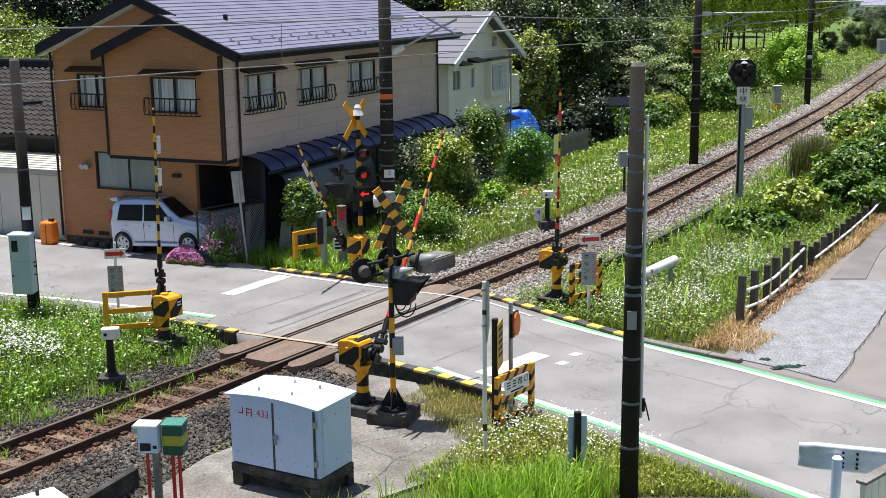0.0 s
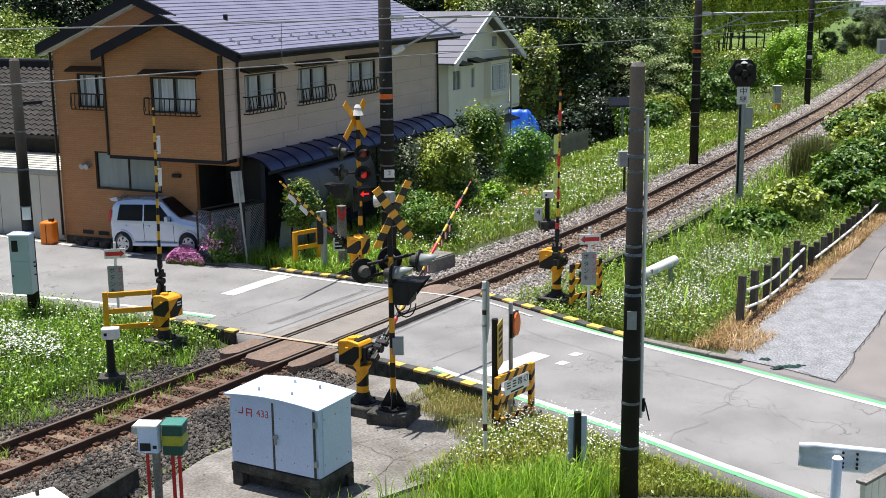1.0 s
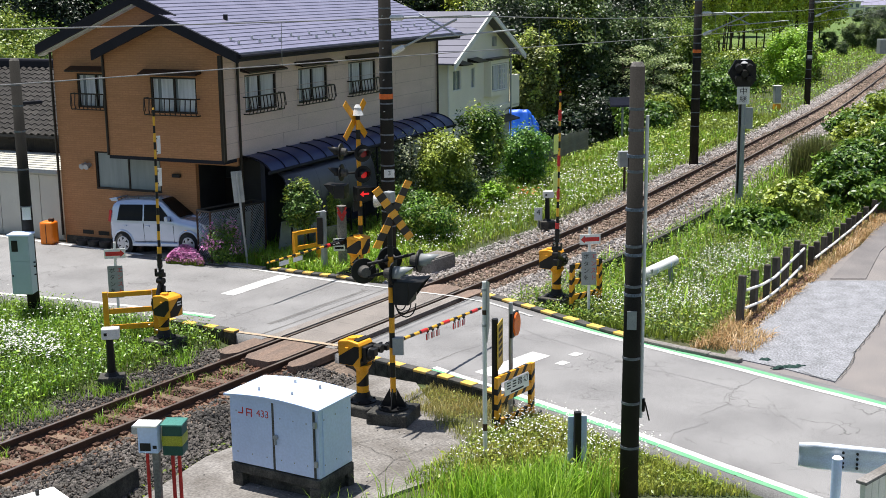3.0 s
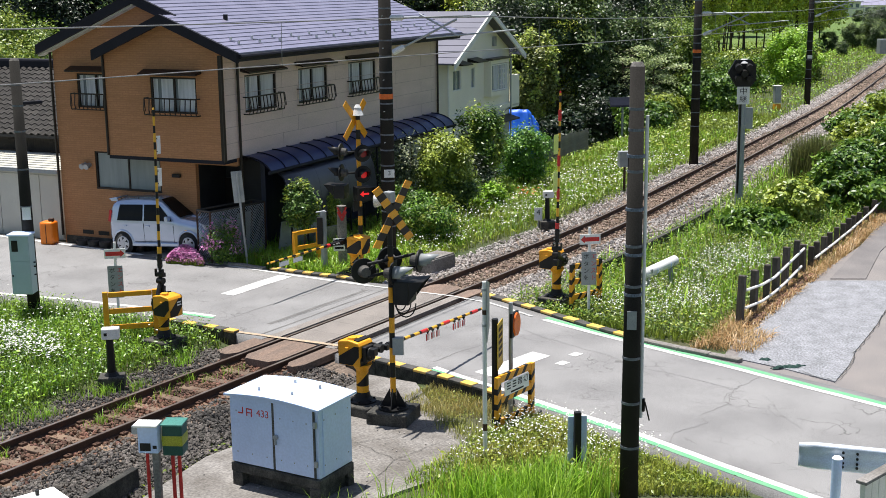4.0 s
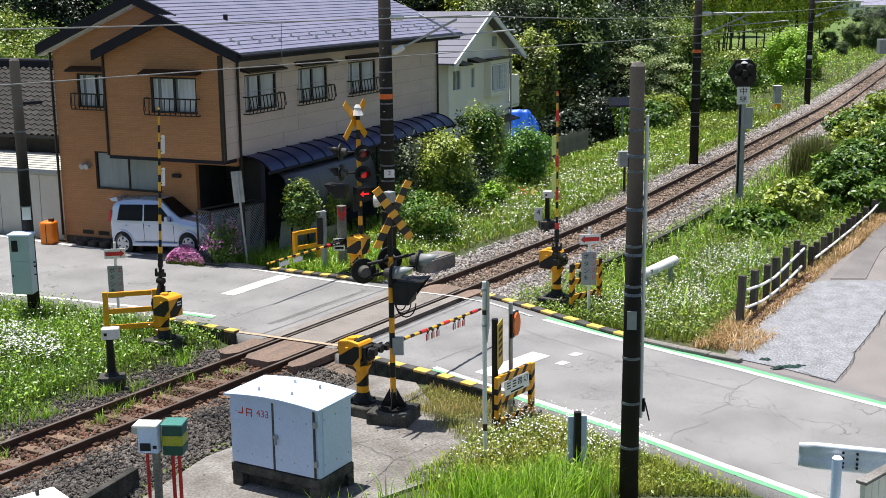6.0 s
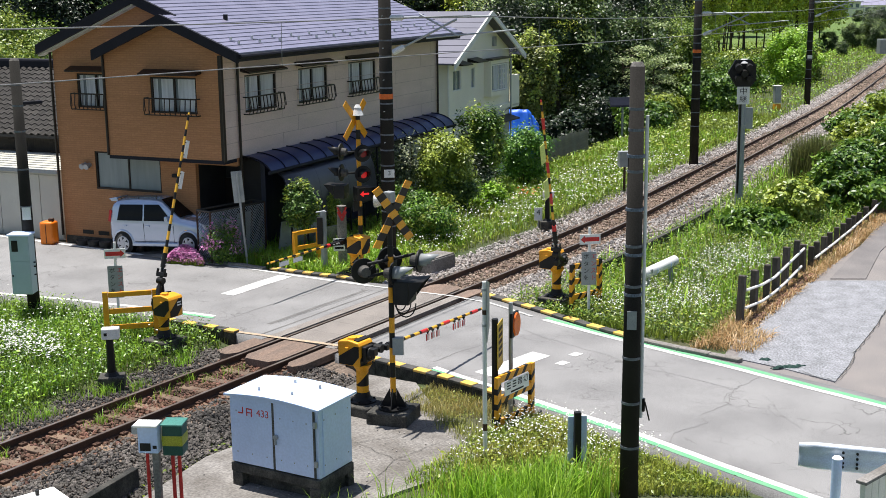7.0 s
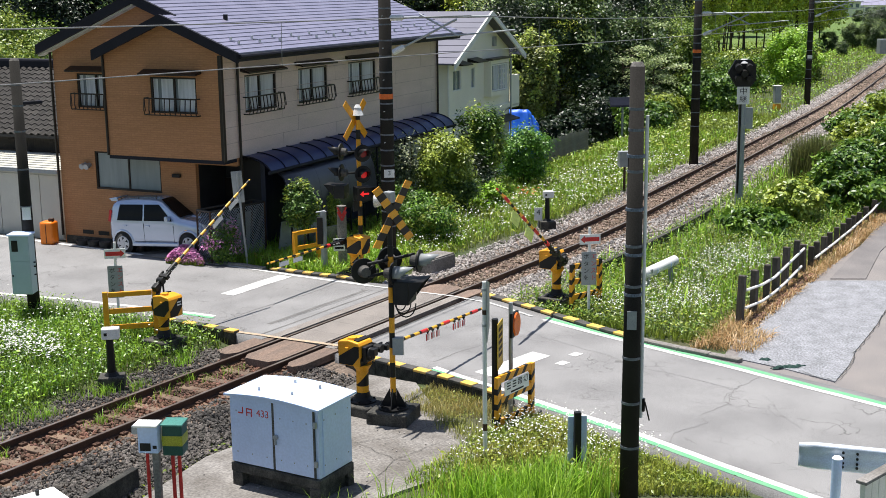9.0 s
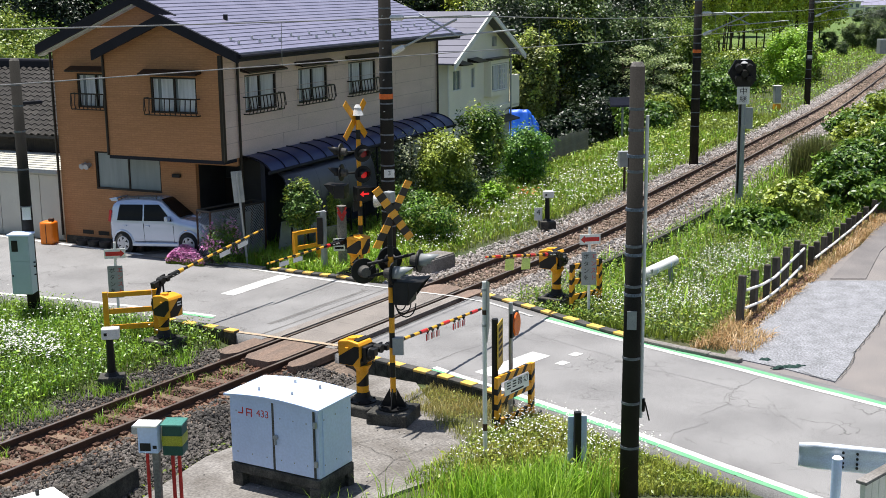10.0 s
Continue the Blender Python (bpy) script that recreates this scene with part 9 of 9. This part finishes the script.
        c.scale = (s * 1.4, s * 1.4, s)
    # bamboo stems
    for i in range(34):
        x, y = 100 + rng.uniform(0, 30), 33 + rng.uniform(-2, 5)
        b = thing("bamboo_plant", pose(x, y, land(x, y), rng.uniform(-4, 4), rng.uniform(-4, 4), 0), "slim pale bamboo stem in a grove", "bamboo", "bamboo stems")
        part("cane", one_rod((0, 0, 0), (0, 0, 8), 0.09, 0.04, 6), M_BARK, b)


def build_field():
    """Open green fields beyond the wood, a sheet close over the ground."""
    M_FIELD = mat("field_grass", (0.085, 0.15, 0.028), (0.13, 0.19, 0.04), 0.12, 0.95, bump=0.4, bscale=3, fine=0.3)
    xs, ys = np.arange(96, 330, 6.0), np.arange(-30, 120, 5.0)
    v = [(x, y, land(x, y) + 0.06) for x in xs for y in ys]
    k = len(ys)
    f = []
    for i in range(len(xs) - 1):
        for j in range(k - 1):
            if abs(ys[j] + 2.5 - track_y(xs[i] + 3)) > 7:
                f.append((i * k + j, (i + 1) * k + j, (i + 1) * k + j + 1, i * k + j + 1))
    tagged(smooth(pydata("field", v, f, M_FIELD)), "open bright green field beyond the wood", "field", kind="structure")


def build_distance():
    M_HILL = mat("far_hill", (0.06, 0.13, 0.16), (0.05, 0.11, 0.14), 0.004, 0.95, fine=0.2, bscale=0.05)
    v, f = [], []
    n = 70
    for i in range(n + 1):
        a = radians(-10 + 110 * i / n)
        for j, (d, h) in enumerate(((900, 0), (1200, 45), (1600, 75), (2100, 60))):
            k = 0.7 + 0.5 * noise.noise((i * 0.23, j * 0.6, 3)) + 0.2 * noise.noise((i * 0.9, j, 8))
            v.append((d * math.cos(a), d * math.sin(a), h * k + 2))
    for i in range(n):
        for j in range(3):
            f.append((i * 4 + j, i * 4 + j + 1, (i + 1) * 4 + j + 1, (i + 1) * 4 + j))
    tagged(smooth(pydata("backdrop", v, f, M_HILL)), "blue-green wooded hills in the distance", "hills", kind="structure")
    rng = random.Random(3)
    for x, y, c in ((277, 118, M_STUCCO), (322, 128, M_WROOF), (300, 104, M_STUCCO), (347, 113, M_STUCCO), (330, 92, M_STUCCO), (350, 165, M_WROOF), (260, 95, M_STUCCO), (300, 72, M_STUCCO), (291, 60, M_WROOF), (278, 50, M_STUCCO), (330, 76, M_STUCCO), (318, 58, M_STUCCO), (232, 44, M_STUCCO), (243, 36, M_SHED), (250, 52, M_STUCCO), (262, 42, M_STUCCO), (272, 62, M_SHED), (240, 60, M_STUCCO), (258, 68, M_STUCCO), (290, 48, M_STUCCO)):
        Hh = thing("house", pose(x, y, land(x, y), 0, 0, rng.uniform(-20, 20)), "distant pale house with a gabled roof", "house", "distant houses")
        Hh.scale = (0.65, 0.65, 0.65) if x < 275 else (1, 1, 1)
        part("wall", one_box((0, 0, 2.5), (9, 7, 5)), c, Hh)
        bm = bmesh.new()
        prism(bm, [(-5.2, 4.8), (5.2, 4.8), (0, 7.4)], -4.2, 4.2, "xz")
        part("roof", bm, rng.choice((M_ROOF, M_PINKROOF, M_SHED)), Hh)
        for k in (-2.2, 0, 2.2):
            part("window", one_box((-4.51, k, 3.6), (0.04, 1.2, 1.2)), M_GLASS, Hh)


scatter_stones()
build_grass()
build_bushes()
build_woods()
build_field()
build_distance()


# ---- what moves ----
def motions():
    for arm, (px, py, pz), rz, angles, strips in ARMS:
        walk(arm, [(t, pose(px, py, pz, 0, -a, rz)) for t, a in angles])
        for st, h0 in strips:
            walk(st, [(t, pose(h0, 0, 0, 0, a if a < 88 else 88, 0)) for t, a in angles])


motions()
